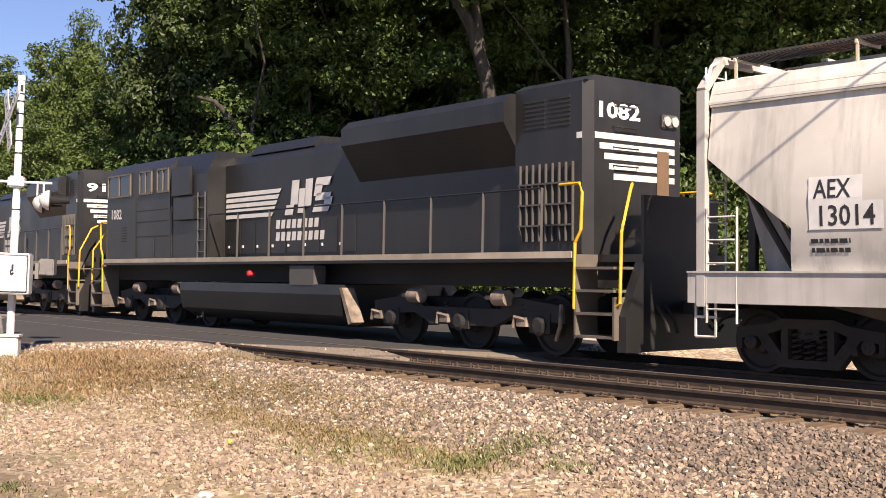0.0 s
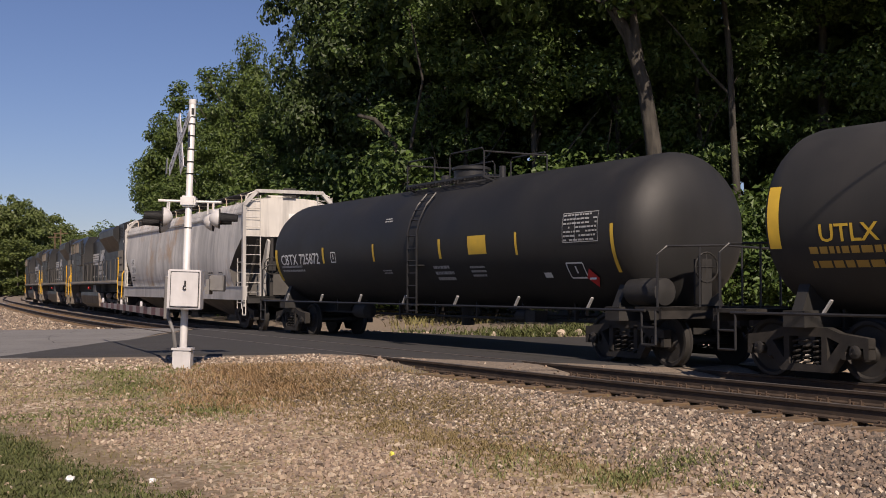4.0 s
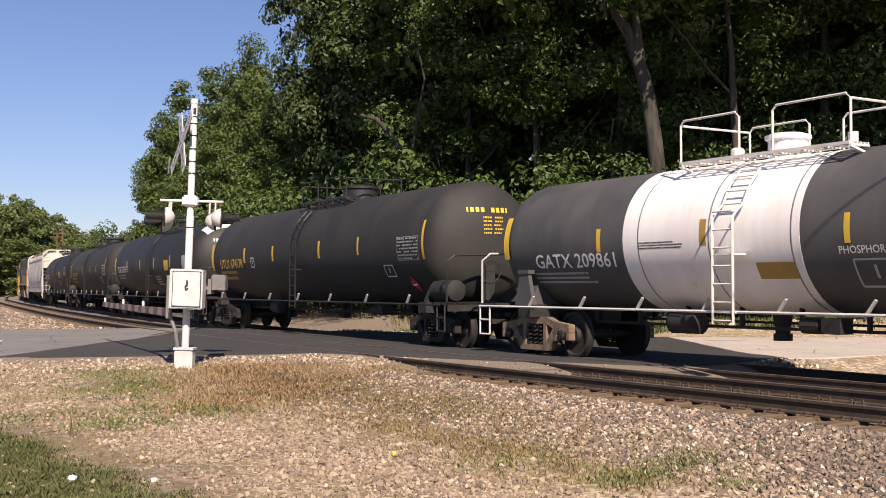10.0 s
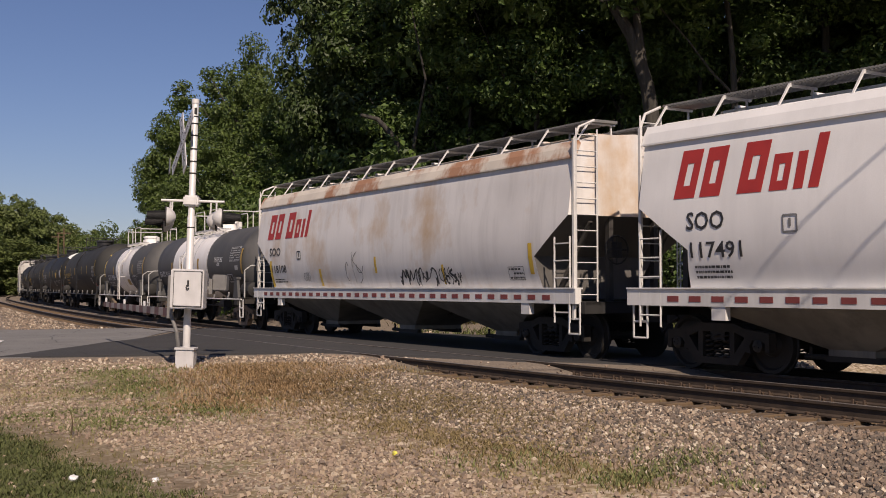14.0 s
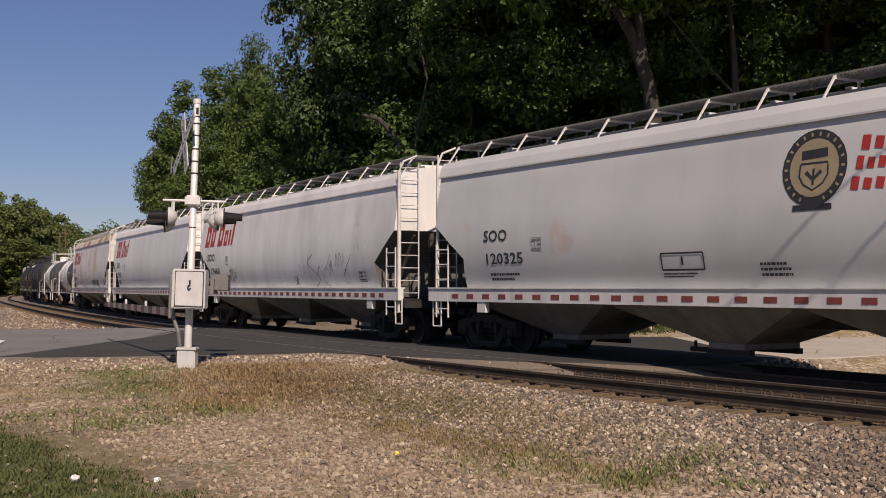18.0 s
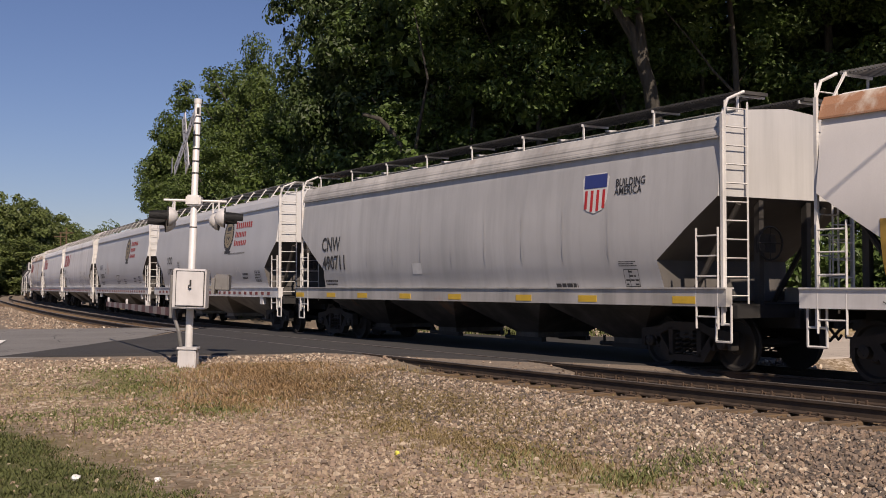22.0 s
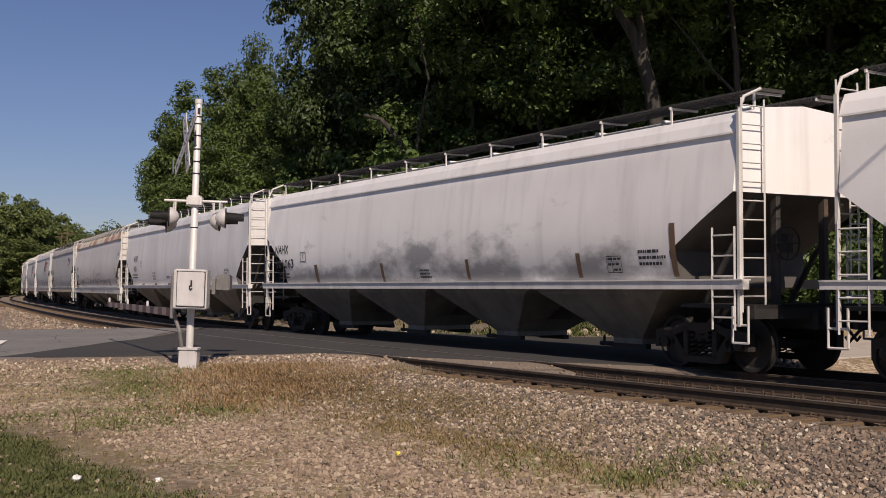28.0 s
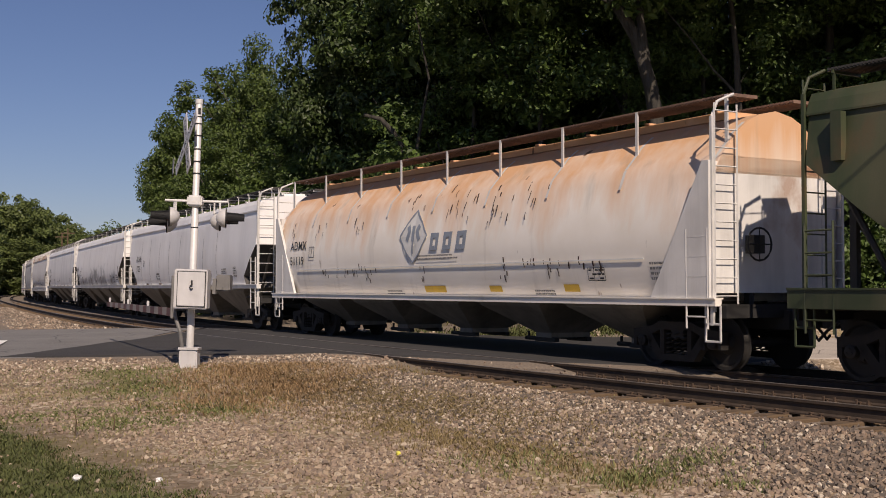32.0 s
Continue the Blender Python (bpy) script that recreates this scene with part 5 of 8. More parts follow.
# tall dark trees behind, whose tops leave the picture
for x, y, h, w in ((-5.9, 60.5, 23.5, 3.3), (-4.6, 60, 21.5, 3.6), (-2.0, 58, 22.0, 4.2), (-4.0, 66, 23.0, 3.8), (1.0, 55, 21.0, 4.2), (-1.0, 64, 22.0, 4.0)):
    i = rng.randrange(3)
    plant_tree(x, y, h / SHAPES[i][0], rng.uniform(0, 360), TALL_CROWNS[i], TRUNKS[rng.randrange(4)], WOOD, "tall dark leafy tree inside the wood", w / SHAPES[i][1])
for row, (off, gap) in enumerate(((0, 3.3), (4.5, 3.8), (9.5, 4.4))):
    x = -1.5
    while x < 34 + 3 * row:
        base = np.interp(x, (-6, 0, 8, 18, 40), (57, 52, 48.5, 47, 47))
        i = rng.randrange(5)
        k = rng.randrange(4)
        t = plant_tree(x + rng.uniform(-0.9, 0.9), base + off + rng.uniform(-1.2, 1.2), rng.uniform(0.95, 1.2), rng.uniform(0, 360), (CROWNS if row == 0 else BACK_CROWNS)[i], TRUNKS[k], WOOD,
                   "tall leafy tree in the shaded wood beyond the road", limbs=BRANCHES[k] if row == 0 else ())
        if row == 0 and x > -0.5:
            # unseen high boughs, added over the edge to keep the wood in shade
            turn = t.matrix_basis.to_euler().z
            part("upper_crown", HIGH_CROWNS[k % 2], None, t, at=Matrix.Rotation(-turn, 4, "Z") @ pose(0, -5.8, 0, 0, 0, rng.uniform(0, 360)))
        x += gap
for k in range(50):
    x = -9 + 49 * (k + rng.random() * 0.8) / 50
    base = np.interp(x, (-12, -6, 0, 8, 18, 40), (68, 57, 50, 45.5, 44.5, 44.5))
    i = rng.randrange(3)
    b = thing("bush", "dense leafy understorey bush at the wood's edge", "bush", "bushes at the wood's edge", at=pose(x, base - 1.5 + rng.uniform(-1, 1.5), 0.1, 0, 0, rng.uniform(0, 360)))
    part("stem", STEM, None, b)
    part("crown", BUSHES[i], None, b, at=Matrix.Scale(rng.uniform(0.8, 1.3), 4))
for k in range(16):
    x = -28 + 22 * k / 16
    b = thing("bush", "sunlit leafy bush along the cut bank", "bush", "bushes at the wood's edge", at=pose(x + rng.uniform(-1, 1), 97 - 1.75 * (x + 30) + rng.uniform(-1, 3) , 0.2, 0, 0, rng.uniform(0, 360)))
    part("stem", STEM, None, b)
    part("crown", EDGE_BUSHES[k % 3], None, b, at=Matrix.Scale(rng.uniform(0.8, 1.2), 4))
# bare grey trunks and their limbs at the edge of the wood
for label, y, line, r0, limbs in (
        ("leaning grey trunk with a broken limb at the wood's edge", 39.0, ((7.55, -0.2), (7.45, 3.5), (7.25, 6.2), (6.96, 8.1), (6.4, 9.8), (5.63, 11.2), (5.0, 13.5), (4.6, 16)), 0.33,
         ((((6.3, 10.1), (5.9, 10.7), (5.1, 11.0)), 0.12), (((6.75, 8.9), (6.55, 10.4), (6.5, 12.5)), 0.2), (((7.0, 8.0), (6.5, 9.3), (6.1, 10.2)), 0.07))),
        ("slender pale trunk with an arching limb at the wood's edge", 40.5, ((10.5, -0.2), (10.45, 4.0), (10.35, 7.0), (10.2, 9.5), (10.0, 12.0), (9.9, 17)), 0.17,
         ((((10.35, 8.0), (9.4, 8.9), (8.6, 9.9), (7.4, 11.2)), 0.06),)),
        ("bent grey trunk inside the wood", 50.0, ((-1.4, 0.0), (-1.42, 4.5), (-1.6, 6.6), (-2.05, 7.8), (-2.8, 8.6), (-3.55, 8.8)), 0.2, ((((-1.45, 5.0), (-1.2, 7.5), (-0.7, 10.2), (-1.3, 13.2)), 0.1),))):
    deep = 1.0 if y > 45 else 45.0 / y       # stands back under the boughs
    y, r0 = y * deep, r0 * deep
    line = [(x * deep, 1.285 + (z - 1.285) * deep) if z > 0 else (x * deep, z) for x, z in line]
    limbs = [([(x * deep, 1.285 + (z - 1.285) * deep) for x, z in pts], lr * deep) for pts, lr in limbs]
    t = thing("bare_trunk", label, "tree", at=pose(0, y, 0))
    trunk = part("trunk", limb_mesh("trunk", [(x, 0.15 * math.sin(z), z) for x, z in line], r0, r0 * 0.4), None, t)
    for pts, lr in limbs:
        part("limb", limb_mesh("limb", [(x, 0.15 * math.sin(pts[0][1]) - 0.25 * i, z) for i, (x, z) in enumerate(pts)], lr), None, trunk)
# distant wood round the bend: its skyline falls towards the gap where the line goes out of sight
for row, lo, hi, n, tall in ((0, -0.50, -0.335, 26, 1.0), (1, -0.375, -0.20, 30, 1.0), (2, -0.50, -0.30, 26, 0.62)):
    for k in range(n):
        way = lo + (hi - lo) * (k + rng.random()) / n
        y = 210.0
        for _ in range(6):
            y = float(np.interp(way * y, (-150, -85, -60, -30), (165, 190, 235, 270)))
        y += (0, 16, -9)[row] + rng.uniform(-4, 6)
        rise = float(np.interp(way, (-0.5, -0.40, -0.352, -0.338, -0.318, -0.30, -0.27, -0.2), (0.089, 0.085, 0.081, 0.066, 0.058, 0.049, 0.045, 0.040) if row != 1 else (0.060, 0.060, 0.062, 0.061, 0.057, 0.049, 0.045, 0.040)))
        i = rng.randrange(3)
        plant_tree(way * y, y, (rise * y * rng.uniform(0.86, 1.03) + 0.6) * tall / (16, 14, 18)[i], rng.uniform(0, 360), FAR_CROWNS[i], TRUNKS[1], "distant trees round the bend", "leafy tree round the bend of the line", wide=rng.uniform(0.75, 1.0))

# ---- paints and marks ----
TANK_BLACK = surf("faded black tank paint", (0.021, 0.0208, 0.0195), 0.72, 0.0, 0.22, 0.7, 60, 0.03, streak=0.3, streak_col=(0.045, 0.042, 0.038))
TANK_BLACK_B = surf("satin black tank paint", (0.013, 0.013, 0.0128), 0.62, 0.0, 0.2, 0.7, 60, 0.03, streak=0.25, streak_col=(0.03, 0.028, 0.026), seed=3.0)
TANK_GREY = surf("faded charcoal tank paint", (0.065, 0.066, 0.068), 0.68, 0.0, 0.2, 0.8, 60, 0.03, streak=0.35, streak_col=(0.12, 0.11, 0.10), seed=4.0)
GREY_A = surf("blotchy weathered grey", (0.66, 0.635, 0.585), 0.6, 0.0, 0.16, 0.5, 50, 0.03, streak=0.75, streak_col=(0.16, 0.155, 0.145), rust=0.5, rust_col=(0.44, 0.26, 0.11), seed=1.4, rust_scale=0.55, rust_edge=(0.575, 0.68))
WHITE_RUSTY = surf("white hopper paint with rust bloom", (0.76, 0.735, 0.71), 0.55, 0.0, 0.06, 0.5, 50, 0.03, streak=0.3, streak_col=(0.22, 0.2, 0.18), rust=1.5, rust_col=(0.48, 0.29, 0.12), seed=2.0, rust_scale=0.7)
WHITE_C = surf("chalky white hopper paint", (0.82, 0.81, 0.80), 0.55, 0.0, 0.05, 0.5, 50, 0.03, streak=0.22, streak_col=(0.25, 0.25, 0.25), seed=5.0, band=(0.8, 0.8, 0.10))
WHITE_D = surf("off-white hopper paint", (0.80, 0.785, 0.77), 0.55, 0.0, 0.06, 0.5, 50, 0.03, streak=0.26, rust=0.15, seed=6.0, band=(0.8, 0.8, 0.10))
GREY_E = surf("clean light grey hopper paint", (0.58, 0.585, 0.59), 0.5, 0.0, 0.05, 0.5, 50, 0.03, streak=0.12, rust=0.25, rust_col=(0.5, 0.24, 0.1), seed=7.0, rust_scale=0.5, band=(0.8, 0.8, 0.10))
GREY_F = surf("smooth light grey hopper paint", (0.56, 0.565, 0.57), 0.5, 0.0, 0.05, 0.5, 50, 0.03, streak=0.12, seed=8.0, band=(0.8, 0.8, 0.10))
GREY_G = surf("mid grey hopper paint", (0.52, 0.52, 0.515), 0.55, 0.0, 0.07, 0.5, 50, 0.03, streak=0.35, streak_col=(0.2, 0.2, 0.2), seed=9.0)
GREY_H = surf("bleached grey hopper paint", (0.70, 0.68, 0.66), 0.55, 0.0, 0.06, 0.5, 50, 0.03, streak=0.18, rust=0.3, rust_col=(0.5, 0.36, 0.2), seed=10.0, band=(0.8, 0.8, 0.10))
WHITE_I = surf("white hopper paint with grey runs", (0.84, 0.835, 0.83), 0.5, 0.0, 0.06, 0.5, 50, 0.03, streak=0.4, streak_col=(0.33, 0.33, 0.34), seed=11.0, band=(0.8, 0.8, 0.10))
WHITE_K = surf("grimy white hopper paint", (0.87, 0.865, 0.86), 0.5, 0.0, 0.05, 0.5, 50, 0.03, streak=0.25, streak_col=(0.3, 0.3, 0.3), seed=13.0, band=(0.8, 0.8, 0.10))
GREEN_A = surf("faded green hopper paint", (0.042, 0.058, 0.026), 0.6, 0.0, 0.2, 0.6, 50, 0.03, streak=0.45, streak_col=(0.11, 0.09, 0.06), rust=0.5, rust_col=(0.13, 0.07, 0.035))
WHITE_SILL = surf("white sill paint", (0.72, 0.71, 0.69), 0.55, 0.0, 0.1, 1.0, 60, 0.03, streak=0.3, rust=0.3)
GREY_SILL = surf("dirty grey sill paint", (0.50, 0.485, 0.46), 0.6, 0.0, 0.15, 1.0, 60, 0.03, streak=0.5, rust=0.4)
WHITE_TRIM = surf("white ladder paint", (0.62, 0.61, 0.59), 0.5, 0.0, 0.1, 3.0, 60, 0.03, rust=0.4)
RUST_TRIM = surf("rust eaten white chord", (0.68, 0.61, 0.52), 0.7, 0.0, 0.1, 1.0, 60, 0.05, rust=1.0, rust_col=(0.34, 0.135, 0.05), seed=3.0, rust_scale=0.75, rust_edge=(0.49, 0.58))
WHITE_BAND = surf("white tank band", (0.88, 0.86, 0.84), 0.5, 0.0, 0.05, 0.6, 60, 0.03, streak=0.2, streak_col=(0.36, 0.24, 0.16), rust=0.2)
WALK_PALE = surf("pale galvanised grating", (0.20, 0.195, 0.185), 0.7, 0.1, 0.2, 2.0, 60, 0.05, rust=0.3)
WALK_RUST = surf("rusty grating", (0.20, 0.12, 0.085), 0.8, 0.0, 0.3, 2.0, 60, 0.05)


def cylinder_rust():
    """Cream white paint with rust that spreads down from the roof in tongues."""
    k = Nodes("cream paint with rust tongues from the roof")
    v = k.coords((1, 1, 1))
    sep = k.n("SeparateXYZ")
    k.link(v, sep.inputs[0])
    tongues = k.noise(k.coords((1.6, 1.6, 0.12), (3, 1, 0)), 1.0, 5.0, 0.6)
    add = k.n("Math")
    add.operation = "MULTIPLY_ADD"
    k.link(tongues, add.inputs[0])
    add.inputs[1].default_value = 2.6
    k.link(sep.outputs["Z"], add.inputs[2])
    amount = k.ramp(add.outputs[0], 3.8, 5.3, 0.0, 0.85)
    soft = k.noise(v, 0.8, 4.0)
    base = colour_mix(k, k.ramp(soft, 0.3, 0.7), (0.78, 0.73, 0.65), (0.87, 0.83, 0.77))
    c = colour_mix(k, amount, base, (0.66, 0.34, 0.14))
    grime = k.ramp(k.noise(k.coords((2.0, 2.0, 0.2), (7, 2, 1)), 1.1, 5.0), 0.56, 0.8, 0.0, 0.5)
    c = colour_mix(k, grime, c, (0.30, 0.26, 0.22))
    spots = k.ramp(k.noise(k.coords((1.0, 1.0, 0.45), (1, 5, 2)), 2.3, 3.0), 0.70, 0.73, 0.0, 0.9)
    c = colour_mix(k, spots, c, (0.14, 0.06, 0.03))
    return k.done(c, 0.55)


CREAM_RUST = cylinder_rust()


def soot_smears():
    """White paint with blotchy soot rubbed along the lower side."""
    k = Nodes("white paint smeared with soot")
    v = k.coords((1, 1, 1))
    sep = k.n("SeparateXYZ")
    k.link(v, sep.inputs[0])
    blot = k.noise(k.coords((0.55, 0.55, 1.1), (5, 2, 0)), 1.0, 6.0, 0.62)
    add = k.n("Math")
    add.operation = "MULTIPLY_ADD"
    k.link(blot, add.inputs[0])
    add.inputs[1].default_value = 3.2
    k.link(k.ramp(sep.outputs["Z"], 1.45, 3.0, 0.0, -1.1), add.inputs[2])
    base = colour_mix(k, k.ramp(k.noise(v, 0.5, 4.0), 0.3, 0.7), (0.80, 0.79, 0.78), (0.88, 0.875, 0.87))
    runs = k.ramp(k.noise(k.coords((2.2, 2.2, 0.12)), 1.2, 5.0), 0.5, 0.8, 0.0, 0.35)
    base = colour_mix(k, runs, base, (0.36, 0.36, 0.365))
    c = colour_mix(k, k.ramp(add.outputs[0], 0.95, 1.5, 0.0, 0.8), base, (0.20, 0.205, 0.215))
    return k.done(c, 0.55)


WHITE_J = soot_smears()


def plain(name, col, rough=0.6):
    return surf(name, col, rough, 0.0, 0.08, 4.0, 80, 0.02)


WHITE, BLACK, YELLOW = plain("white stencil", (0.72, 0.72, 0.70)), plain("black stencil", (0.03, 0.03, 0.033)), plain("yellow reflector", (0.68, 0.44, 0.045))
OCHRE, RED, PALE = plain("dull ochre", (0.40, 0.25, 0.05)), plain("faded red lettering", (0.42, 0.035, 0.03)), plain("pale grey mark", (0.42, 0.42, 0.41))
GREYMARK, BROWN, PLACARD = plain("grey stencil", (0.20, 0.20, 0.205)), plain("brown reflector", (0.16, 0.10, 0.06)), plain("red placard", (0.55, 0.03, 0.03))
EMBLEM, SHIELD, LEAFBLUE = plain("tan emblem", (0.33, 0.27, 0.17)), plain("blue shield", (0.03, 0.05, 0.22)), plain("faded blue grey", (0.27, 0.31, 0.37))
SCAR = plain("rust black scars", (0.055, 0.028, 0.018))
LOCO_BLACK = surf("black locomotive paint", (0.016, 0.016, 0.0165), 0.42, 0.0, 0.2, 1.2, 70, 0.03, streak=0.2, streak_col=(0.05, 0.046, 0.042))
LOCO_WHITE = plain("white locomotive lettering", (0.70, 0.68, 0.64))
SAFETY_YELLOW = plain("yellow hand rail", (0.75, 0.42, 0.02))
DUST_TAN = surf("brake dust on castings", (0.24, 0.19, 0.15), 0.9, 0.0, 0.35, 5.0, 80, 0.1, rust=0.4, rust_col=(0.08, 0.06, 0.045))
STEP_GREY, POST_GREY = plain("dusty step paint", (0.13, 0.11, 0.09)), plain("dark rail post", (0.085, 0.08, 0.075))
DECK_TAN = surf("dusty cream deck edge", (0.42, 0.36, 0.28), 0.7, 0, 0.2, 1.0, 60, 0.03, streak=0.3)
GLASS_DARK = Nodes("cab window glass").done((0.02, 0.022, 0.025), 0.08, 0.0)


def ribbon(bm, pts, w, wide, lift=0.008):
    """A painted stroke along points (x, z) on a car's side."""
    last, fine = None, []
    for (xa, za), (xb, zb) in zip(pts, pts[1:]):
        m = max(1, int(abs(zb - za) / 0.06))
        fine += [(xa + (xb - xa) * j / m, za + (zb - za) * j / m) for j in range(m)]
    pts = fine + [pts[-1]]
    for i, (x, z) in enumerate(pts):
        x2, z2 = pts[min(i + 1, len(pts) - 1)]
        x1, z1 = pts[max(i - 1, 0)]
        d = Vector((x2 - x1, z2 - z1)).normalized() if (x2 - x1, z2 - z1) != (0, 0) else Vector((1, 0))
        n = Vector((-d.y, d.x)) * w / 2
        pair = [bm.verts.new((x + k * n.x, wide(z + k * n.y) + lift, z + k * n.y)) for k in (1, -1)]
        if last:
            bm.faces.new((last[0], last[1], pair[1], pair[0]))
        last = pair


def scrawl(bm, x0, x1, z0, z1, wide, seed, heavy=1.0):
    """Looping spray paint lines, no letters."""
    r = random.Random(seed)
    span, h = x0 - x1, z1 - z0
    n = max(3, int(span / max(0.10, h * 0.30)))
    for i in range(n):
        hh = h * r.uniform(0.35, 1.0)
        zb = z0 + (h - hh) * r.random()
        cx, w = x0 - span * (i + r.random()) / n, hh * r.uniform(0.2, 0.5)
        cx = min(max(cx, x1 + w), x0 - w) if span > 2 * w else (x0 + x1) / 2
        kind, a0, turns = r.randrange(5), r.uniform(0, 6), r.uniform(3.0, 5.6)
        pts, m = [], 14
        for k in range(m + 1):
            t = k / m
            if kind == 0:
                p = (cx + w * math.cos(a0 + turns * t), zb + hh * (0.5 + 0.48 * math.sin(a0 + turns * t)))
            elif kind == 1:
                p = (cx + w * (1 - 2 * t), zb + hh * (0.5 + 0.45 * math.sin(t * 9.5 + a0)))
            elif kind == 2:
                p = (cx + w * math.sin(t * 6.3), zb + hh * (1 - t) * 0.98)
            elif kind == 3:
                p = (cx + w * (abs(2 * t - 1) * 2 - 1), zb + hh * (0.05 + 0.9 * (1 - abs(2 * t - 1))))
            else:
                p = (cx + 0.3 * w * math.sin(3 * t + a0), zb + hh * t)
            pts.append((p[0] + r.uniform(-0.012, 0.012), p[1] + r.uniform(-0.008, 0.008)))
        ribbon(bm, pts, (0.012 + 0.018 * r.random()) * heavy, wide, 0.007 + 0.0004 * (i % 9))


def drips(bm, x0, x1, z0, z1, wide, seed, heavy=False):
    """Short broken spray strokes, thickest along the lower middle."""
    r = random.Random(seed)
    for i in range(max(4, int((x0 - x1) * (7 if heavy else 19)))):
        x, z = r.uniform(x1, x0), z0 + (z1 - z0) * min(1.0, abs(r.gauss(0.3, 0.3)) if not heavy else r.random())
        a, ln = (r.uniform(1.35, 1.75), r.uniform(0.06, 0.2)) if heavy else (r.uniform(0.6, 2.6), r.uniform(0.03, 0.13))
        ribbon(bm, [(x, z), (x + math.cos(a) * ln * 0.5 + r.uniform(-0.02, 0.02), z + math.sin(a) * ln * 0.5), (x + math.cos(a) * ln, z + math.sin(a) * ln)], r.uniform(0.02, 0.05) if heavy else r.uniform(0.007, 0.022), wide, 0.008 + 0.0003 * (i % 11))


def mark(car, wide, kind, material, x0, x1, z0, z1, seed):
    """One mark on the side that faces the road: lettering, reflector, panel, placard, sprayed lines."""
    if kind.startswith("t:"):
        me = text_mesh(kind[2:], z1 - z0, material, wide, 0.0, z0, bold=0.018 * (z1 - z0))
        xs = [v.co.x for v in me.vertices]
        k = (x0 - x1) / (max(xs) - min(xs))
        for v in me.vertices:
            v.co.x = x0 + (v.co.x - max(xs)) * k
        tagged(part("lettering", me, None, car), kind="stuff")
        return
    if kind == "box":
        if material == YELLOW and x0 - x1 < 0.4:
            x0, x1 = x0 - (x0 - x1) * 0.16, x1 + (x0 - x1) * 0.16
        part("panel" if x0 - x1 > 0.4 else "reflector", stroke_mesh("panel", [(x1, x0, z0, z1)], wide, material), None, car)
        return
    if kind.startswith("bars"):
        material = PALE if material == WHITE and kind != "bars1" else material
        n = int(kind[4:])
        h = (z1 - z0) / n
        r = random.Random(seed)
        rows = [(x0 - (x0 - x1) * r.uniform(0.75, 1.0), x0, z1 - h * (i + 1) + h * (0.5 if n > 1 else 0.2), z1 - h * i) for i in range(n)]
        out = []
        for a, b, c, d in rows:
            x = b
            while x > a + 0.02:
                w = min(x - a, (d - c) * r.uniform(0.5, 2.2))
                out.append((x - w, x, c, d))
                x -= w + (d - c) * 0.35
        tagged(part("stencil", stroke_mesh("stencil", out, wide, material), None, car), kind="stuff")
        return
    bm = bmesh.new()
    if kind == "frame":
        w = min(0.03, (x0 - x1) * 0.12)
        ribbon(bm, [(x0, z0), (x0, z1)], w, wide)
        ribbon(bm, [(x1, z0), (x1, z1)], w, wide)
        ribbon(bm, [(x0, z1), (x1, z1)], w, wide)
        ribbon(bm, [(x0, z0), (x1, z0)], w, wide)
        ribbon(bm, [((x0 + x1) / 2, z0 + (z1 - z0) * 0.3), ((x0 + x1) / 2, z0 + (z1 - z0) * 0.8)], w * 1.6, wide)
    elif kind == "grid":
        material = PALE if material == WHITE else material
        # a stencilled table: thin frame, two rules and rows of small dashes
        for z in (z0, z1):
            ribbon(bm, [(x0, z), (x1, z)], 0.014, wide, 0.007)
        for x in (x0, x0 + (x1 - x0) * 0.36, x1):
            ribbon(bm, [(x, z0), (x, z1)], 0.012, wide, 0.008)
        r = random.Random(seed)
        n = max(3, int((z1 - z0) / 0.075))
        for i in range(n):
            z, x = z0 + (z1 - z0) * (i + 0.5) / n, x0 - 0.03
            while x > x1 + 0.06:
                w = min(r.uniform(0.04, 0.14), x - x1 - 0.02)
                if r.random() < 0.85:
                    ribbon(bm, [(x, z), (x - w, z)], (z1 - z0) / n * 0.42, wide, 0.009)
                x -= w + 0.025
        tagged(part("data_panel", bm, material, car, "table of small stencilled writing"), kind="stuff")
        return
    elif kind.startswith("word"):
        # a name as a row of open blocks, the first one taller
        n = int(kind[4:])
        pitch, h = (x0 - x1) / n, z1 - z0
        for i in range(n):
            xa, xb, top = x0 - i * pitch, x0 - (i + 0.74) * pitch, z1 if i == 0 else z0 + h * 0.82
            ribbon(bm, [((xa + xb) / 2, z0), ((xa + xb) / 2 - 0.02, top)], (xa - xb) * 0.86, wide)
        tagged(part("word_block", bm, material, car, "row of small red lettering blocks"), kind="stuff")
        return
    elif kind == "diamond":
        cx, cz = (x0 + x1) / 2, (z0 + z1) / 2
        bm.faces.new([bm.verts.new((a, wide(b) + 0.03, b)) for a, b in ((x0, cz), (cx, z1), (x1, cz), (cx, z0))])
        ob = part("placard", bm, material, car)
        bm = bmesh.new()
        box(bm, cx - 0.1, cx + 0.1, wide(cz) + 0.032, wide(cz) + 0.035, cz - 0.03, cz + 0.03)
        part("placard_bar", bm, WHITE if material != WHITE else BLACK, ob)
        return
    elif kind == "scrawl":
        scrawl(bm, x0, x1, z0, z1, wide, seed, 0.8)
        tagged(part("graffiti", bm, material, car, "thin sprayed graffiti lines"), kind="stuff")
        return
    elif kind == "drips":
        drips(bm, x0, x1, z0, z1, wide, seed, material == SCAR)
        tagged(part("rust_scar", bm, material, car, "dark rust scars") if material == SCAR else part("graffiti", bm, material, car, "broken black spray strokes"), kind="stuff")
        return
    elif kind == "lozenge":
        cx, cz = (x0 + x1) / 2, (z0 + z1) / 2
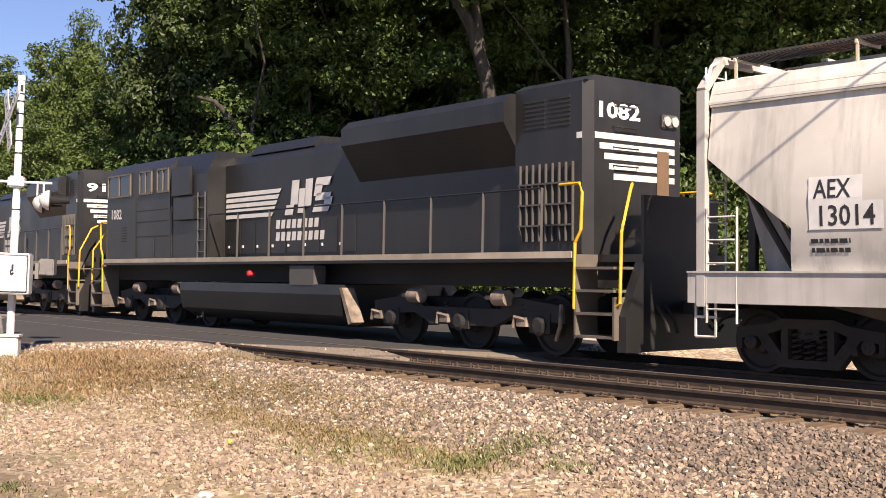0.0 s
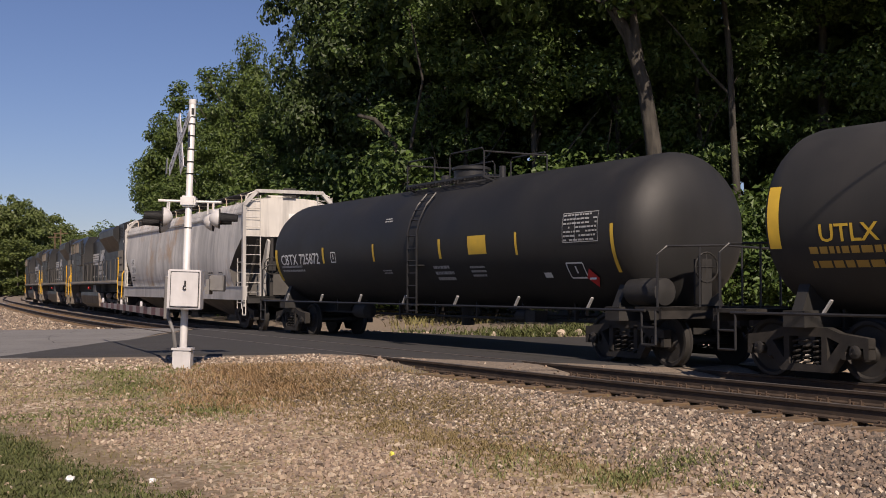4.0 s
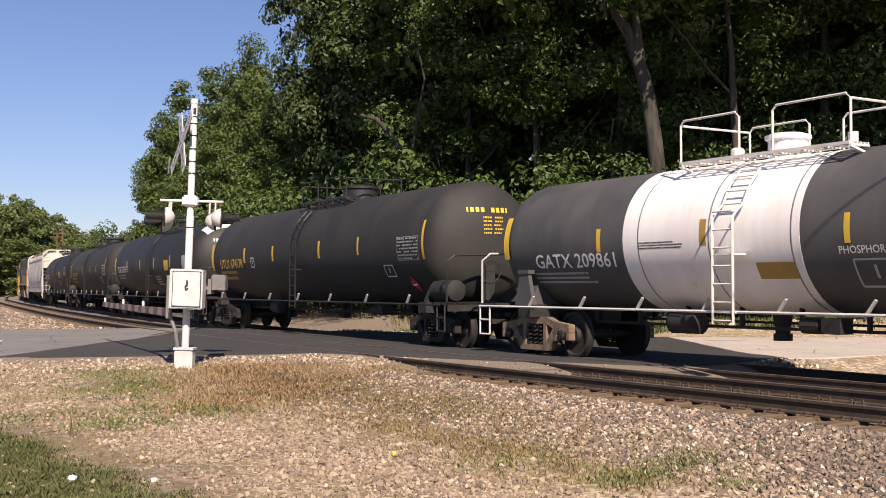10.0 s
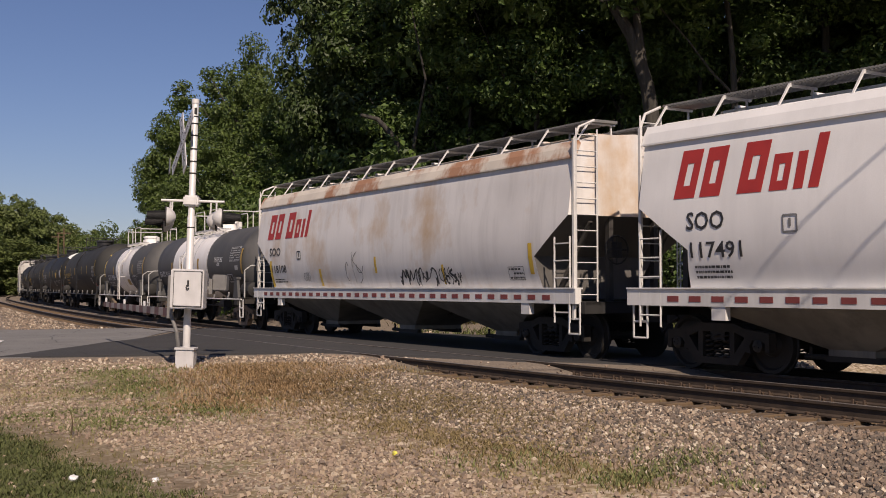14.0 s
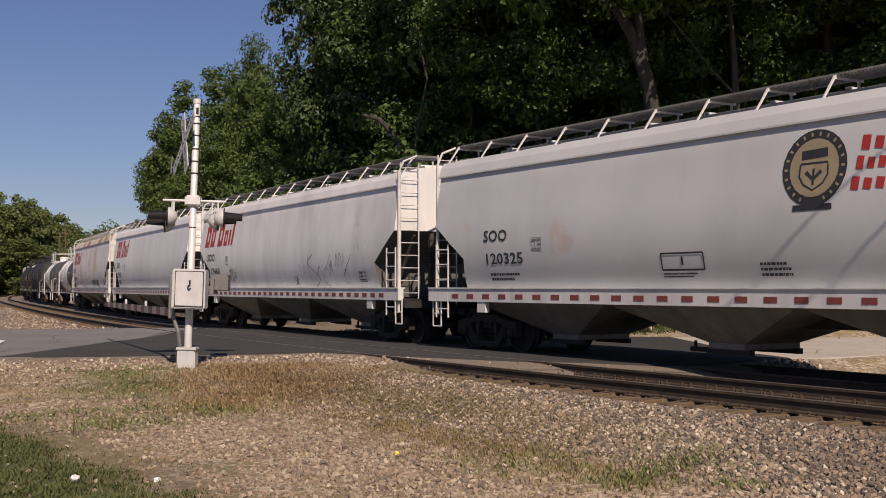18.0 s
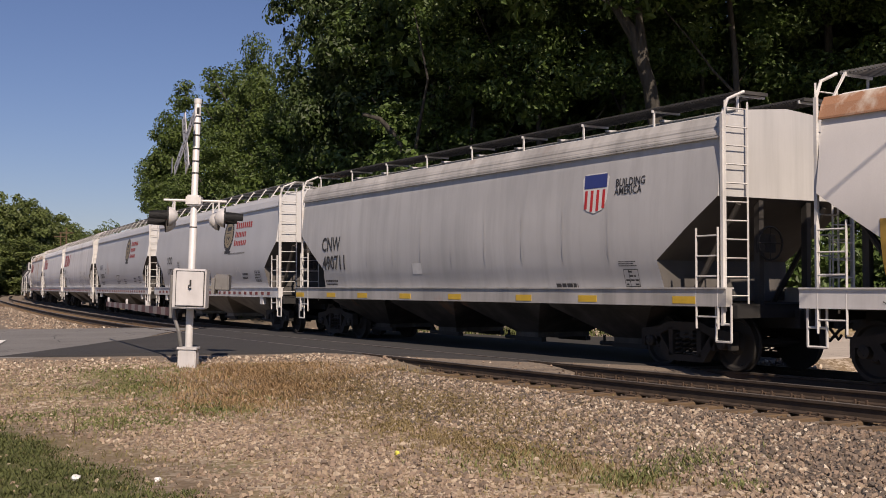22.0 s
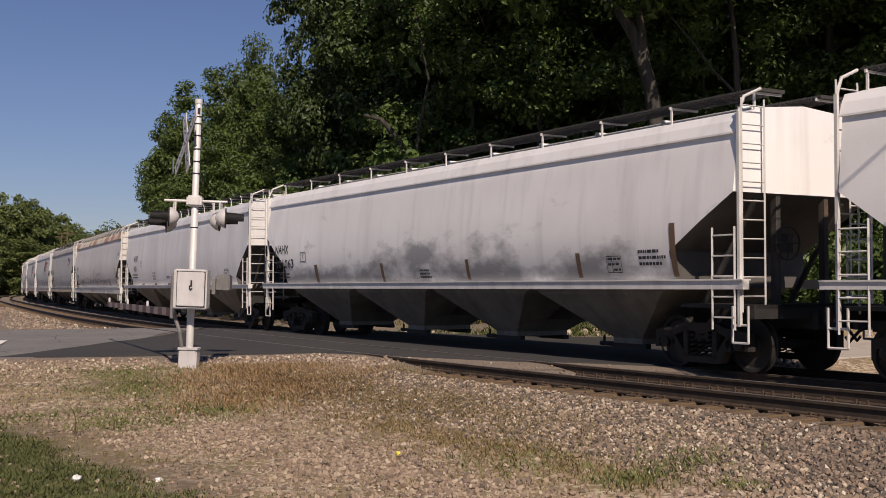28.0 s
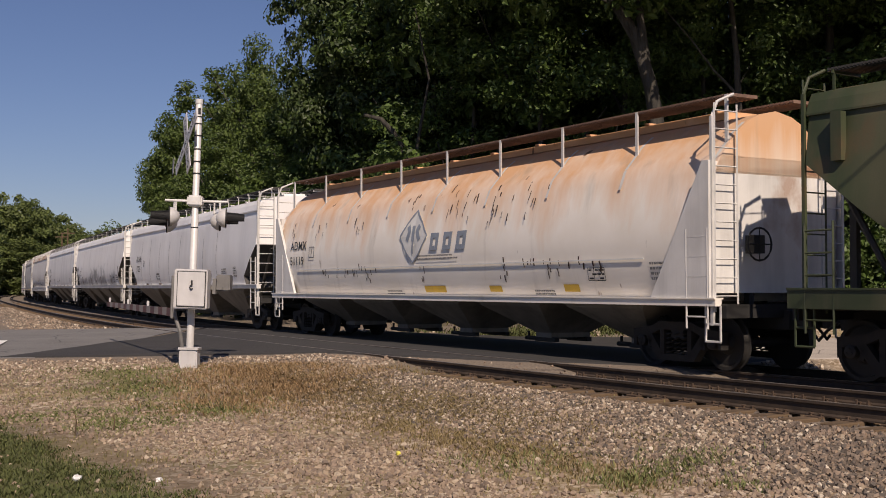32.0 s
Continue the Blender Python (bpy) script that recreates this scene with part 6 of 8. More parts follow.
        edge = [(x0, cz), (x0 - (x0 - cx) * 0.45, cz + (z1 - cz) * 0.5), (cx, z1), (x1 + (cx - x1) * 0.45, cz + (z1 - cz) * 0.5), (x1, cz), (cx - (cx - x1) * 0.45, z0 + (cz - z0) * 0.35), (cx, z0), (cx + (x0 - cx) * 0.45, z0 + (cz - z0) * 0.35)]
        for a, b in zip(edge, edge[1:] + edge[:1]):
            lift = 0.008
            bm.faces.new([bm.verts.new((p, wide(q) + lift, q)) for p, q in (a, b, (cx, cz))])
        ob = part("lozenge", bm, WHITE, car, "pale diamond emblem with grey blue outline")
        bm = bmesh.new()
        ribbon(bm, edge + edge[:1], 0.045, wide, 0.012)
        part("lozenge_edge", bm, material, ob)
        bm = bmesh.new()
        for a in (-0.3, 0.0, 0.3):
            ribbon(bm, [(cx + a, cz - 0.1), (cx + a * 0.6, cz + 0.12), (cx + a * 0.9, cz + 0.25)], 0.14, wide, 0.014)
        ribbon(bm, [(cx, z0 + 0.2), (cx, cz - 0.1)], 0.06, wide, 0.015)
        part("leaf_mark", bm, material, ob)
        return
    elif kind == "bold":
        scrawl(bm, x0, x1, z0, z1, wide, seed, 1.9)
        tagged(part("graffiti", bm, material, car, "bold black sprayed outlines"), kind="stuff")
        return
    elif kind == "brand":
        # the maker's word as plain slanted blocks
        h, span = z1 - z0, x0 - x1
        for a, w, tall in ((0.0, 0.16, 1.0), (0.19, 0.15, 1.0), (0.45, 0.17, 1.0), (0.66, 0.12, 0.7), (0.81, 0.06, 0.7), (0.90, 0.065, 1.0)) if material == RED else ((0.0, 0.24, 1.0), (0.36, 0.24, 1.0), (0.72, 0.26, 1.0)):
            xa, top = x0 - a * span, z0 + h * tall
            ww, sl = w * span * 0.95, 0.18 * h * tall
            for p, q, r0, r1 in ((0.0, 0.36, 0.0, 1.0), (0.36, 1.0, 0.72, 1.0), (0.66, 1.0, 0.0, 0.72), (0.36, 0.66, 0.0, 0.26)) if w > 0.1 else ((0.0, 1.0, 0.0, 1.0),):
                zz0, zz1 = z0 + (top - z0) * r0, z0 + (top - z0) * r1
                bm.faces.new([bm.verts.new((xa - ww * u - sl * (zv - z0) / max(h, 0.01), wide(zv) + 0.007, zv)) for u, zv in ((p, zz0), (q, zz0), (q, zz1), (p, zz1))])
        tagged(part("word_block", bm, material, car, "red slanted lettering blocks" if material == RED else "faded lettering blocks"), kind="stuff")
        return
    elif kind == "emblem":
        cx, cz, rx, rz = (x0 + x1) / 2, (z0 + z1) / 2, (x0 - x1) / 2, (z1 - z0) / 2
        # dark oval, cut into strips that follow the wall
        def oval(bm, k, lift, n=12):
            rows = []
            for i in range(n + 1):
                a = math.pi * i / n
                z = cz - rz * k * math.cos(a)
                w = max(rx * k * math.sin(a), 0.004)
                rows.append([bm.verts.new((x, wide(z) + lift, z)) for x in (cx + w, cx - w)])
            for lo, hi in zip(rows, rows[1:]):
                bm.faces.new((lo[0], lo[1], hi[1], hi[0]))
        oval(bm, 1.0, 0.006)
        ribbon(bm, [(cx + rx * 0.6, cz - rz * 1.02), (cx - rx * 0.6, cz - rz * 1.02)], rz * 0.15, wide, 0.0075)
        ob = part("emblem", bm, BLACK, car, "dark oval emblem with a tan centre")
        bm = bmesh.new()
        oval(bm, 0.76, 0.009)
        part("emblem_centre", bm, material, ob, "faded tan disc")
        bm = bmesh.new()
        for t in range(22):
            if t in (16, 17):
                continue
            ca, sa = math.cos(t * 0.2856), math.sin(t * 0.2856)
            ribbon(bm, [(cx + rx * 0.83 * ca, cz + rz * 0.83 * sa), (cx + rx * 0.93 * ca, cz + rz * 0.93 * sa)], rx * 0.06, wide, 0.010)
        tagged(part("emblem_mark", bm, material, ob, "ring of small tan marks"), kind="stuff")
        bm = bmesh.new()
        edge = [(0.42, 0.12), (0.44, -0.2), (0.3, -0.42), (0.0, -0.58), (-0.3, -0.42), (-0.44, -0.2), (-0.42, 0.12), (0.42, 0.12)]
        ribbon(bm, [(cx + rx * a, cz + rz * b) for a, b in edge], rx * 0.05, wide, 0.012)
        ribbon(bm, [(cx, cz - rz * 0.02), (cx, cz - rz * 0.45)], rx * 0.07, wide, 0.012)
        ribbon(bm, [(cx + rx * 0.24, cz - rz * 0.1), (cx, cz - rz * 0.3), (cx - rx * 0.24, cz - rz * 0.1)], rx * 0.1, wide, 0.013)
        ribbon(bm, [(cx + rx * 0.4, cz + rz * 0.34), (cx - rx * 0.4, cz + rz * 0.38)], rz * 0.24, wide, 0.012)
        part("emblem_shield", bm, BLACK, ob, "dark outlined shield")
        return
    elif kind == "shield":
        cx, w, h = (x0 + x1) / 2, (x0 - x1) / 2, z1 - z0
        edge = [(cx + w * 0.75, z1), (cx + w, z1 - h * 0.12), (cx + w * 0.88, z0 + h * 0.3), (cx + w * 0.6, z0 + h * 0.08), (cx, z0), (cx - w * 0.6, z0 + h * 0.08), (cx - w * 0.88, z0 + h * 0.3), (cx - w, z1 - h * 0.12), (cx - w * 0.75, z1)]
        bm.faces.new([bm.verts.new((a, wide(b) + 0.006, b)) for a, b in edge])
        ob = part("shield", bm, WHITE, car, "shield emblem in blue, red and white")
        bm = bmesh.new()
        ribbon(bm, [(cx + w * 0.85, z1 - h * 0.2), (cx - w * 0.85, z1 - h * 0.2)], h * 0.34, wide, 0.010)
        part("shield_band", bm, material, ob)
        for i in range(4):
            bm = bmesh.new()
            x = cx + w * (0.66 - 0.44 * i)
            ribbon(bm, [(x, z0 + h * (0.12 if i in (0, 3) else 0.05)), (x, z0 + h * 0.58)], w * 0.2, wide, 0.010)
            part("shield_stripe", bm, PLACARD, ob)
        return
    part("stencil_frame", bm, material, car)


def put_marks(car, wide, rows, seed=0):
    for i, (kind, material, x0, x1, z0, z1) in enumerate(rows):
        mark(car, wide, kind, material, x0, x1, z0, z1, seed * 100 + i)


def sill_blocks(car, half, z0, z1, xs, w, material):
    """Reflective blocks along the side sill."""
    for x in xs:
        bm = bmesh.new()
        box(bm, x - w / 2, x + w / 2, 1.577, 1.582, z0, z1)
        part("reflector", bm, material, car)


MARKS_AEX = (
    ("box", WHITE, 7.93, 7.17, 2.35, 2.69),
    ("box", WHITE, 7.93, 6.89, 2.0, 2.36),
    ("t:AEX", BLACK, 7.86, 7.33, 2.41, 2.65),
    ("t:13014", BLACK, 7.77, 7.0, 2.05, 2.31),
    ("bars2", BLACK, 7.92, 7.35, 1.64, 1.88),
    ("frame", BLACK, -6.81, -7.26, 1.66, 1.91),
    ("bars3", BLACK, -0.57, -1.02, 1.63, 1.96),
    ("bars2", BLACK, -5.44, -6.19, 1.75, 1.93),
)
MARKS_CBTX = (
    ("t:CBTX 725872", WHITE, 7.68, 4.93, 2.06, 2.35),
    ("bars2", WHITE, 7.73, 5.73, 1.8, 2.03),
    ("box", YELLOW, 8.17, 7.91, 1.6, 2.51),
    ("box", YELLOW, 4.75, 4.57, 2.06, 2.49),
    ("frame", WHITE, 4.15, 3.86, 2.08, 2.34),
    ("box", YELLOW, 1.66, 1.52, 2.05, 2.49),
    ("bars2", WHITE, 1.12, 0.64, 2.98, 3.1),
    ("bars2", WHITE, 1.25, 0.75, 1.71, 1.83),
    ("box", YELLOW, -1.68, -1.84, 2.05, 2.49),
    ("box", YELLOW, -3.0, -3.74, 2.11, 2.51),
    ("box", YELLOW, -4.82, -4.94, 2.06, 2.52),
    ("grid", WHITE, -6.5, -7.59, 2.25, 2.8),
    ("bars3", WHITE, -1.32, -2.15, 1.5, 1.89),
    ("bars3", WHITE, -2.91, -3.66, 1.59, 1.86),
    ("frame", WHITE, -6.46, -6.98, 1.58, 1.86),
    ("box", WHITE, -5.6, -5.85, 1.59, 1.69),
    ("diamond", PLACARD, -6.95, -7.33, 1.4, 1.75),
    ("box", YELLOW, -7.93, -8.07, 1.67, 2.55),
)
MARKS_U65 = (
    ("box", YELLOW, 8.18, 7.86, 1.98, 2.92),
    ("t:UTLX 674165", YELLOW, 7.19, 4.88, 2.06, 2.31),
    ("bars2", OCHRE, 7.41, 5.37, 1.58, 1.99),
    ("box", YELLOW, 4.74, 4.52, 2.18, 2.65),
    ("box", YELLOW, 2.06, 1.83, 2.18, 2.65),
    ("box", YELLOW, -1.62, -1.8, 2.22, 2.68),
    ("box", YELLOW, -4.28, -4.44, 2.22, 2.68),
    ("grid", WHITE, -6.65, -7.77, 2.04, 2.61),
    ("frame", WHITE, -5.72, -6.23, 1.66, 1.95),
    ("diamond", PLACARD, -6.76, -7.19, 1.26, 1.65),
    ("box", YELLOW, -7.86, -8.04, 2.05, 2.94),
)
MARKS_TILX = (
    ("box", YELLOW, 8.14, 7.78, 2.02, 2.84),
    ("t:TILX 252355", WHITE, 7.21, 5.09, 2.12, 2.4),
    ("bars2", WHITE, 7.16, 5.36, 1.75, 2.01),
    ("frame", WHITE, 4.85, 4.56, 2.14, 2.4),
    ("box", YELLOW, 4.88, 4.62, 2.23, 2.63),
    ("box", YELLOW, 1.68, 1.44, 2.19, 2.64),
    ("box", YELLOW, -1.39, -1.61, 2.19, 2.67),
    ("box", YELLOW, -3.54, -4.34, 2.09, 2.51),
    ("box", YELLOW, -4.58, -4.79, 2.21, 2.68),
    ("bars4", WHITE, -1.39, -2.54, 1.45, 1.88),
    ("bars2", WHITE, -3.49, -4.27, 1.79, 1.9),
    ("bars3", WHITE, -4.86, -5.83, 1.67, 1.91),
    ("frame", WHITE, -6.26, -6.82, 1.6, 1.92),
    ("box", PALE, -6.84, -7.95, 2.12, 2.63),
    ("diamond", PLACARD, -6.62, -7.06, 1.22, 1.62),
    ("box", YELLOW, -7.98, -8.17, 2.03, 2.96),
)
MARKS_U78 = (
    ("box", YELLOW, 8.25, 7.91, 1.98, 2.89),
    ("t:UTLX 674178", YELLOW, 7.23, 4.93, 2.04, 2.33),
    ("bars2", OCHRE, 7.34, 5.44, 1.57, 1.94),
    ("box", YELLOW, 4.8, 4.56, 2.19, 2.67),
    ("frame", WHITE, 4.08, 3.77, 2.04, 2.33),
    ("box", YELLOW, 2.14, 1.92, 2.19, 2.66),
    ("box", YELLOW, -1.55, -1.76, 2.2, 2.68),
    ("box", YELLOW, -4.21, -4.36, 2.23, 2.69),
    ("grid", WHITE, -6.56, -7.67, 2.04, 2.59),
    ("frame", WHITE, -5.67, -6.16, 1.66, 1.93),
    ("diamond", PLACARD, -6.71, -7.11, 1.27, 1.66),
    ("t:1993", WHITE, -6.82, -7.05, 1.43, 1.52),
    ("box", YELLOW, -7.83, -7.99, 2.04, 2.95),
)
MARKS_G2 = (
    ("box", YELLOW, 5.91, 5.65, 1.96, 2.82),
    ("t:GATX 209861", WHITE, 4.82, 2.39, 1.77, 2.03),
    ("bars3", PALE, 4.96, 2.98, 1.43, 1.68),
    ("box", YELLOW, 2.91, 2.74, 2.04, 2.47),
    ("bars3", BLACK, 1.72, 0.58, 2.04, 2.18),
    ("box", OCHRE, 0.21, 0.06, 2.08, 2.52),
    ("box", YELLOW, -2.69, -2.85, 2.03, 2.47),
    ("box", OCHRE, -0.95, -1.73, 1.52, 1.78),
    ("grid", PALE, -4.18, -5.35, 2.02, 2.61),
    ("t:PHOSPHORIC ACID", WHITE, -2.6, -3.96, 1.88, 1.99),
    ("frame", PALE, -2.82, -3.5, 1.4, 1.79),
    ("diamond", WHITE, -3.32, -3.77, 1.1, 1.46),
    ("box", OCHRE, -5.44, -5.64, 1.93, 2.78),
)
MARKS_G9 = (
    ("t:GATX 9515", WHITE, 5.75, 4.01, 1.83, 2.05),
    ("box", OCHRE, 3.65, 3.44, 2.03, 2.4),
    ("box", OCHRE, 2.02, 1.84, 2.06, 2.38),
    ("box", OCHRE, -0.48, -0.73, 2.0, 2.47),
    ("t:PHOSPHORIC", WHITE, -2.94, -4.0, 2.29, 2.46),
    ("t:ACID", WHITE, -3.27, -3.64, 2.16, 2.27),
    ("bars2", BLACK, 3.14, 2.06, 1.64, 1.8),
    ("scrawl", BLACK, -0.2, -0.95, 1.38, 1.68),
    ("scrawl", BLACK, -1.1, -1.8, 1.30, 1.72),
    ("grid", PALE, -4.89, -6.09, 2.28, 2.76),
    ("box", PALE, -5.49, -5.85, 1.98, 2.13),
    ("frame", PALE, -4.44, -5.01, 1.58, 1.83),
    ("diamond", WHITE, -4.76, -5.14, 1.19, 1.58),
    ("box", OCHRE, -6.17, -6.35, 1.85, 2.69),
)
MARKS_S108 = (
    ("brand", RED, 7.37, 4.18, 2.82, 3.57),
    ("t:SOO", BLACK, 7.12, 6.25, 2.33, 2.56),
    ("t:118108", BLACK, 7.0, 5.87, 1.82, 2.04),
    ("frame", BLACK, 4.99, 4.74, 2.2, 2.41),
    ("bars2", BLACK, 6.9, 5.91, 1.5, 1.64),
    ("box", YELLOW, 7.19, 6.95, 1.4, 2.18),
    ("box", YELLOW, 3.54, 3.34, 1.42, 1.89),
    ("box", YELLOW, 0.05, -0.11, 1.74, 2.15),
    ("box", YELLOW, -3.32, -3.45, 1.46, 1.9),
    ("box", YELLOW, -6.84, -7.04, 1.65, 2.26),
    ("grid", BLACK, -6.08, -6.64, 1.54, 1.8),
    ("scrawl", BLACK, 4.64, 4.15, 1.49, 1.96),
    ("scrawl", BLACK, 1.89, 0.57, 1.45, 2.37),
    ("bold", BLACK, -1.2, -4.17, 1.41, 1.86),
)
MARKS_S491 = (
    ("brand", RED, 7.44, 4.36, 2.85, 3.65),
    ("t:SOO", BLACK, 7.12, 6.3, 2.33, 2.61),
    ("t:117491", BLACK, 7.06, 5.95, 1.87, 2.12),
    ("frame", GREYMARK, 5.12, 4.86, 2.22, 2.47),
    ("bars3", BLACK, 7.0, 6.07, 1.49, 1.74),
    ("grid", BLACK, -6.09, -6.62, 1.53, 1.75),
)
MARKS_S460 = (
    ("brand", RED, 7.53, 4.27, 2.81, 3.56),
    ("t:SOO", BLACK, 7.12, 6.28, 2.32, 2.55),
    ("t:117460", BLACK, 6.98, 5.78, 1.84, 2.05),
    ("frame", GREYMARK, 5.04, 4.79, 2.16, 2.42),
    ("scrawl", BLACK, 4.81, 3.68, 1.5, 2.12),
    ("scrawl", GREYMARK, -1.78, -5.6, 1.4, 2.35),
    ("scrawl", BLACK, -1.23, -1.64, 1.42, 1.76),
    ("grid", BLACK, -5.97, -6.4, 1.54, 1.8),
)
MARKS_S325 = (
    ("emblem", EMBLEM, -2.06, -3.25, 2.57, 3.71),
    ("word8", RED, -3.46, -5.24, 3.32, 3.53),
    ("word7", RED, -3.39, -4.7, 3.05, 3.24),
    ("word7", RED, -3.32, -4.8, 2.76, 2.95),
    ("t:SOO", BLACK, 6.0, 5.15, 2.34, 2.57),
    ("t:120325", BLACK, 5.93, 4.63, 1.87, 2.09),
    ("grid", GREYMARK, 4.31, 4.0, 2.11, 2.36),
    ("frame", BLACK, 0.61, -0.39, 1.68, 1.96),
    ("bars2", BLACK, 0.61, -0.32, 1.53, 1.63),
    ("bars3", BLACK, -1.59, -2.28, 1.52, 1.77),
    ("bars2", BLACK, -4.36, -5.0, 1.55, 1.82),
    ("grid", BLACK, -5.6, -6.14, 1.57, 1.88),
    ("bars2", BLACK, 5.86, 4.78, 1.48, 1.68),
)
MARKS_S354 = (
    ("emblem", EMBLEM, -2.22, -3.37, 2.58, 3.73),
    ("word8", RED, -3.57, -5.35, 3.33, 3.55),
    ("word7", RED, -3.54, -4.79, 3.04, 3.24),
    ("word7", RED, -3.5, -4.89, 2.76, 2.95),
    ("t:SOO", BLACK, 5.81, 5.02, 2.32, 2.59),
    ("t:119354", BLACK, 5.78, 4.59, 1.88, 2.12),
    ("grid", GREYMARK, 4.15, 3.86, 2.12, 2.36),
    ("frame", BLACK, 0.54, -0.47, 1.67, 1.97),
    ("bars2", BLACK, 0.5, -0.43, 1.53, 1.65),
    ("bars3", BLACK, -1.76, -2.45, 1.51, 1.78),
    ("scrawl", WHITE, -3.56, -4.42, 1.58, 2.12),
    ("scrawl", WHITE, 4.25, 3.13, 1.44, 2.1),
    ("bars2", BLACK, -4.41, -5.12, 1.59, 1.84),
    ("grid", BLACK, -5.72, -6.29, 1.57, 1.9),
    ("bars1", GREYMARK, -2.88, -5.42, 2.48, 2.53),
)
MARKS_CNW = (
    ("t:CNW", BLACK, 6.9, 5.74, 2.36, 2.73),
    ("t:490711", BLACK, 6.88, 5.49, 1.86, 2.23),
    ("bars2", BLACK, 6.84, 6.02, 1.39, 1.58),
    ("shield", SHIELD, -4.78, -5.57, 2.74, 3.48),
    ("t:BUILDING", BLACK, -5.77, -6.57, 3.19, 3.33),
    ("t:AMERICA", BLACK, -5.74, -6.49, 3.04, 3.18),
    ("bars3", BLACK, -5.84, -6.37, 1.74, 1.85),
    ("grid", BLACK, -5.96, -6.35, 1.4, 1.7),
    ("box", WHITE, 1.82, 1.38, 1.7, 1.95),
    ("bars1", BLACK, -3.85, -4.7, 1.36, 1.46),
)
MARKS_NCIX = (
    ("t:NCIX", BLACK, 8.44, 7.57, 2.46, 2.68),
    ("t:1186", BLACK, 8.32, 7.57, 2.0, 2.2),
    ("frame", GREYMARK, 6.72, 6.45, 2.21, 2.45),
    ("bars1", BLACK, 8.37, 7.68, 1.54, 1.62),
    ("box", OCHRE, 8.63, 8.44, 1.46, 2.33),
    ("box", OCHRE, 5.5, 5.32, 1.45, 1.89),
    ("box", OCHRE, 2.9, 2.74, 1.48, 1.87),
    ("box", OCHRE, 0.15, 0.04, 1.9, 2.4),
    ("box", OCHRE, -8.27, -8.42, 1.5, 2.35),
    ("scrawl", BLACK, 7.25, 5.12, 1.5, 1.85),
    ("scrawl", BLACK, 4.6, 2.7, 1.52, 1.80),
    ("scrawl", BLACK, 2.3, -1.9, 1.52, 1.92),
    ("scrawl", BLACK, 3.9, 2.9, 1.86, 2.0),
    ("scrawl", GREYMARK, -1.0, -2.6, 2.0, 2.2),
    ("scrawl", BLACK, -2.2, -5.2, 1.5, 1.85),
    ("drips", BLACK, -8.3, -9.4, 2.85, 3.35),
    ("scrawl", GREYMARK, -8.81, -9.54, 2.89, 3.33),
    ("grid", BLACK, -5.63, -6.17, 1.51, 1.83),
)
MARKS_A18 = (
    ("t:ALHX", BLACK, 8.36, 7.51, 2.59, 2.85),
    ("t:1851", BLACK, 8.34, 7.6, 2.14, 2.37),
    ("grid", GREYMARK, 6.9, 6.61, 2.34, 2.59),
    ("bars2", BLACK, 8.69, 7.38, 1.76, 2.0),
    ("grid", BLACK, 4.26, 3.72, 1.74, 2.03),
    ("bars3", BLACK, 0.21, -0.52, 1.79, 2.04),
    ("bars1", BLACK, 1.55, 0.99, 1.78, 1.86),
    ("grid", BLACK, -7.5, -8.08, 1.75, 2.02),
)
MARKS_NAHX = (
    ("t:NAHX", BLACK, 9.2, 8.19, 2.39, 2.63),
    ("t:101063", BLACK, 9.13, 7.83, 1.96, 2.21),
    ("frame", GREYMARK, 7.3, 6.93, 2.13, 2.39),
    ("bars2", BLACK, 9.02, 8.02, 1.61, 1.81),
    ("box", BROWN, 6.35, 6.15, 1.48, 2.02),
    ("box", BROWN, 2.28, 2.14, 1.53, 1.99),
    ("box", BROWN, -1.83, -1.96, 1.56, 2.0),
    ("box", BROWN, -5.87, -6.0, 1.57, 2.03),
    ("box", BROWN, -8.53, -8.67, 1.57, 2.47),
    ("grid", BLACK, -6.79, -7.2, 1.66, 1.95),
    ("bars3", BLACK, 0.29, -0.24, 1.57, 1.81),
    ("bars3", BLACK, -7.69, -8.41, 1.72, 2.04),
)
MARKS_A17 = (
    ("t:ALHX", BLACK, 8.61, 7.57, 2.55, 2.8),
    ("t:1723", BLACK, 8.51, 7.74, 2.11, 2.36),
    ("grid", BLACK, 7.05, 6.76, 2.32, 2.58),
    ("grid", BLACK, 4.41, 3.79, 1.71, 1.99),
    ("bars3", BLACK, 0.26, -0.53, 1.74, 1.97),
    ("grid", BLACK, -3.24, -3.82, 1.71, 2.01),
    ("bars2", BLACK, -4.28, -4.93, 1.74, 1.89),
    ("bars3", BLACK, -6.21, -6.91, 1.83, 2.04),
    ("grid", BLACK, -7.68, -8.07, 1.75, 2.07),
)
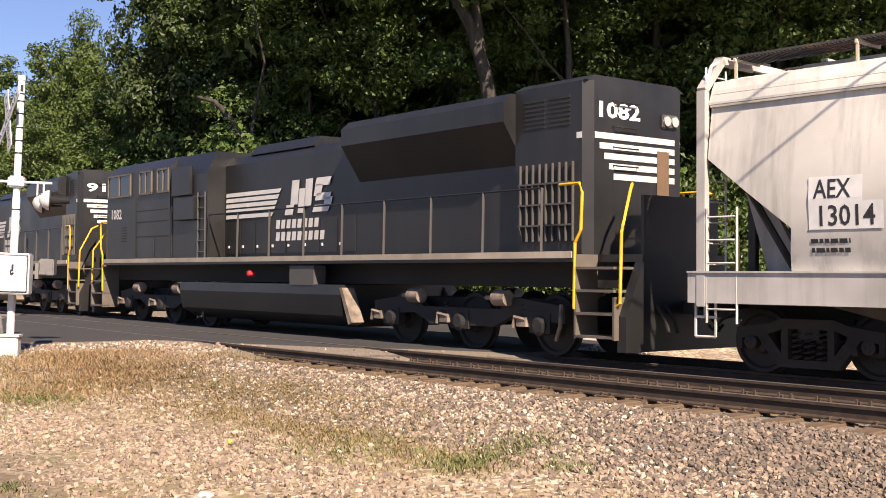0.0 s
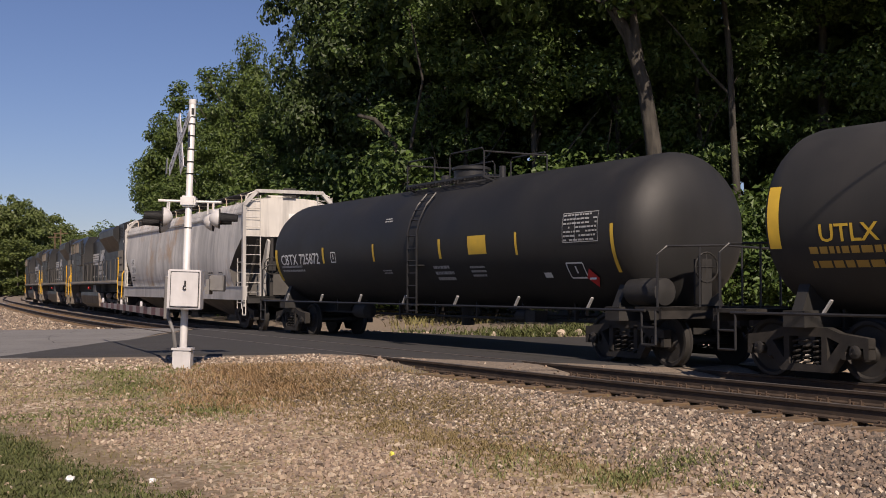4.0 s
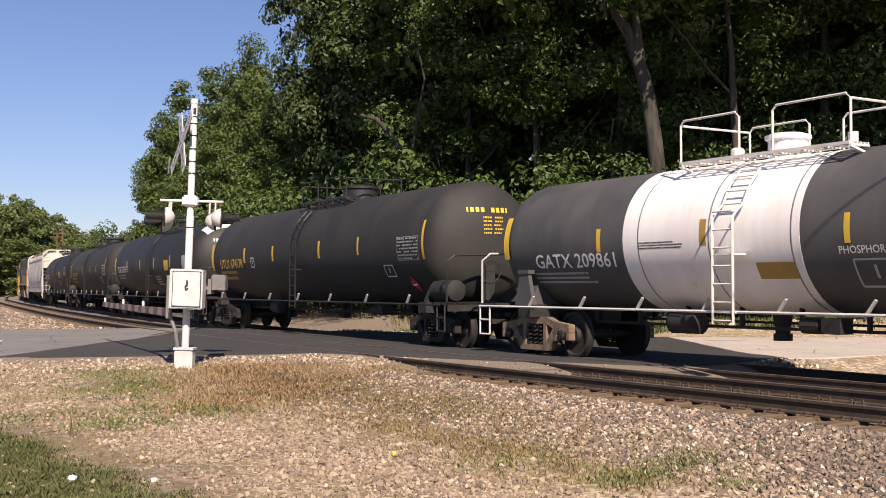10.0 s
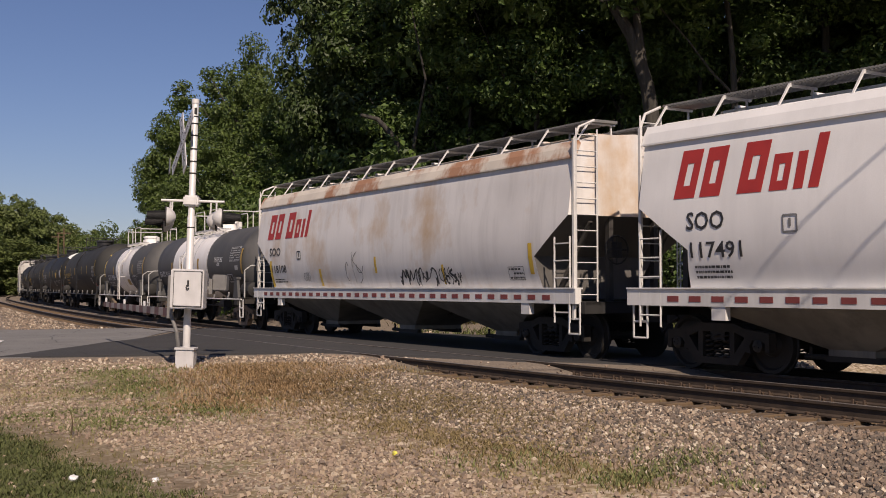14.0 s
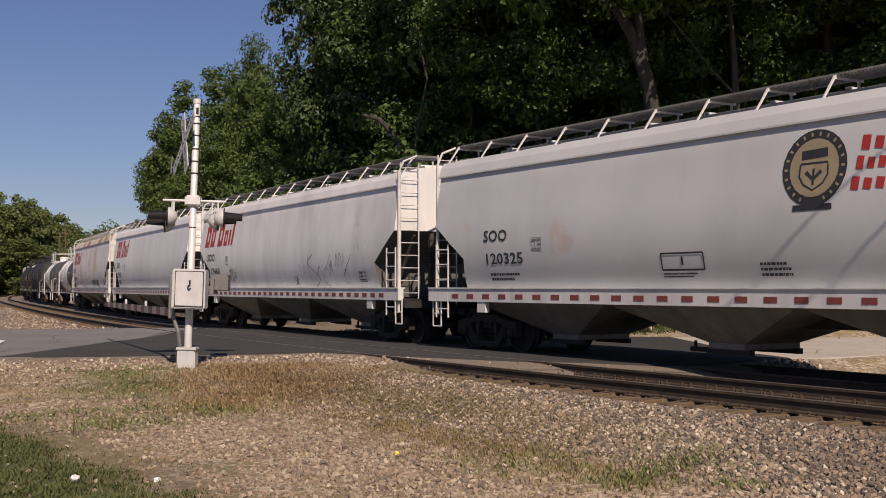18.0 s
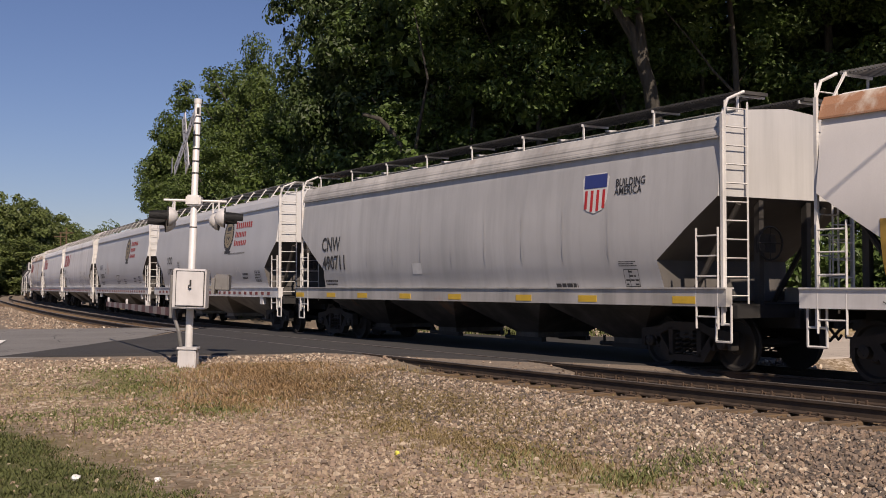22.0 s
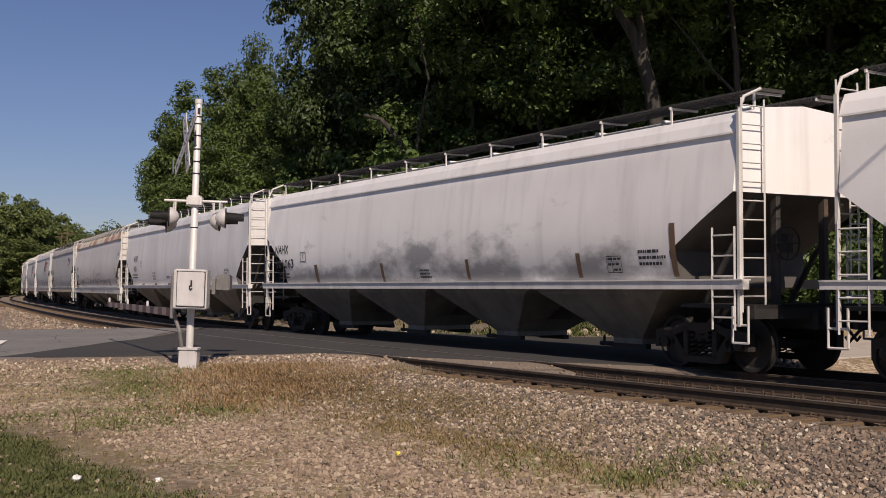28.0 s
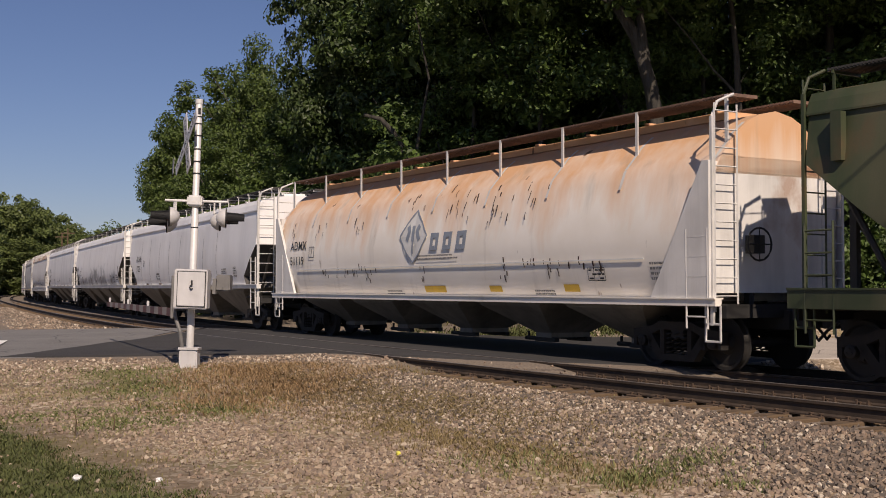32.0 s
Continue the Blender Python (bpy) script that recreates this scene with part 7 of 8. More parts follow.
MARKS_ADMX = (
    ("t:ADMX", BLACK, 8.23, 7.07, 2.47, 2.71),
    ("t:51119", BLACK, 8.22, 7.24, 2.04, 2.27),
    ("frame", GREYMARK, 6.85, 6.52, 2.23, 2.52),
    ("lozenge", LEAFBLUE, 1.36, 0.03, 1.98, 3.22),
    ("brand", LEAFBLUE, -0.1, -1.75, 2.24, 2.64),
    ("drips", SCAR, 8.3, 8.1, 2.8, 3.35),
    ("drips", SCAR, 6.5, 5.9, 2.75, 3.3),
    ("drips", SCAR, 4.2, 3.4, 2.65, 3.1),
    ("drips", SCAR, 1.1, 0.9, 3.2, 3.55),
    ("drips", SCAR, -0.5, -1.0, 2.9, 3.6),
    ("drips", SCAR, -1.1, -4.6, 2.7, 3.55),
    ("drips", SCAR, 6.0, 2.6, 1.5, 1.86),
    ("drips", SCAR, 0.4, 0.0, 1.45, 1.9),
    ("drips", SCAR, -3.0, -6.5, 1.5, 1.86),
    ("bars2", GREYMARK, 0.51, -1.65, 2.0, 2.14),
    ("box", YELLOW, 0.32, -0.66, 1.28, 1.43),
    ("box", YELLOW, -2.52, -3.0, 1.3, 1.43),
    ("box", YELLOW, -5.22, -5.71, 1.31, 1.45),
    ("box", YELLOW, -7.97, -8.83, 1.31, 1.45),
    ("grid", BLACK, -6.06, -6.57, 1.52, 1.75),
    ("bars4", GREYMARK, -7.84, -8.67, 1.48, 1.83),
    ("bars2", GREYMARK, 2.28, 1.31, 1.19, 1.32),
    ("bars2", GREYMARK, -4.19, -5.04, 1.22, 1.34),
)

# ---- the train, from front to rear ----
car, q, half, wide, hb = hopper("blotchy weathered grey covered hopper with rust stains", 206.9, 185.9, GREY_A, GREY_SILL, bays=3, cut=(3.05, 2.03, 1.35), sill=(1.0, 1.43), walk_steps=1.75, overhang=False, end_frame=True)
put_marks(car, wide, MARKS_AEX, 1)
for z in (3.79, 3.87, 3.95):
    for s in (1, -1):
        bm = bmesh.new()
        box(bm, -hb, hb, s * (1.490 - (z - 3.76) * 0.288) - 0.02, s * (1.490 - (z - 3.76) * 0.288) + 0.02, z, z + 0.03)
        part("roof_rib", bm, GREY_SILL, car)
bm = bmesh.new()
box(bm, -hb - 0.012, -hb - 0.006, -0.4, 0.0, 3.42, 3.82)
part("end_panel", bm, WHITE, car, "white stencilled number panel")
car, q, half, wide, hs = tank_car("long black tank car with yellow reflectors and white lettering", 185.9, 166.1, TANK_BLACK_B, deck=(-0.9, 3.6), ladder_x=-0.65)
put_marks(car, wide, MARKS_CBTX, 2)
car, q, half, wide, hs = tank_car("long dull black tank car with yellow lettering", 166.1, 146.5, TANK_BLACK, deck=(-0.5, 3.3), ladder_x=0.1, man_x=-0.7, dome=0.5)
put_marks(car, wide, MARKS_U65, 3)
head_a = car, half, hs
car, q, half, wide, hs = tank_car("long black tank car with white number and white patched head", 146.5, 127.1, TANK_BLACK_B, deck=(-1.6, 3.8), ladder_x=-0.65)
put_marks(car, wide, MARKS_TILX, 4)
head_b = car, half, hs
bm = bmesh.new()
patch_rows = [(hs + 0.72 * math.sin(a), 1.47 * math.cos(a) ** 0.8) for a in (0.0, 0.25, 0.5, 0.75)]
patch_rows[3] = tuple((patch_rows[2][i] + patch_rows[3][i]) / 2 for i in (0, 1))
for (xa, r0), (xb, r1) in zip(patch_rows, patch_rows[1:]):
    xa, xb, r0, r1 = -xa - 0.008, -xb - 0.008, r0 + 0.008, r1 + 0.008
    for i in range(16):
        t0, t1 = radians(50 + i * 5), radians(55 + i * 5)
        bm.faces.new([bm.verts.new(p) for p in ((xa, r0 * math.cos(t0), 2.44 + r0 * math.sin(t0)), (xa, r0 * math.cos(t1), 2.44 + r0 * math.sin(t1)),
                                                (xb, r1 * math.cos(t1), 2.44 + r1 * math.sin(t1)), (xb, r1 * math.cos(t0), 2.44 + r1 * math.sin(t0)))])
part("head_patch", bm, WHITE, car, "bare white patch on the tank head")
car, q, half, wide, hs = tank_car("long dull black tank car with yellow number", 127.1, 107.65, TANK_BLACK, deck=(-0.5, 3.3), ladder_x=0.1, man_x=-0.7, dome=0.5)
put_marks(car, wide, MARKS_U78, 5)
head_c = car, half, hs
car, q, half, wide, hs = tank_car("short charcoal tank car with a broad white band", 107.65, 93.35, TANK_GREY, r=1.3, mid=2.25, straight=11.2, bands=((-1.9, 2.14, WHITE_BAND, "white_band"),), rail_mat=WHITE_TRIM, small=True, deck=(-0.7, 3.6), ladder_x=-0.57, truck_mat=TRUCK_TAN)
put_marks(car, wide, MARKS_G2, 6)
head_d = car, half, hs
car, q, half, wide, hs = tank_car("short charcoal tank car with a clean white band", 93.35, 77.55, TANK_GREY, r=1.3, mid=2.25, straight=12.2, bands=((-1.93, 3.3, WHITE_BAND, "white_band"),), rail_mat=WHITE_TRIM, small=True, deck=(-0.3, 3.6), ladder_x=0.9, truck_mat=TRUCK_TAN)
put_marks(car, wide, MARKS_G9, 7)
head_e = car, half, hs


def head_mark(head, rows, material, mid=2.44, r=1.47):
    """Bars of writing on a rear tank head, laid on its dish."""
    car, half, hs = head
    for i, (y0, y1, z0, z1) in enumerate(rows):
        bm = bmesh.new()
        last = None
        for k in range(25):
            y = y0 + (y1 - y0) * k / 24
            pair = []
            for z in (z0, z1):
                rho = min(0.995, math.hypot(y, z - mid) / r) ** 1.25
                pair.append(bm.verts.new((-(hs + 0.72 * math.sqrt(1 - rho * rho)) - 0.01, y, z)))
            if last and k % 3 != 2 and k not in (12, 13):
                bm.faces.new((last[0], last[1], pair[1], pair[0]))
            last = pair
        tagged(part("head_lettering", bm, material, car), kind="stuff")


for hd, m in ((head_a, YELLOW), (head_b, WHITE), (head_c, YELLOW)):
    head_mark(hd, [(0.62, -0.45, 3.13, 3.24), (0.22, -0.3, 2.99, 3.03), (0.22, -0.3, 2.90, 2.94), (0.22, -0.25, 2.81, 2.85), (0.22, -0.3, 2.72, 2.76), (0.22, -0.25, 2.63, 2.67)], m)
for hd in (head_d, head_e):
    head_mark(hd, [(0.5, -0.5, 2.75, 2.87), (0.3, -0.2, 2.62, 2.67), (0.3, -0.2, 2.52, 2.57)], WHITE, 2.25, 1.3)

RED_BLOCK = plain("dull red reflector", (0.22, 0.05, 0.045))
for label, fq, rq, paint, rows, chord, n in (
        ("white covered hopper with rust bloom and graffiti", 77.55, 59.2, WHITE_RUSTY, MARKS_S108, RUST_TRIM, 1),
        ("chalky white covered hopper with red lettering blocks", 59.2, 40.75, WHITE_C, MARKS_S491, None, 2),
        ("off-white covered hopper with sprayed graffiti", 40.75, 22.55, WHITE_D, MARKS_S460, None, 3),
        ("light grey covered hopper with oval emblem and rust stains", 22.55, 4.7, GREY_E, MARKS_S325, None, 4),
        ("clean light grey covered hopper with oval emblem", 4.7, -13.1, GREY_F, MARKS_S354, None, 5)):
    car, q, half, wide, hb = hopper(label, fq, rq, paint, WHITE_SILL, bays=3, trim=chord or paint, ladder_mat=WHITE_TRIM, cut=(2.75, 2.0, 1.15), walk_mat=WALK_PALE, bay_mat=BAY_PAINT)
    put_marks(car, wide, rows, 10 + n)
    sill_blocks(car, half, 1.15, 1.245, np.arange(-half + 1.7, half - 1.4, 0.50 if n < 4 else 0.60), 0.26, RED_BLOCK)
    bm = bmesh.new()
    box(bm, half - 2.9, half - 2.6, 1.45, 1.56, 0.86, 1.08)
    part("jacking_pad", bm, WHITE_SILL, car)
    bm = bmesh.new()
    box(bm, -half + 2.3, -half + 2.6, 1.45, 1.56, 0.86, 1.08)
    part("jacking_pad", bm, WHITE_SILL, car)
car, q, half, wide, hb = hopper("mid grey covered hopper with shield emblem and ribbed sides", -13.1, -31.75, GREY_G, GREY_SILL, bays=4, ribs=12, ladder_mat=WHITE_TRIM, bulge=0.03, cut=(2.85, 1.85, 1.5), trim=GREY_SILL, walk_steps=2.0, overhang=False)
put_marks(car, wide, MARKS_CNW, 20)
for z in (3.79, 3.87, 3.95):
    for s in (1, -1):
        bm = bmesh.new()
        y = s * (1.490 - (z - 3.76) * 0.288)
        box(bm, -hb, hb, y - 0.025, y + 0.025, z, z + 0.03)
        part("roof_rib", bm, GREY_SILL, car)
sill_blocks(car, half, 1.12, 1.24, (8.4, 6.3, 4.4, 2.1, -0.2, -2.9, -5.0, -7.6), 0.55, YELLOW)
car, q, half, wide, hb = hopper("bleached grey covered hopper with rusty top and black graffiti", -31.75, -53.05, GREY_H, WHITE_SILL, bays=4, trim=RUST_TRIM, ladder_mat=WHITE_TRIM, cut=(2.75, 1.95, 1.25), bay_mat=BAY_PAINT, walk_mat=WALK_PALE)
put_marks(car, wide, MARKS_NCIX, 21)
bm = bmesh.new()
scrawl(bm, 8.6, -7.5, 1.15, 1.27, lambda z: 1.576, 9, 0.6)
tagged(part("graffiti", bm, BLACK, car, "black scribbles along the white sill"), kind="stuff")
car, q, half, wide, hb = hopper("white ribbed covered hopper with grey runs", -53.05, -75.6, WHITE_I, WHITE_SILL, bays=4, bay_mat=BAY_PAINT, sill=(1.36, 1.47), ladder_mat=WHITE_TRIM, cut=(2.75, 1.75, 1.45), bulge=0.02, overhang=False)
put_marks(car, wide, MARKS_A18, 22)
sill_blocks(car, half, 1.50, 1.57, (8.6, 6.0, 3.4, 0.8, -1.8, -4.4, -7.0), 0.45, BROWN)
car, q, half, wide, hb = hopper("white covered hopper smeared with soot", -75.6, -97.5, WHITE_J, WHITE_SILL, bays=4, bay_mat=BAY_PAINT, sill=(1.36, 1.50), ladder_mat=WHITE_TRIM, cut=(2.9, 2.0, 1.5), walk_steps=1.9, overhang=False)
put_marks(car, wide, MARKS_NAHX, 23)
car, q, half, wide, hb = hopper("grimy white covered hopper with black seams", -97.5, -120.0, WHITE_K, WHITE_SILL, bays=4, bay_mat=BAY_PAINT, sill=(1.36, 1.47), ladder_mat=WHITE_TRIM, cut=(2.75, 1.75, 1.45), bulge=0.02, overhang=False)
put_marks(car, wide, MARKS_A17, 24)
sill_blocks(car, half, 1.50, 1.57, (8.6, 6.0, 3.4, 0.8, -1.8, -4.4, -7.0), 0.45, BROWN)
for x in (7.4, 5.6, 3.7, 1.9, 0.0, -1.9, -3.7, -5.6):
    bm = bmesh.new()
    r = random.Random(int(x * 10))
    ribbon(bm, [(x + 0.03, 1.5), (x + 0.035, 2.2), (x + 0.03, 2.6 + r.random())], 0.03, wide, 0.016)
    part("dark_seam", bm, GREYMARK, car, "dark stained vertical seam")
car, q, half, wide, hb = hopper("cream cylindrical covered hopper streaked with rust", -120.0, -140.5, CREAM_RUST, CREAM_RUST, bays=5, round_side=True, trim=WHITE_TRIM, ladder_mat=WHITE_TRIM, cut=(3.3, 1.5, 1.2), walk_mat=WALK_RUST, sill=(1.09, 1.2), walk_steps=2.2, bay_mat=BAY_PAINT, bay_foot=0.28, bay_wide=0.5)
put_marks(car, wide, MARKS_ADMX, 25)
for e in (1, -1):
    bm = bmesh.new()
    box(bm, min(e * (hb - 0.12), e * (hb - 0.02)), max(e * (hb - 0.12), e * (hb - 0.02)), -1.46, 1.46, 1.3, 3.45)
    part("end_wall", bm, WHITE_SILL, car, "white end wall plate")
    for s in (1, -1):
        bm = bmesh.new()
        a = [(e * (hb + 0.05), 1.12), (e * (hb + 0.05), 3.45), (e * (hb - 0.1), 3.45), (e * (hb - 1.45), 1.12)]
        prism(bm, a, min(s * 1.5, s * 1.57), max(s * 1.5, s * 1.57), "y")
        part("end_gusset", bm, WHITE_SILL, car, "white triangular end gusset plate")
bm = bmesh.new()
box(bm, -hb + 1.6, hb - 1.6, 1.54, 1.556, 1.88, 1.905)
part("weld_bead", bm, WHITE, car, "white bead along the widest part of the side")
for i in range(9):
    x = -hb + 0.1 + (2 * hb - 0.2) * i / 8
    bm = bmesh.new()
    ribbon(bm, [(x, z) for z in np.linspace(3.15, 4.15, 9)], 0.075, wide, 0.006)
    part("roof_strap", bm, WHITE_TRIM, car, "white strap over the rusty shoulder")
car, q, half, wide, hb = hopper("faded dark green covered hopper with ribbed sides", -140.5, -159.0, GREEN_A, GREEN_A, bays=3, trim=GREEN_A, cut=(3.2, 1.8, 1.9), eave=3.95, overhang=False)
for i in range(9):
    x = -hb + 0.6 + (2 * hb - 1.2) * i / 8
    for s in (1, -1):
        bm = bmesh.new()
        box(bm, x - 0.09, x + 0.09, min(s * 1.5, s * 1.62), max(s * 1.5, s * 1.62), 1.2 if abs(x) < hb - 2 else 3.2, 3.9)
        part("side_post", bm, GREEN_A, car)

# ---- locomotives ----
def loco_truck(unit, x, q):
    """A three-axle truck with side frames, springs, cylinders and wheels."""
    bm = bmesh.new()
    box(bm, -2.3, 2.3, -0.5, 0.5, 0.55, 0.95)
    base = part("truck", bm, STEEL_DARK, unit, "three-axle locomotive truck", at=pose(x, 0, 0))
    for s in (1, -1):
        bm = bmesh.new()
        lo, hi = sorted((s * 1.0, s * 1.16))
        prism(bm, [(-2.75, 0.58), (-2.75, 0.86), (-1.5, 1.0), (-1.1, 0.78), (1.1, 0.78), (1.5, 1.0), (2.75, 0.86), (2.75, 0.58), (1.4, 0.66), (0.9, 0.46), (-0.9, 0.46), (-1.4, 0.66)], lo, hi, "y")
        part("side_frame", bm, STEEL_DARK, base)
        for ax in (-2.15, 0.0, 2.15):
            bm = bmesh.new()
            lathe(bm, [(s * 1.0, 0.17), (s * 1.2, 0.17), (s * 1.24, 0.11)], 16, "y", (ax, 0, 0.53))
            box(bm, ax - 0.26, ax + 0.26, min(s * 1.02, s * 1.18), max(s * 1.02, s * 1.18), 0.40, 0.74)
            part("journal_box", bm, STEEL_DARK, base)
            bm = bmesh.new()
            box(bm, ax + 0.28, ax + 0.52, min(s * 1.16, s * 1.24), max(s * 1.16, s * 1.24), 0.50, 0.66)
            tube(bm, [(ax + 0.30, s * 1.22, 0.62), (ax + 0.56, s * 1.24, 0.66), (ax + 0.62, s * 1.22, 0.48)], 0.035, 6)
            part("brake_hanger", bm, DUST_TAN, base, "dusty tan brake hanger")
            bm = bmesh.new()
            tube(bm, [(ax + 0.45 + 0.08 * math.cos(k), s * 1.09 + 0.07 * math.sin(k), 0.52 + k * 0.013) for k in range(28)], 0.022, 4)
            part("spring", bm, STEEL_GREASY, base)
        for cx in (-1.25, 1.25):
            bm = bmesh.new()
            lathe(bm, [(cx - 0.2, 0.06), (cx - 0.18, 0.14), (cx + 0.16, 0.14), (cx + 0.2, 0.05), (cx + 0.42, 0.04)], 14, "x", (0, s * 1.24, 0.98))
            part("brake_cylinder", bm, DUST_TAN, base, smooth=40)
        bm = bmesh.new()
        tube(bm, [(-2.7, s * 1.2, 0.9), (-2.72, s * 1.24, 0.55), (-2.6, s * 1.22, 0.3)], 0.035, 6)
        part("sand_pipe", bm, DUST_TAN, base)
    for ax in (-2.15, 0.0, 2.15):
        w = part("wheelset", shared("wheelset", wheelset_mesh), None, base, at=pose(ax, 0, 0.53) @ Matrix.Diagonal((1.155, 1, 1.155, 1)))
        WHEELSETS.append((w, q + x + ax))
    return base


def locomotive(label, front_q, rear_q, number, flare=(-2.9, -8.0), tail_number=True):
    """A six-axle wide-nose diesel: cab, hood, flared radiator, walkways, rails, tank, steps."""
    q, half = (front_q + rear_q) / 2, (front_q - rear_q) / 2
    u = thing("locomotive", label, "locomotive", "locomotives of the train")
    ROLLING.append((u, q, 6.5))
    for s in (1, -1):
        loco_truck(u, s * 6.45, q)
        coupler(u, half - 0.35, s)
    # frame and deck
    bm = bmesh.new()
    box(bm, -10.2, 10.6, -0.9, 0.9, 1.18, 1.60)
    part("underframe", bm, STEEL_DARK, u)
    for s in (1, -1):
        bm = bmesh.new()
        box(bm, -9.75, 9.6, min(s * 0.85, s * 1.54), max(s * 0.85, s * 1.54), 1.60, 1.70)
        part("walkway", bm, LOCO_BLACK, u)
        bm = bmesh.new()
        box(bm, -9.75, 9.6, min(s * 1.54, s * 1.56), max(s * 1.54, s * 1.56), 1.66, 1.77)
        part("deck_edge", bm, DECK_TAN, u, "worn cream deck edge strip")
    bm = bmesh.new()
    prism(bm, [(-1.48, 1.16), (1.48, 1.16), (1.5, 0.95), (1.42, 0.52), (1.05, 0.28), (-1.05, 0.28), (-1.42, 0.52), (-1.5, 0.95)], -2.95, 4.6, "x")
    part("fuel_tank", bm, LOCO_BLACK, u)
    bm = bmesh.new()
    box(bm, -1.9, -0.9, 1.2, 1.5, 1.14, 1.56)
    part("battery_box", bm, POST_GREY, u)
    bm = bmesh.new()
    lathe(bm, [(1.40, 0.07), (1.54, 0.07), (1.56, 0.04)], 12, "y", (0.9, 0, 1.38))
    part("filler_cap", bm, PLACARD, u, "red fuel filler cap")
    for s in (1, -1):
        bm = bmesh.new()
        prism(bm, [(-3.0, 1.1), (-2.9, 1.1), (-3.25, 0.35), (-3.38, 0.4)], min(s * 1.2, s * 1.5), max(s * 1.2, s * 1.5), "y")
        part("tank_end_plate", bm, DUST_TAN, u)
    # long hood
    bm = bmesh.new()
    prism(bm, [(-1.0, 1.70), (1.0, 1.70), (1.0, 4.05), (0.85, 4.25), (-0.85, 4.25), (-1.0, 4.05)], flare[1], 3.1, "x")
    part("hood", bm, LOCO_BLACK, u)
    bm = bmesh.new()
    prism(bm, [(-0.9, 4.25), (0.9, 4.25), (0.75, 4.48), (-0.75, 4.48)], -0.9, 2.0, "x")
    part("hood_blower", bm, LOCO_BLACK, u)
    bm = bmesh.new()
    lathe(bm, [(4.2, 0.28), (4.55, 0.28), (4.6, 0.2)], 14, "z", (-2.0, 0, 0))
    box(bm, -2.7, -2.3, -0.3, 0.3, 4.2, 4.5)
    part("exhaust_stack", bm, STEEL_DARK, u)
    for k in range(8):
        x = 2.6 - k * 0.72
        for s in (1, -1):
            bm = bmesh.new()
            box(bm, x - 0.33, x + 0.33, min(s * 1.0, s * 1.018), max(s * 1.0, s * 1.018), 1.86, 2.62)
            door = part("hood_door", bm, LOCO_BLACK, u)
            bm = bmesh.new()
            box(bm, x + 0.22, x + 0.28, min(s * 1.018, s * 1.035), max(s * 1.018, s * 1.035), 2.0, 2.06)
            part("latch", bm, LOCO_WHITE, door)
    # flared radiator
    for s in (1, -1):
        bm = bmesh.new()
        prism(bm, [(s * 1.0, 3.30), (s * 1.48, 4.02), (s * 1.48, 4.36), (s * 1.3, 4.52), (s * 0.8, 4.52), (s * 0.8, 3.30)], flare[1], flare[0], "x")
        part("radiator_flare", bm, LOCO_BLACK, u)
    bm = bmesh.new()
    box(bm, flare[1], flare[0], -0.8, 0.8, 4.2, 4.54)
    part("radiator_top", bm, LOCO_BLACK, u)
    # rear section with its chamfered end
    bm = bmesh.new()
    prism(bm, [(flare[1], 1.2), (-9.62, 1.2), (-9.75, 1.05), (-9.75, -1.05), (-9.62, -1.2), (flare[1], -1.2)], 1.70, 4.56, "z")
    prism(bm, [(-1.2, 4.56), (1.2, 4.56), (1.0, 4.66), (-1.0, 4.66)], -9.7, flare[1], "x")
    part("rear_cab_section", bm, LOCO_BLACK, u)
    for s in (1, -1):
        bm = bmesh.new()
        box(bm, -9.45, flare[1] - 0.12, min(s * 1.2, s * 1.206), max(s * 1.2, s * 1.206), 1.95, 3.25)
        grille = part("dynamic_grille", bm, STEEL_DARK, u, "black slatted cooling grille")
        for k in range(9):
            bm = bmesh.new()
            x = -9.45 + k * 0.16
            box(bm, x, x + 0.022, min(s * 1.2, s * 1.25), max(s * 1.2, s * 1.25), 1.95, 3.25)
            part("slat", bm, POST_GREY, grille)
        for k in range(3):
            bm = bmesh.new()
            box(bm, -9.45, flare[1] - 0.12, min(s * 1.2, s * 1.252), max(s * 1.2, s * 1.252), 2.2 + k * 0.35, 2.23 + k * 0.35)
            part("slat", bm, POST_GREY, grille)
        bm = bmesh.new()
        for a in (-9.35, -8.75):
            for i in range(7):
                box(bm, a, a + 0.5, min(s * 1.2, s * 1.215), max(s * 1.2, s * 1.215), 3.86 + i * 0.075, 3.90 + i * 0.075)
        tagged(part("louvre", bm, STEEL_DARK, u), kind="stuff")
    # white stripes and number on the rear corners and end
    for i in range(5):
        bm = bmesh.new()
        z = 3.62 - i * 0.165
        box(bm, -9.757, -9.752, -0.9, 1.04 - 0.11 * i, z, z + 0.10)
        part("stripe", bm, LOCO_WHITE, u)
    for s in (1, -1):
        for i in range(5):
            bm = bmesh.new()
            z = 3.62 - i * 0.165
            lo, hi = sorted((s * 1.2, s * 1.205))
            if i < 1:
                box(bm, -9.62, -9.5, lo, hi, z, z + 0.10)
                part("stripe", bm, LOCO_WHITE, u)
            else:
                bm.free()
    bm = bmesh.new()
    box(bm, -9.765, -9.757, -0.75, -0.45, 2.75, 3.5)
    part("rear_door", bm, BROWN, u)
    bm = bmesh.new()
    box(bm, -9.80, -9.75, -0.95, -0.55, 3.90, 4.14)
    bmesh.ops.bevel(bm, geom=bm.edges[:], offset=0.02, segments=2, affect="EDGES")
    light_box = part("light_housing", bm, POST_GREY, u)
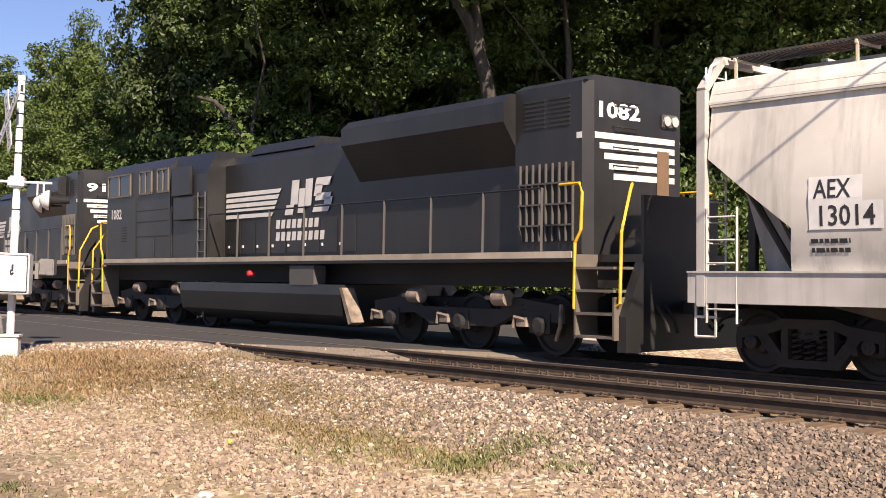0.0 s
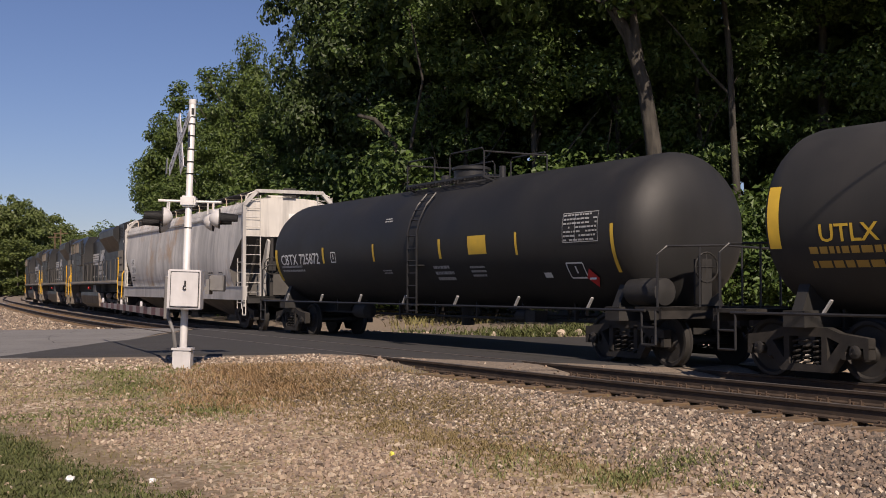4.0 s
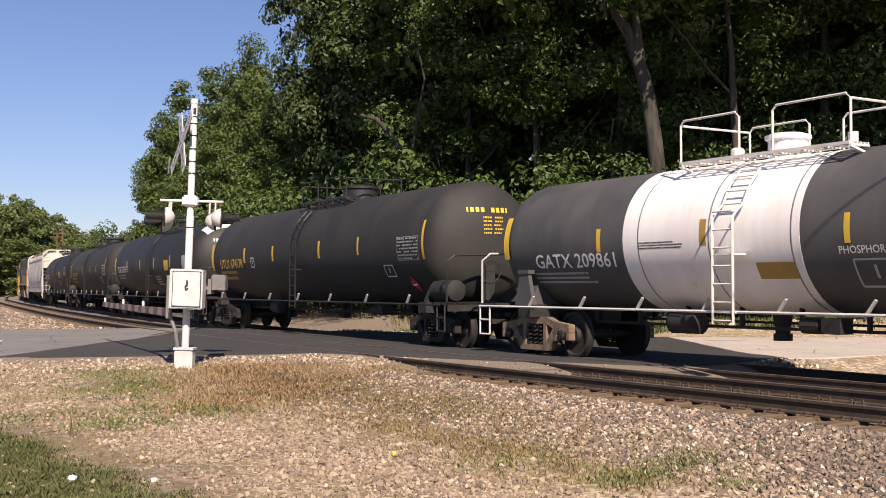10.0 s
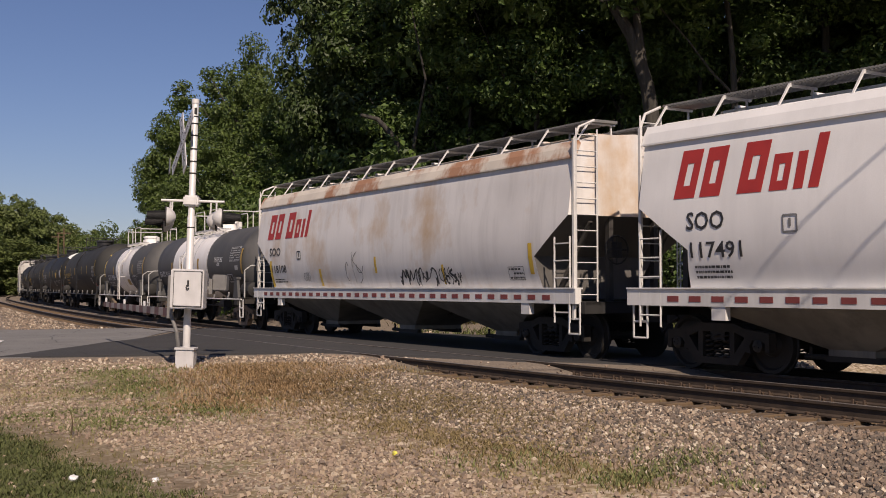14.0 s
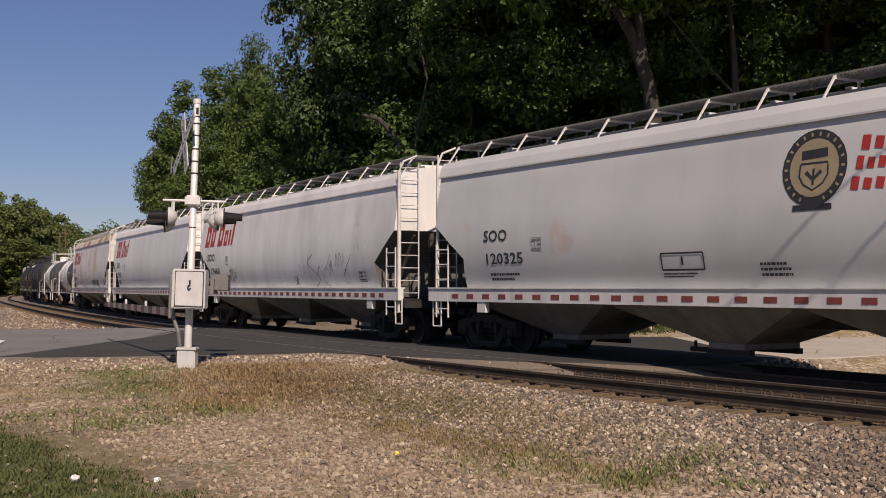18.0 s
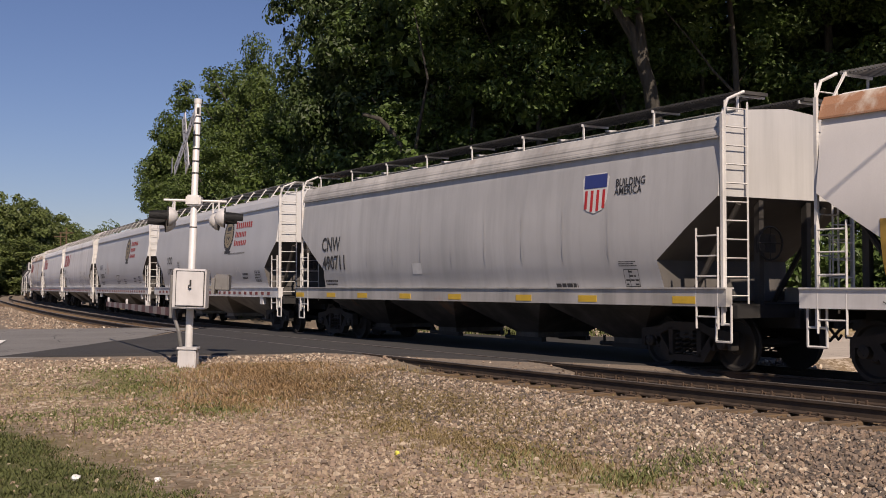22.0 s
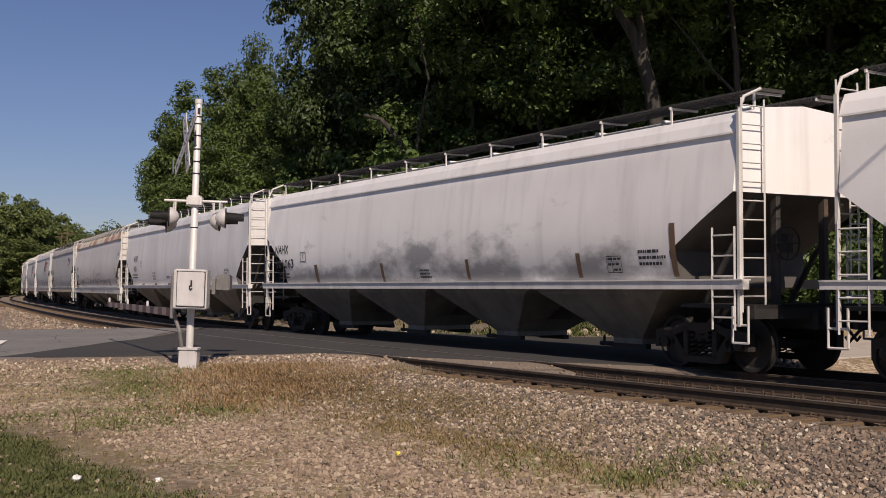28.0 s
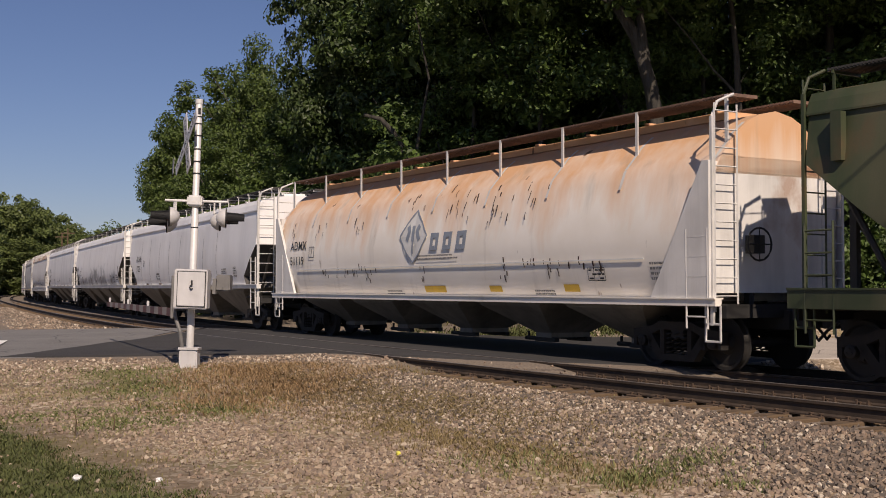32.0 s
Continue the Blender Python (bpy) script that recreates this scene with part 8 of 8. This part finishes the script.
    for y in (-0.85, -0.65):
        bm = bmesh.new()
        lathe(bm, [(-9.79, 0.085), (-9.83, 0.085), (-9.835, 0.06)], 14, "x", (0, y, 4.02))
        part("headlight", bm, PALE, light_box, "round headlight lens")
    for z in (4.26, 3.84, 3.5, 3.2):
        bm = bmesh.new()
        tube(bm, [(-9.75, 0.62, z), (-9.83, 0.6, z - 0.02), (-9.83, 0.08, z - 0.02), (-9.75, 0.06, z)], 0.013, 5)
        part("grab_iron", bm, LOCO_BLACK, u)
    me = text_mesh(number, 0.24, LOCO_WHITE, lambda z: 0.0, 0.0, 0.0, bold=0.012)
    xs = [v.co.x for v in me.vertices]
    wide_n = max(xs) - min(xs)
    for v in me.vertices:
        v.co = (-9.76, 0.95 - (max(xs) - v.co.x) / wide_n * 0.98, 3.98 + v.co.z)
    tagged(part("lettering", me, None, u), kind="stuff")
    # cab and nose
    bm = bmesh.new()
    prism(bm, [(-1.5, 1.70), (1.5, 1.70), (1.5, 3.85), (1.25, 4.42), (-1.25, 4.42), (-1.5, 3.85)], 3.1, 5.2, "x")
    part("electrical_cabinet", bm, LOCO_BLACK, u)
    bm = bmesh.new()
    prism(bm, [(-1.5, 1.70), (1.5, 1.70), (1.52, 4.18), (1.15, 4.46), (-1.15, 4.46), (-1.52, 4.18)], 5.2, 9.4, "x")
    part("cab", bm, LOCO_BLACK, u)
    bm = bmesh.new()
    r0 = [bm.verts.new(p) for p in ((9.4, 1.5, 1.7), (9.4, -1.5, 1.7), (9.4, -1.5, 4.15), (9.4, 1.5, 4.15))]
    r1 = [bm.verts.new(p) for p in ((9.9, 1.35, 1.7), (9.9, -1.35, 1.7), (9.75, -1.35, 3.35), (9.75, 1.35, 3.35))]
    r2 = [bm.verts.new(p) for p in ((10.5, 0.85, 1.5), (10.5, -0.85, 1.5), (10.3, -0.85, 3.1), (10.3, 0.85, 3.1))]
    for a, b in ((r0, r1), (r1, r2)):
        for k in range(4):
            bm.faces.new((a[k], a[(k + 1) % 4], b[(k + 1) % 4], b[k]))
    bm.faces.new(r0[::-1])
    bm.faces.new(r2)
    part("nose", bm, LOCO_BLACK, u)
    for s in (1, -1):
        for x0, x1 in ((7.75, 9.25), (6.35, 7.05), (5.3, 5.9)):
            bm = bmesh.new()
            box(bm, x0, x1, min(s * 1.5, s * 1.535), max(s * 1.5, s * 1.535), 3.55, 4.10)
            win = part("cab_window", bm, GLASS_DARK, u, "dark side window of the cab")
            bm = bmesh.new()
            for a, b, c, d in ((x0 - 0.05, x1 + 0.05, 3.50, 3.55), (x0 - 0.05, x1 + 0.05, 4.10, 4.15), (x0 - 0.05, x0, 3.50, 4.15), (x1, x1 + 0.05, 3.50, 4.15), ((x0 + x1) / 2 - 0.03, (x0 + x1) / 2 + 0.03, 3.55, 4.10)):
                box(bm, a, b, min(s * 1.5, s * 1.55), max(s * 1.5, s * 1.565), c, d)
            part("window_frame", bm, STEP_GREY, win)
        bm = bmesh.new()
        box(bm, 3.9, 4.95, min(s * 1.5, s * 1.60), max(s * 1.5, s * 1.60), 3.35, 4.1)
        bmesh.ops.bevel(bm, geom=bm.edges[:], offset=0.02, segments=1, affect="EDGES")
        part("equipment_hatch", bm, LOCO_BLACK, u)
        bm = bmesh.new()
        box(bm, 3.6, 4.75, min(s * 1.5, s * 1.63), max(s * 1.5, s * 1.63), 2.72, 3.3)
        bmesh.ops.bevel(bm, geom=bm.edges[:], offset=0.02, segments=1, affect="EDGES")
        part("equipment_hatch", bm, LOCO_BLACK, u)
        bm = bmesh.new()
        ladder(bm, 3.15, 3.55, s * 1.53, 1.75, 3.4, 6, 0.016)
        part("cab_ladder", bm, POST_GREY, u)
        for x, z0, z1 in ((5.08, 1.8, 4.1), (7.35, 1.8, 3.45), (6.2, 1.8, 2.3)):
            bm = bmesh.new()
            box(bm, x, x + 0.025, min(s * 1.5, s * 1.522), max(s * 1.5, s * 1.522), z0, z1)
            part("panel_seam", bm, STEEL_DARK, u)
        for z in (2.35, 2.75, 3.05):
            bm = bmesh.new()
            box(bm, 5.3, 7.4, min(s * 1.5, s * 1.515), max(s * 1.5, s * 1.515), z, z + 0.03)
            part("panel_seam", bm, STEEL_DARK, u)
        bm = bmesh.new()
        for i in range(6):
            box(bm, 8.0, 8.35, min(s * 1.5, s * 1.515), max(s * 1.5, s * 1.515), 2.25 + i * 0.075, 2.28 + i * 0.075)
        tagged(part("louvre", bm, STEEL_DARK, u), kind="stuff")
        bm = bmesh.new()
        box(bm, 9.38, 9.6, min(s * 0.25, s * 1.15), max(s * 0.25, s * 1.15), 3.6, 3.98)
        part("windscreen", bm, GLASS_DARK, u)
    me = text_mesh(number, 0.27, LOCO_WHITE, lambda z: 1.515, 9.12, 2.90, 1.0, bold=0.008)
    tagged(part("lettering", me, None, u), kind="stuff")
    for i in range(3):
        bm = bmesh.new()
        box(bm, 9.62, 9.63, -1.3, 1.3, 2.2 + i * 0.25, 2.34 + i * 0.25)
        part("stripe", bm, LOCO_WHITE, u)
    # flank stripes, horse-and-letters mark as plain shapes, two word bars
    hw = lambda z: 1.02
    for i in range(5):
        bm = bmesh.new()
        z = 2.72 + i * 0.135
        bm.faces.new([bm.verts.new((x, 1.022, zz)) for x, zz in ((3.02, z), (0.75 - i * 0.09, z), (0.66 - i * 0.09, z + 0.095), (3.0, z + 0.095))])
        part("stripe", bm, LOCO_WHITE, u)
    bm = bmesh.new()
    for a, b, z0, z1 in ((0.15, -0.2, 2.72, 2.95), (-0.1, -0.42, 2.95, 3.5), (-0.42, -0.7, 2.75, 3.3), (-0.7, -1.0, 2.9, 3.5), (-1.15, -1.75, 3.32, 3.5), (-1.1, -1.4, 3.1, 3.36), (-1.15, -1.75, 3.0, 3.16), (-1.5, -1.8, 2.85, 3.06), (-1.05, -1.7, 2.75, 2.9)):
        bm.faces.new([bm.verts.new((x, 1.022, z)) for x, z in ((a, z0), (b, z0), (b - 0.08, z1), (a - 0.08, z1))])
    part("flank_emblem", bm, LOCO_WHITE, u, "white emblem of plain slanted shapes")
    for z, x1 in ((2.42, -1.2), (2.14, -1.4)):
        bm = bmesh.new()
        x = 0.55
        while x > x1:
            bm.faces.new([bm.verts.new((a, 1.022, b)) for a, b in ((x, z), (x - 0.17, z), (x - 0.20, z + 0.2), (x - 0.03, z + 0.2))])
            x -= 0.24
        tagged(part("word_bar", bm, LOCO_WHITE, u, "row of white lettering blocks"), kind="stuff")
    # hand rails
    for s in (1, -1):
        bm = bmesh.new()
        tube(bm, [(-9.0, s * 1.5, 2.82), (3.0, s * 1.5, 2.82)], 0.02, 6)
        part("hand_rail", bm, LOCO_BLACK, u)
        for k in range(9):
            x = -9.0 + k * 1.5
            bm = bmesh.new()
            tube(bm, [(x, s * 1.52, 1.70), (x, s * 1.5, 2.82)], 0.025, 5)
            part("rail_post", bm, POST_GREY if k < 8 else LOCO_BLACK, u)
    for e in (1, -1):
        for s in (1, -1):
            x = e * 9.75
            for pts in ([(x + e * 0.05 - e * 0.4, s * 1.48, 2.85), (x + e * 0.12, s * 1.5, 2.85), (x + e * 0.18, s * 1.5, 2.7), (x + e * 0.15, s * 1.5, 2.1), (x + e * 0.02, s * 1.5, 1.9), (x, s * 1.5, 0.85)],
                        [(x + e * 0.55, s * 0.75, 2.85), (x + e * 0.75, s * 1.0, 2.75), (x + e * 0.95, s * 1.42, 2.05), (x + e * 0.95, s * 1.45, 0.95), (x + e * 0.85, s * 1.45, 0.9)]):
                bm = bmesh.new()
                tube(bm, pts, 0.026, 7)
                part("grab_rail", bm, SAFETY_YELLOW, u, "yellow bent grab rail")
            flight = None
            for xx in (x + e * 0.02, x + e * 0.86):
                bm = bmesh.new()
                outer = abs(xx) > 10.2
                prism(bm, [(xx - 0.02, 0.38), (xx + 0.02, 0.38), (xx + 0.02, 1.05 if outer else 1.72), (xx - 0.02, 1.05 if outer else 1.72)], min(s * 1.22, s * 1.5) if outer else min(s * 1.0, s * 1.5), max(s * 1.22, s * 1.5) if outer else max(s * 1.0, s * 1.5), "y")
                if flight is None:
                    flight = part("step_stringer", bm, STEP_GREY, u)
                else:
                    part("step_stringer", bm, STEP_GREY, u)
            for i in range(4):
                bm = bmesh.new()
                box(bm, min(x, x + e * 0.86), max(x, x + e * 0.86), min(s * 1.05, s * 1.5), max(s * 1.05, s * 1.5), 0.40 + i * 0.36, 0.44 + i * 0.36)
                part("tread", bm, STEP_GREY, flight)
        bm = bmesh.new()
        box(bm, min(e * 9.75, e * 10.75), max(e * 9.75, e * 10.75), -1.0, 1.0, 1.60, 1.72)
        part("end_deck", bm, LOCO_BLACK, u)
        bm = bmesh.new()
        prism(bm, [(-1.4, 0.2), (1.4, 0.2), (1.4, 0.75), (1.0, 1.6), (-1.0, 1.6), (-1.4, 0.75)], min(e * 10.6, e * 10.78), max(e * 10.6, e * 10.78), "x")
        part("pilot_plate", bm, LOCO_BLACK, u)
        bm = bmesh.new()
        box(bm, e * 10.66 - 0.03, e * 10.66 + 0.03, -0.9, 0.9, 1.7, 2.65)
        part("end_guard", bm, LOCO_BLACK, u)
        for y in (0.5, -0.5, 0.7):
            bm = bmesh.new()
            tube(bm, [(e * 10.75, y, 0.95), (e * 11.0, y + 0.05, 0.7), (e * 11.1, y + 0.08, 0.5)], 0.03, 6)
            part("air_hose", bm, STEEL_GREASY, u)
    return u


locomotive("black wide-nose diesel locomotive with white stripes and yellow grab rails", 229.5, 206.9, "1082")
locomotive("black diesel locomotive with white stripes, coupled ahead", 252.1, 229.5, "911", flare=(-4.5, -8.4))
locomotive("black diesel locomotive leading the train", 274.7, 252.1, "9042", flare=(-4.5, -8.4))

# ---- crossing signal and gate ----
RED_STRIPE = plain("red gate stripe", (0.13, 0.048, 0.043))
GATE_WHITE = plain("dirty white gate stripe", (0.30, 0.26, 0.235))
HOOD_BLACK = surf("flat black hood paint", (0.022, 0.022, 0.024), 0.7, 0, 0.2, 4, 80, 0.03)
BOX_WHITE = surf("white painted steel box", (0.60, 0.59, 0.59), 0.45, 0.05, 0.10, 3, 80, 0.03, streak=0.35, streak_col=(0.25, 0.24, 0.23))
GREY_BOX = surf("grey cast housing", (0.19, 0.185, 0.18), 0.55, 0.2, 0.15, 4, 80, 0.04)
MX, MY, MZ = -4.70, 21.3, -0.12
sig = thing("crossing_signal", "silver crossing signal mast with crossbuck, flashers and white control box", "crossing signal", at=pose(MX, MY, MZ) @ pose(0, 0, 0, 0, 1.75, 0))
bm = bmesh.new()
lathe(bm, [(0.0, 0.068), (2.72, 0.068), (2.73, 0.061), (4.82, 0.061), (4.83, 0.055)], 20, "z")
part("mast", bm, GALV, sig, smooth=40)
bm = bmesh.new()
lathe(bm, [(4.80, 0.07), (4.88, 0.07), (4.89, 0.05)], 20, "z")
part("mast_cap", bm, GALV, sig, smooth=40)
for z in (4.55, 4.42, 4.2, 3.95, 3.72, 3.5, 2.5):
    bm = bmesh.new()
    lathe(bm, [(z, 0.070), (z + 0.022, 0.070)], 20, "z")
    part("mast_band", bm, HOOD_BLACK, sig, smooth=40)
bm = bmesh.new()
box(bm, 0.0, 0.045, -0.068, -0.02, 4.60, 4.72)
part("mast_opening", bm, HOOD_BLACK, sig, "dark cable opening under the cap")
bm = bmesh.new()
box(bm, -0.165, 0.165, -0.15, 0.15, -0.12, 0.27)
bmesh.ops.bevel(bm, geom=bm.edges[:], offset=0.02, segments=2, affect="EDGES")
foot = part("junction_base", bm, BOX_WHITE, sig, "white cast junction base")
bm = bmesh.new()
box(bm, -0.18, 0.18, -0.165, 0.165, 0.27, 0.31)
part("base_lid", bm, BOX_WHITE, foot)
bm = bmesh.new()
tube(bm, [(-0.12, -0.1, 0.3), (-0.16, -0.14, 0.6), (-0.26, -0.12, 0.85), (-0.30, -0.08, 1.1)], 0.035, 8)
part("conduit", bm, GREY_BOX, sig)
# control box in front of the mast
bm = bmesh.new()
box(bm, -0.24, 0.36, -0.42, -0.09, 1.02, 1.74)
bmesh.ops.bevel(bm, geom=bm.edges[:], offset=0.02, segments=2, affect="EDGES")
cab_box = part("control_box", bm, BOX_WHITE, sig, "white painted steel control box")
# black rim drawn for the dark gap and shadow edge round the door
bm = bmesh.new()
box(bm, -0.185, 0.335, -0.428, -0.40, 1.055, 1.705)
part("door_gasket", bm, HOOD_BLACK, cab_box)
bm = bmesh.new()
box(bm, -0.17, 0.32, -0.452, -0.424, 1.07, 1.69)
bmesh.ops.bevel(bm, geom=bm.edges[:], offset=0.012, segments=2, affect="EDGES")
part("door", bm, BOX_WHITE, cab_box)
bm = bmesh.new()
box(bm, 0.075, 0.105, -0.475, -0.45, 1.44, 1.54)
tube(bm, [(0.07, -0.47, 1.45), (0.06, -0.48, 1.41), (0.08, -0.48, 1.38), (0.11, -0.47, 1.40)], 0.012, 6)
part("latch", bm, HOOD_BLACK, cab_box)
# gate gear beside the mast
bm = bmesh.new()
box(bm, 0.42, 0.68, 0.05, 0.35, 1.36, 1.66)
bmesh.ops.bevel(bm, geom=bm.edges[:], offset=0.02, segments=2, affect="EDGES")
part("gate_mechanism", bm, GREY_BOX, sig, "grey gate drive housing")
bm = bmesh.new()
box(bm, 0.05, 0.55, 0.02, 0.12, 1.38, 1.44)
box(bm, 0.38, 0.44, -0.05, 0.3, 1.30, 1.58)
part("gate_bracket", bm, GREY_BOX, sig)
bm = bmesh.new()
box(bm, -0.39, -0.31, 0.0, 0.14, 0.82, 1.62)
bmesh.ops.bevel(bm, geom=bm.edges[:], offset=0.015, segments=1, affect="EDGES")
part("counterweight_arm", bm, GREY_BOX, sig)
# cross arm and flashers
bm = bmesh.new()
tube(bm, [(-0.56, 0, 3.0), (0.60, 0, 3.0)], 0.024, 8)
part("cross_arm", bm, GALV, sig)
bm = bmesh.new()
box(bm, -0.14, 0.14, -0.12, 0.12, 2.90, 3.10)
bmesh.ops.bevel(bm, geom=bm.edges[:], offset=0.03, segments=2, affect="EDGES")
part("arm_hub", bm, GALV, sig)


def flasher(x, y, side, turn=0.0, z=2.70):
    """A round signal head: white back shell, black disc, long hood."""
    at = pose(x, y, z, 0, 0, turn) @ Matrix.Scale(0.86, 4)
    bm = bmesh.new()
    lathe(bm, [(-0.02 * side, 0.205), (0.03 * side, 0.20), (0.10 * side, 0.155), (0.155 * side, 0.10), (0.185 * side, 0.03)], 20, "x")
    head = part("flasher", bm, BOX_WHITE, sig, "round flasher with black disc and hood", smooth=40, at=at)
    bm = bmesh.new()
    lathe(bm, [(-0.045 * side, 0.215), (-0.02 * side, 0.215)], 28, "x")
    part("backing_disc", bm, HOOD_BLACK, head, smooth=40)
    bm = bmesh.new()
    rings = []
    for a, r in ((-0.04, 0.13), (-0.22, 0.12), (-0.42, 0.10)):
        rings.append([bm.verts.new((a * side, r * math.cos(radians(-30 + 240 * k / 18)), r * math.sin(radians(-30 + 240 * k / 18)))) for k in range(19)])
    for q0, q1 in zip(rings, rings[1:]):
        for k in range(18):
            bm.faces.new((q0[k], q0[k + 1], q1[k + 1], q1[k]))
    bmesh.ops.solidify(bm, geom=bm.faces[:], thickness=0.008)
    part("hood", bm, HOOD_BLACK, head, smooth=40)
    bm = bmesh.new()
    lathe(bm, [(-0.05 * side, 0.105), (-0.075 * side, 0.08), (-0.085 * side, 0.02)], 20, "x")
    part("lens", bm, RED_STRIPE, head, smooth=40)
    bm = bmesh.new()
    tube(bm, [(0.1 * side, 0, 0.1), (0.1 * side, 0, (3.0 - z) / 0.86)], 0.02, 6)
    part("hanger", bm, GALV, head)


flasher(-0.44, -0.02, 1, 15)
flasher(-0.56, 0.34, 1, 10, 2.60)
flasher(0.55, -0.02, -1, 9)
flasher(0.38, 0.30, -1, 6, 2.66)
# crossbuck: faces down the road, seen nearly from its edge
cb = Matrix.Translation((-0.2, -0.04, 4.07)) @ Matrix.Rotation(radians(6.5), 4, "Y") @ Matrix.Rotation(radians(-65.0), 4, "Z")
for tilt, words in ((45, "CROSSING"), (-45, "RAILROAD")):
    bm = bmesh.new()
    box(bm, -0.74, 0.74, -0.012 + (0.014 if tilt > 0 else 0), 0.002 + (0.014 if tilt > 0 else 0), -0.115, 0.115)
    at = cb @ Matrix.Rotation(radians(tilt), 4, "Y")
    blade = part("crossbuck_blade", bm, BOX_WHITE, sig, "white crossbuck board", at=at)
    me = text_mesh(words, 0.12, BLACK, lambda z: 0.0, 0.0, 0.0)
    xs = [v.co.x for v in me.vertices]
    for v in me.vertices:
        v.co = ((v.co.x - min(xs)) / (max(xs) - min(xs)) * -1.3 + 0.65, -0.016 + (0.014 if tilt > 0 else 0), v.co.z - 0.06)
    tagged(part("lettering", me, None, blade), kind="stuff")
bm = bmesh.new()
box(bm, -0.2, 0.2, -0.008, 0.004, -0.14, 0.14)
part("track_plate", bm, GREY_BOX, sig, "small plate under the crossbuck", at=Matrix.Translation((-0.42, -0.05, 3.62)) @ Matrix.Rotation(radians(-74), 4, "Z"))
# lowered gate arm across the lane
gate = thing("gate_arm", "lowered red and white striped gate arm with small lamps", "gate arm", at=pose(MX - 0.36, MY + 0.15, 0.83, 0, 0.6, 0) @ pose(0, 0, 0, 0, 0, 114.0))
n_st, arm = 19, 8.4
for i in range(n_st):
    a, b = arm * i / n_st, arm * (i + 1) / n_st
    t0, t1 = 0.075 - 0.02 * i / n_st, 0.075 - 0.02 * (i + 1) / n_st
    bm = bmesh.new()
    v = [[bm.verts.new((x, y, z)) for y, z in ((-0.02, -t), (0.02, -t), (0.02, t), (-0.02, t))] for x, t in ((a, t0), (b, t1))]
    for k in range(4):
        bm.faces.new((v[0][k], v[0][(k + 1) % 4], v[1][(k + 1) % 4], v[1][k]))
    bm.faces.new(v[0][::-1])
    bm.faces.new(v[1])
    part("stripe", bm, RED_STRIPE if i % 2 == 0 else GATE_WHITE, gate)
for x in (2.6, 5.2, 8.1):
    bm = bmesh.new()
    lathe(bm, [(0.06, 0.025), (0.13, 0.03), (0.17, 0.02)], 12, "z", (x, 0, 0))
    part("gate_lamp", bm, BOX_WHITE, gate, smooth=40)
# overhead service cable between two poles, out of the picture; its shadow crosses the passing cars
for px in (-42.0, 48.0):
    z0 = float(ground_z(np.array([px]), np.array([9.8]))[0])
    pole = thing("utility_pole", "wooden pole that carries the service cable", "utility pole", at=pose(px, 9.8, z0))
    bm = bmesh.new()
    tube(bm, [(0, 0, 0), (0, 0, 9.6 - z0)], 0.16, 8, 0.12)
    part("shaft", bm, TIE_WOOD, pole)
for lift in (-0.50, 0.62):
    bm = bmesh.new()
    tube(bm, [(-42 + 90 * k / 12, 9.8, 8.6 + lift - 0.6 * (1 - (k / 6 - 1) ** 2)) for k in range(13)], 0.018, 6)
    solid("service_cable", bm, HOOD_BLACK, "black overhead service cable between two poles", "cable")
# post beside the far road, left
bm = bmesh.new()
lathe(bm, [(0, 0.28), (4.3, 0.28)], 14, "z")
post = thing("utility_post", "thick grey steel post with a lamp head", "post", at=pose(-33.0, 78.0, float(ground_z(np.array([-33.0]), np.array([78.0]))[0])))
part("shaft", bm, GREY_BOX, post, smooth=40)
bm = bmesh.new()
box(bm, -0.45, 0.5, -0.3, 0.3, 4.3, 4.75)
part("lamp_head", bm, GREY_BOX, post)
# pole line round the bend
for x, y in ((-63, 190), (-57.5, 176)):
    pole = thing("utility_pole", "slim wooden utility pole with a crossarm", "utility pole", at=pose(x, y, float(ground_z(np.array([x]), np.array([y]))[0])))
    bm = bmesh.new()
    tube(bm, [(0, 0, 0), (0, 0, 10.5)], 0.15, 8, 0.11)
    part("shaft", bm, TIE_WOOD, pole)
    bm = bmesh.new()
    box(bm, -1.1, 1.1, -0.06, 0.06, 9.7, 9.85)
    part("crossarm", bm, TIE_WOOD, pole)


def motions():
    """The train rolls past at a steady pace; wheels turn while their car is near."""
    for car, q, reach in ROLLING:
        rows = []
        for i in range(33):
            s = q + SPEED * (i - T_REF)
            ax, ay, _ = on_track(s + reach)
            bx, by, _ = on_track(s - reach)
            turn = math.degrees(math.atan2(ay - by, ax - bx))
            rows.append((float(i), pose((ax + bx) / 2, (ay + by) / 2, TRAIN_RAIL_Z, 0, 0, turn)))
        walk(car, rows)
    per_frame = math.degrees(SPEED / FPS / WHEEL_R)
    for w, q in WHEELSETS:
        x, _, z = w.location
        start = max(0, min(31 * FPS, int((T_REF + (-20 - q) / SPEED) * FPS)))
        stop = max(0, min(32 * FPS, int((T_REF + (60 - q) / SPEED) * FPS)))
        frames = [0] + [n for n in range(start, stop + 1, 2) if 0 < n < 32 * FPS] + [32 * FPS]
        first = frames[1] if len(frames) > 2 else 0
        rows, angle, last = [], 0.0, 0
        for n in frames:
            if first < n and n <= stop:
                angle += per_frame * (n - last)
            last = n
            rows.append((n / FPS, pose(x, 0, z, 0, angle % 360 if angle % 360 <= 180 else angle % 360 - 360, 0)))
        walk(w, rows)


motions()
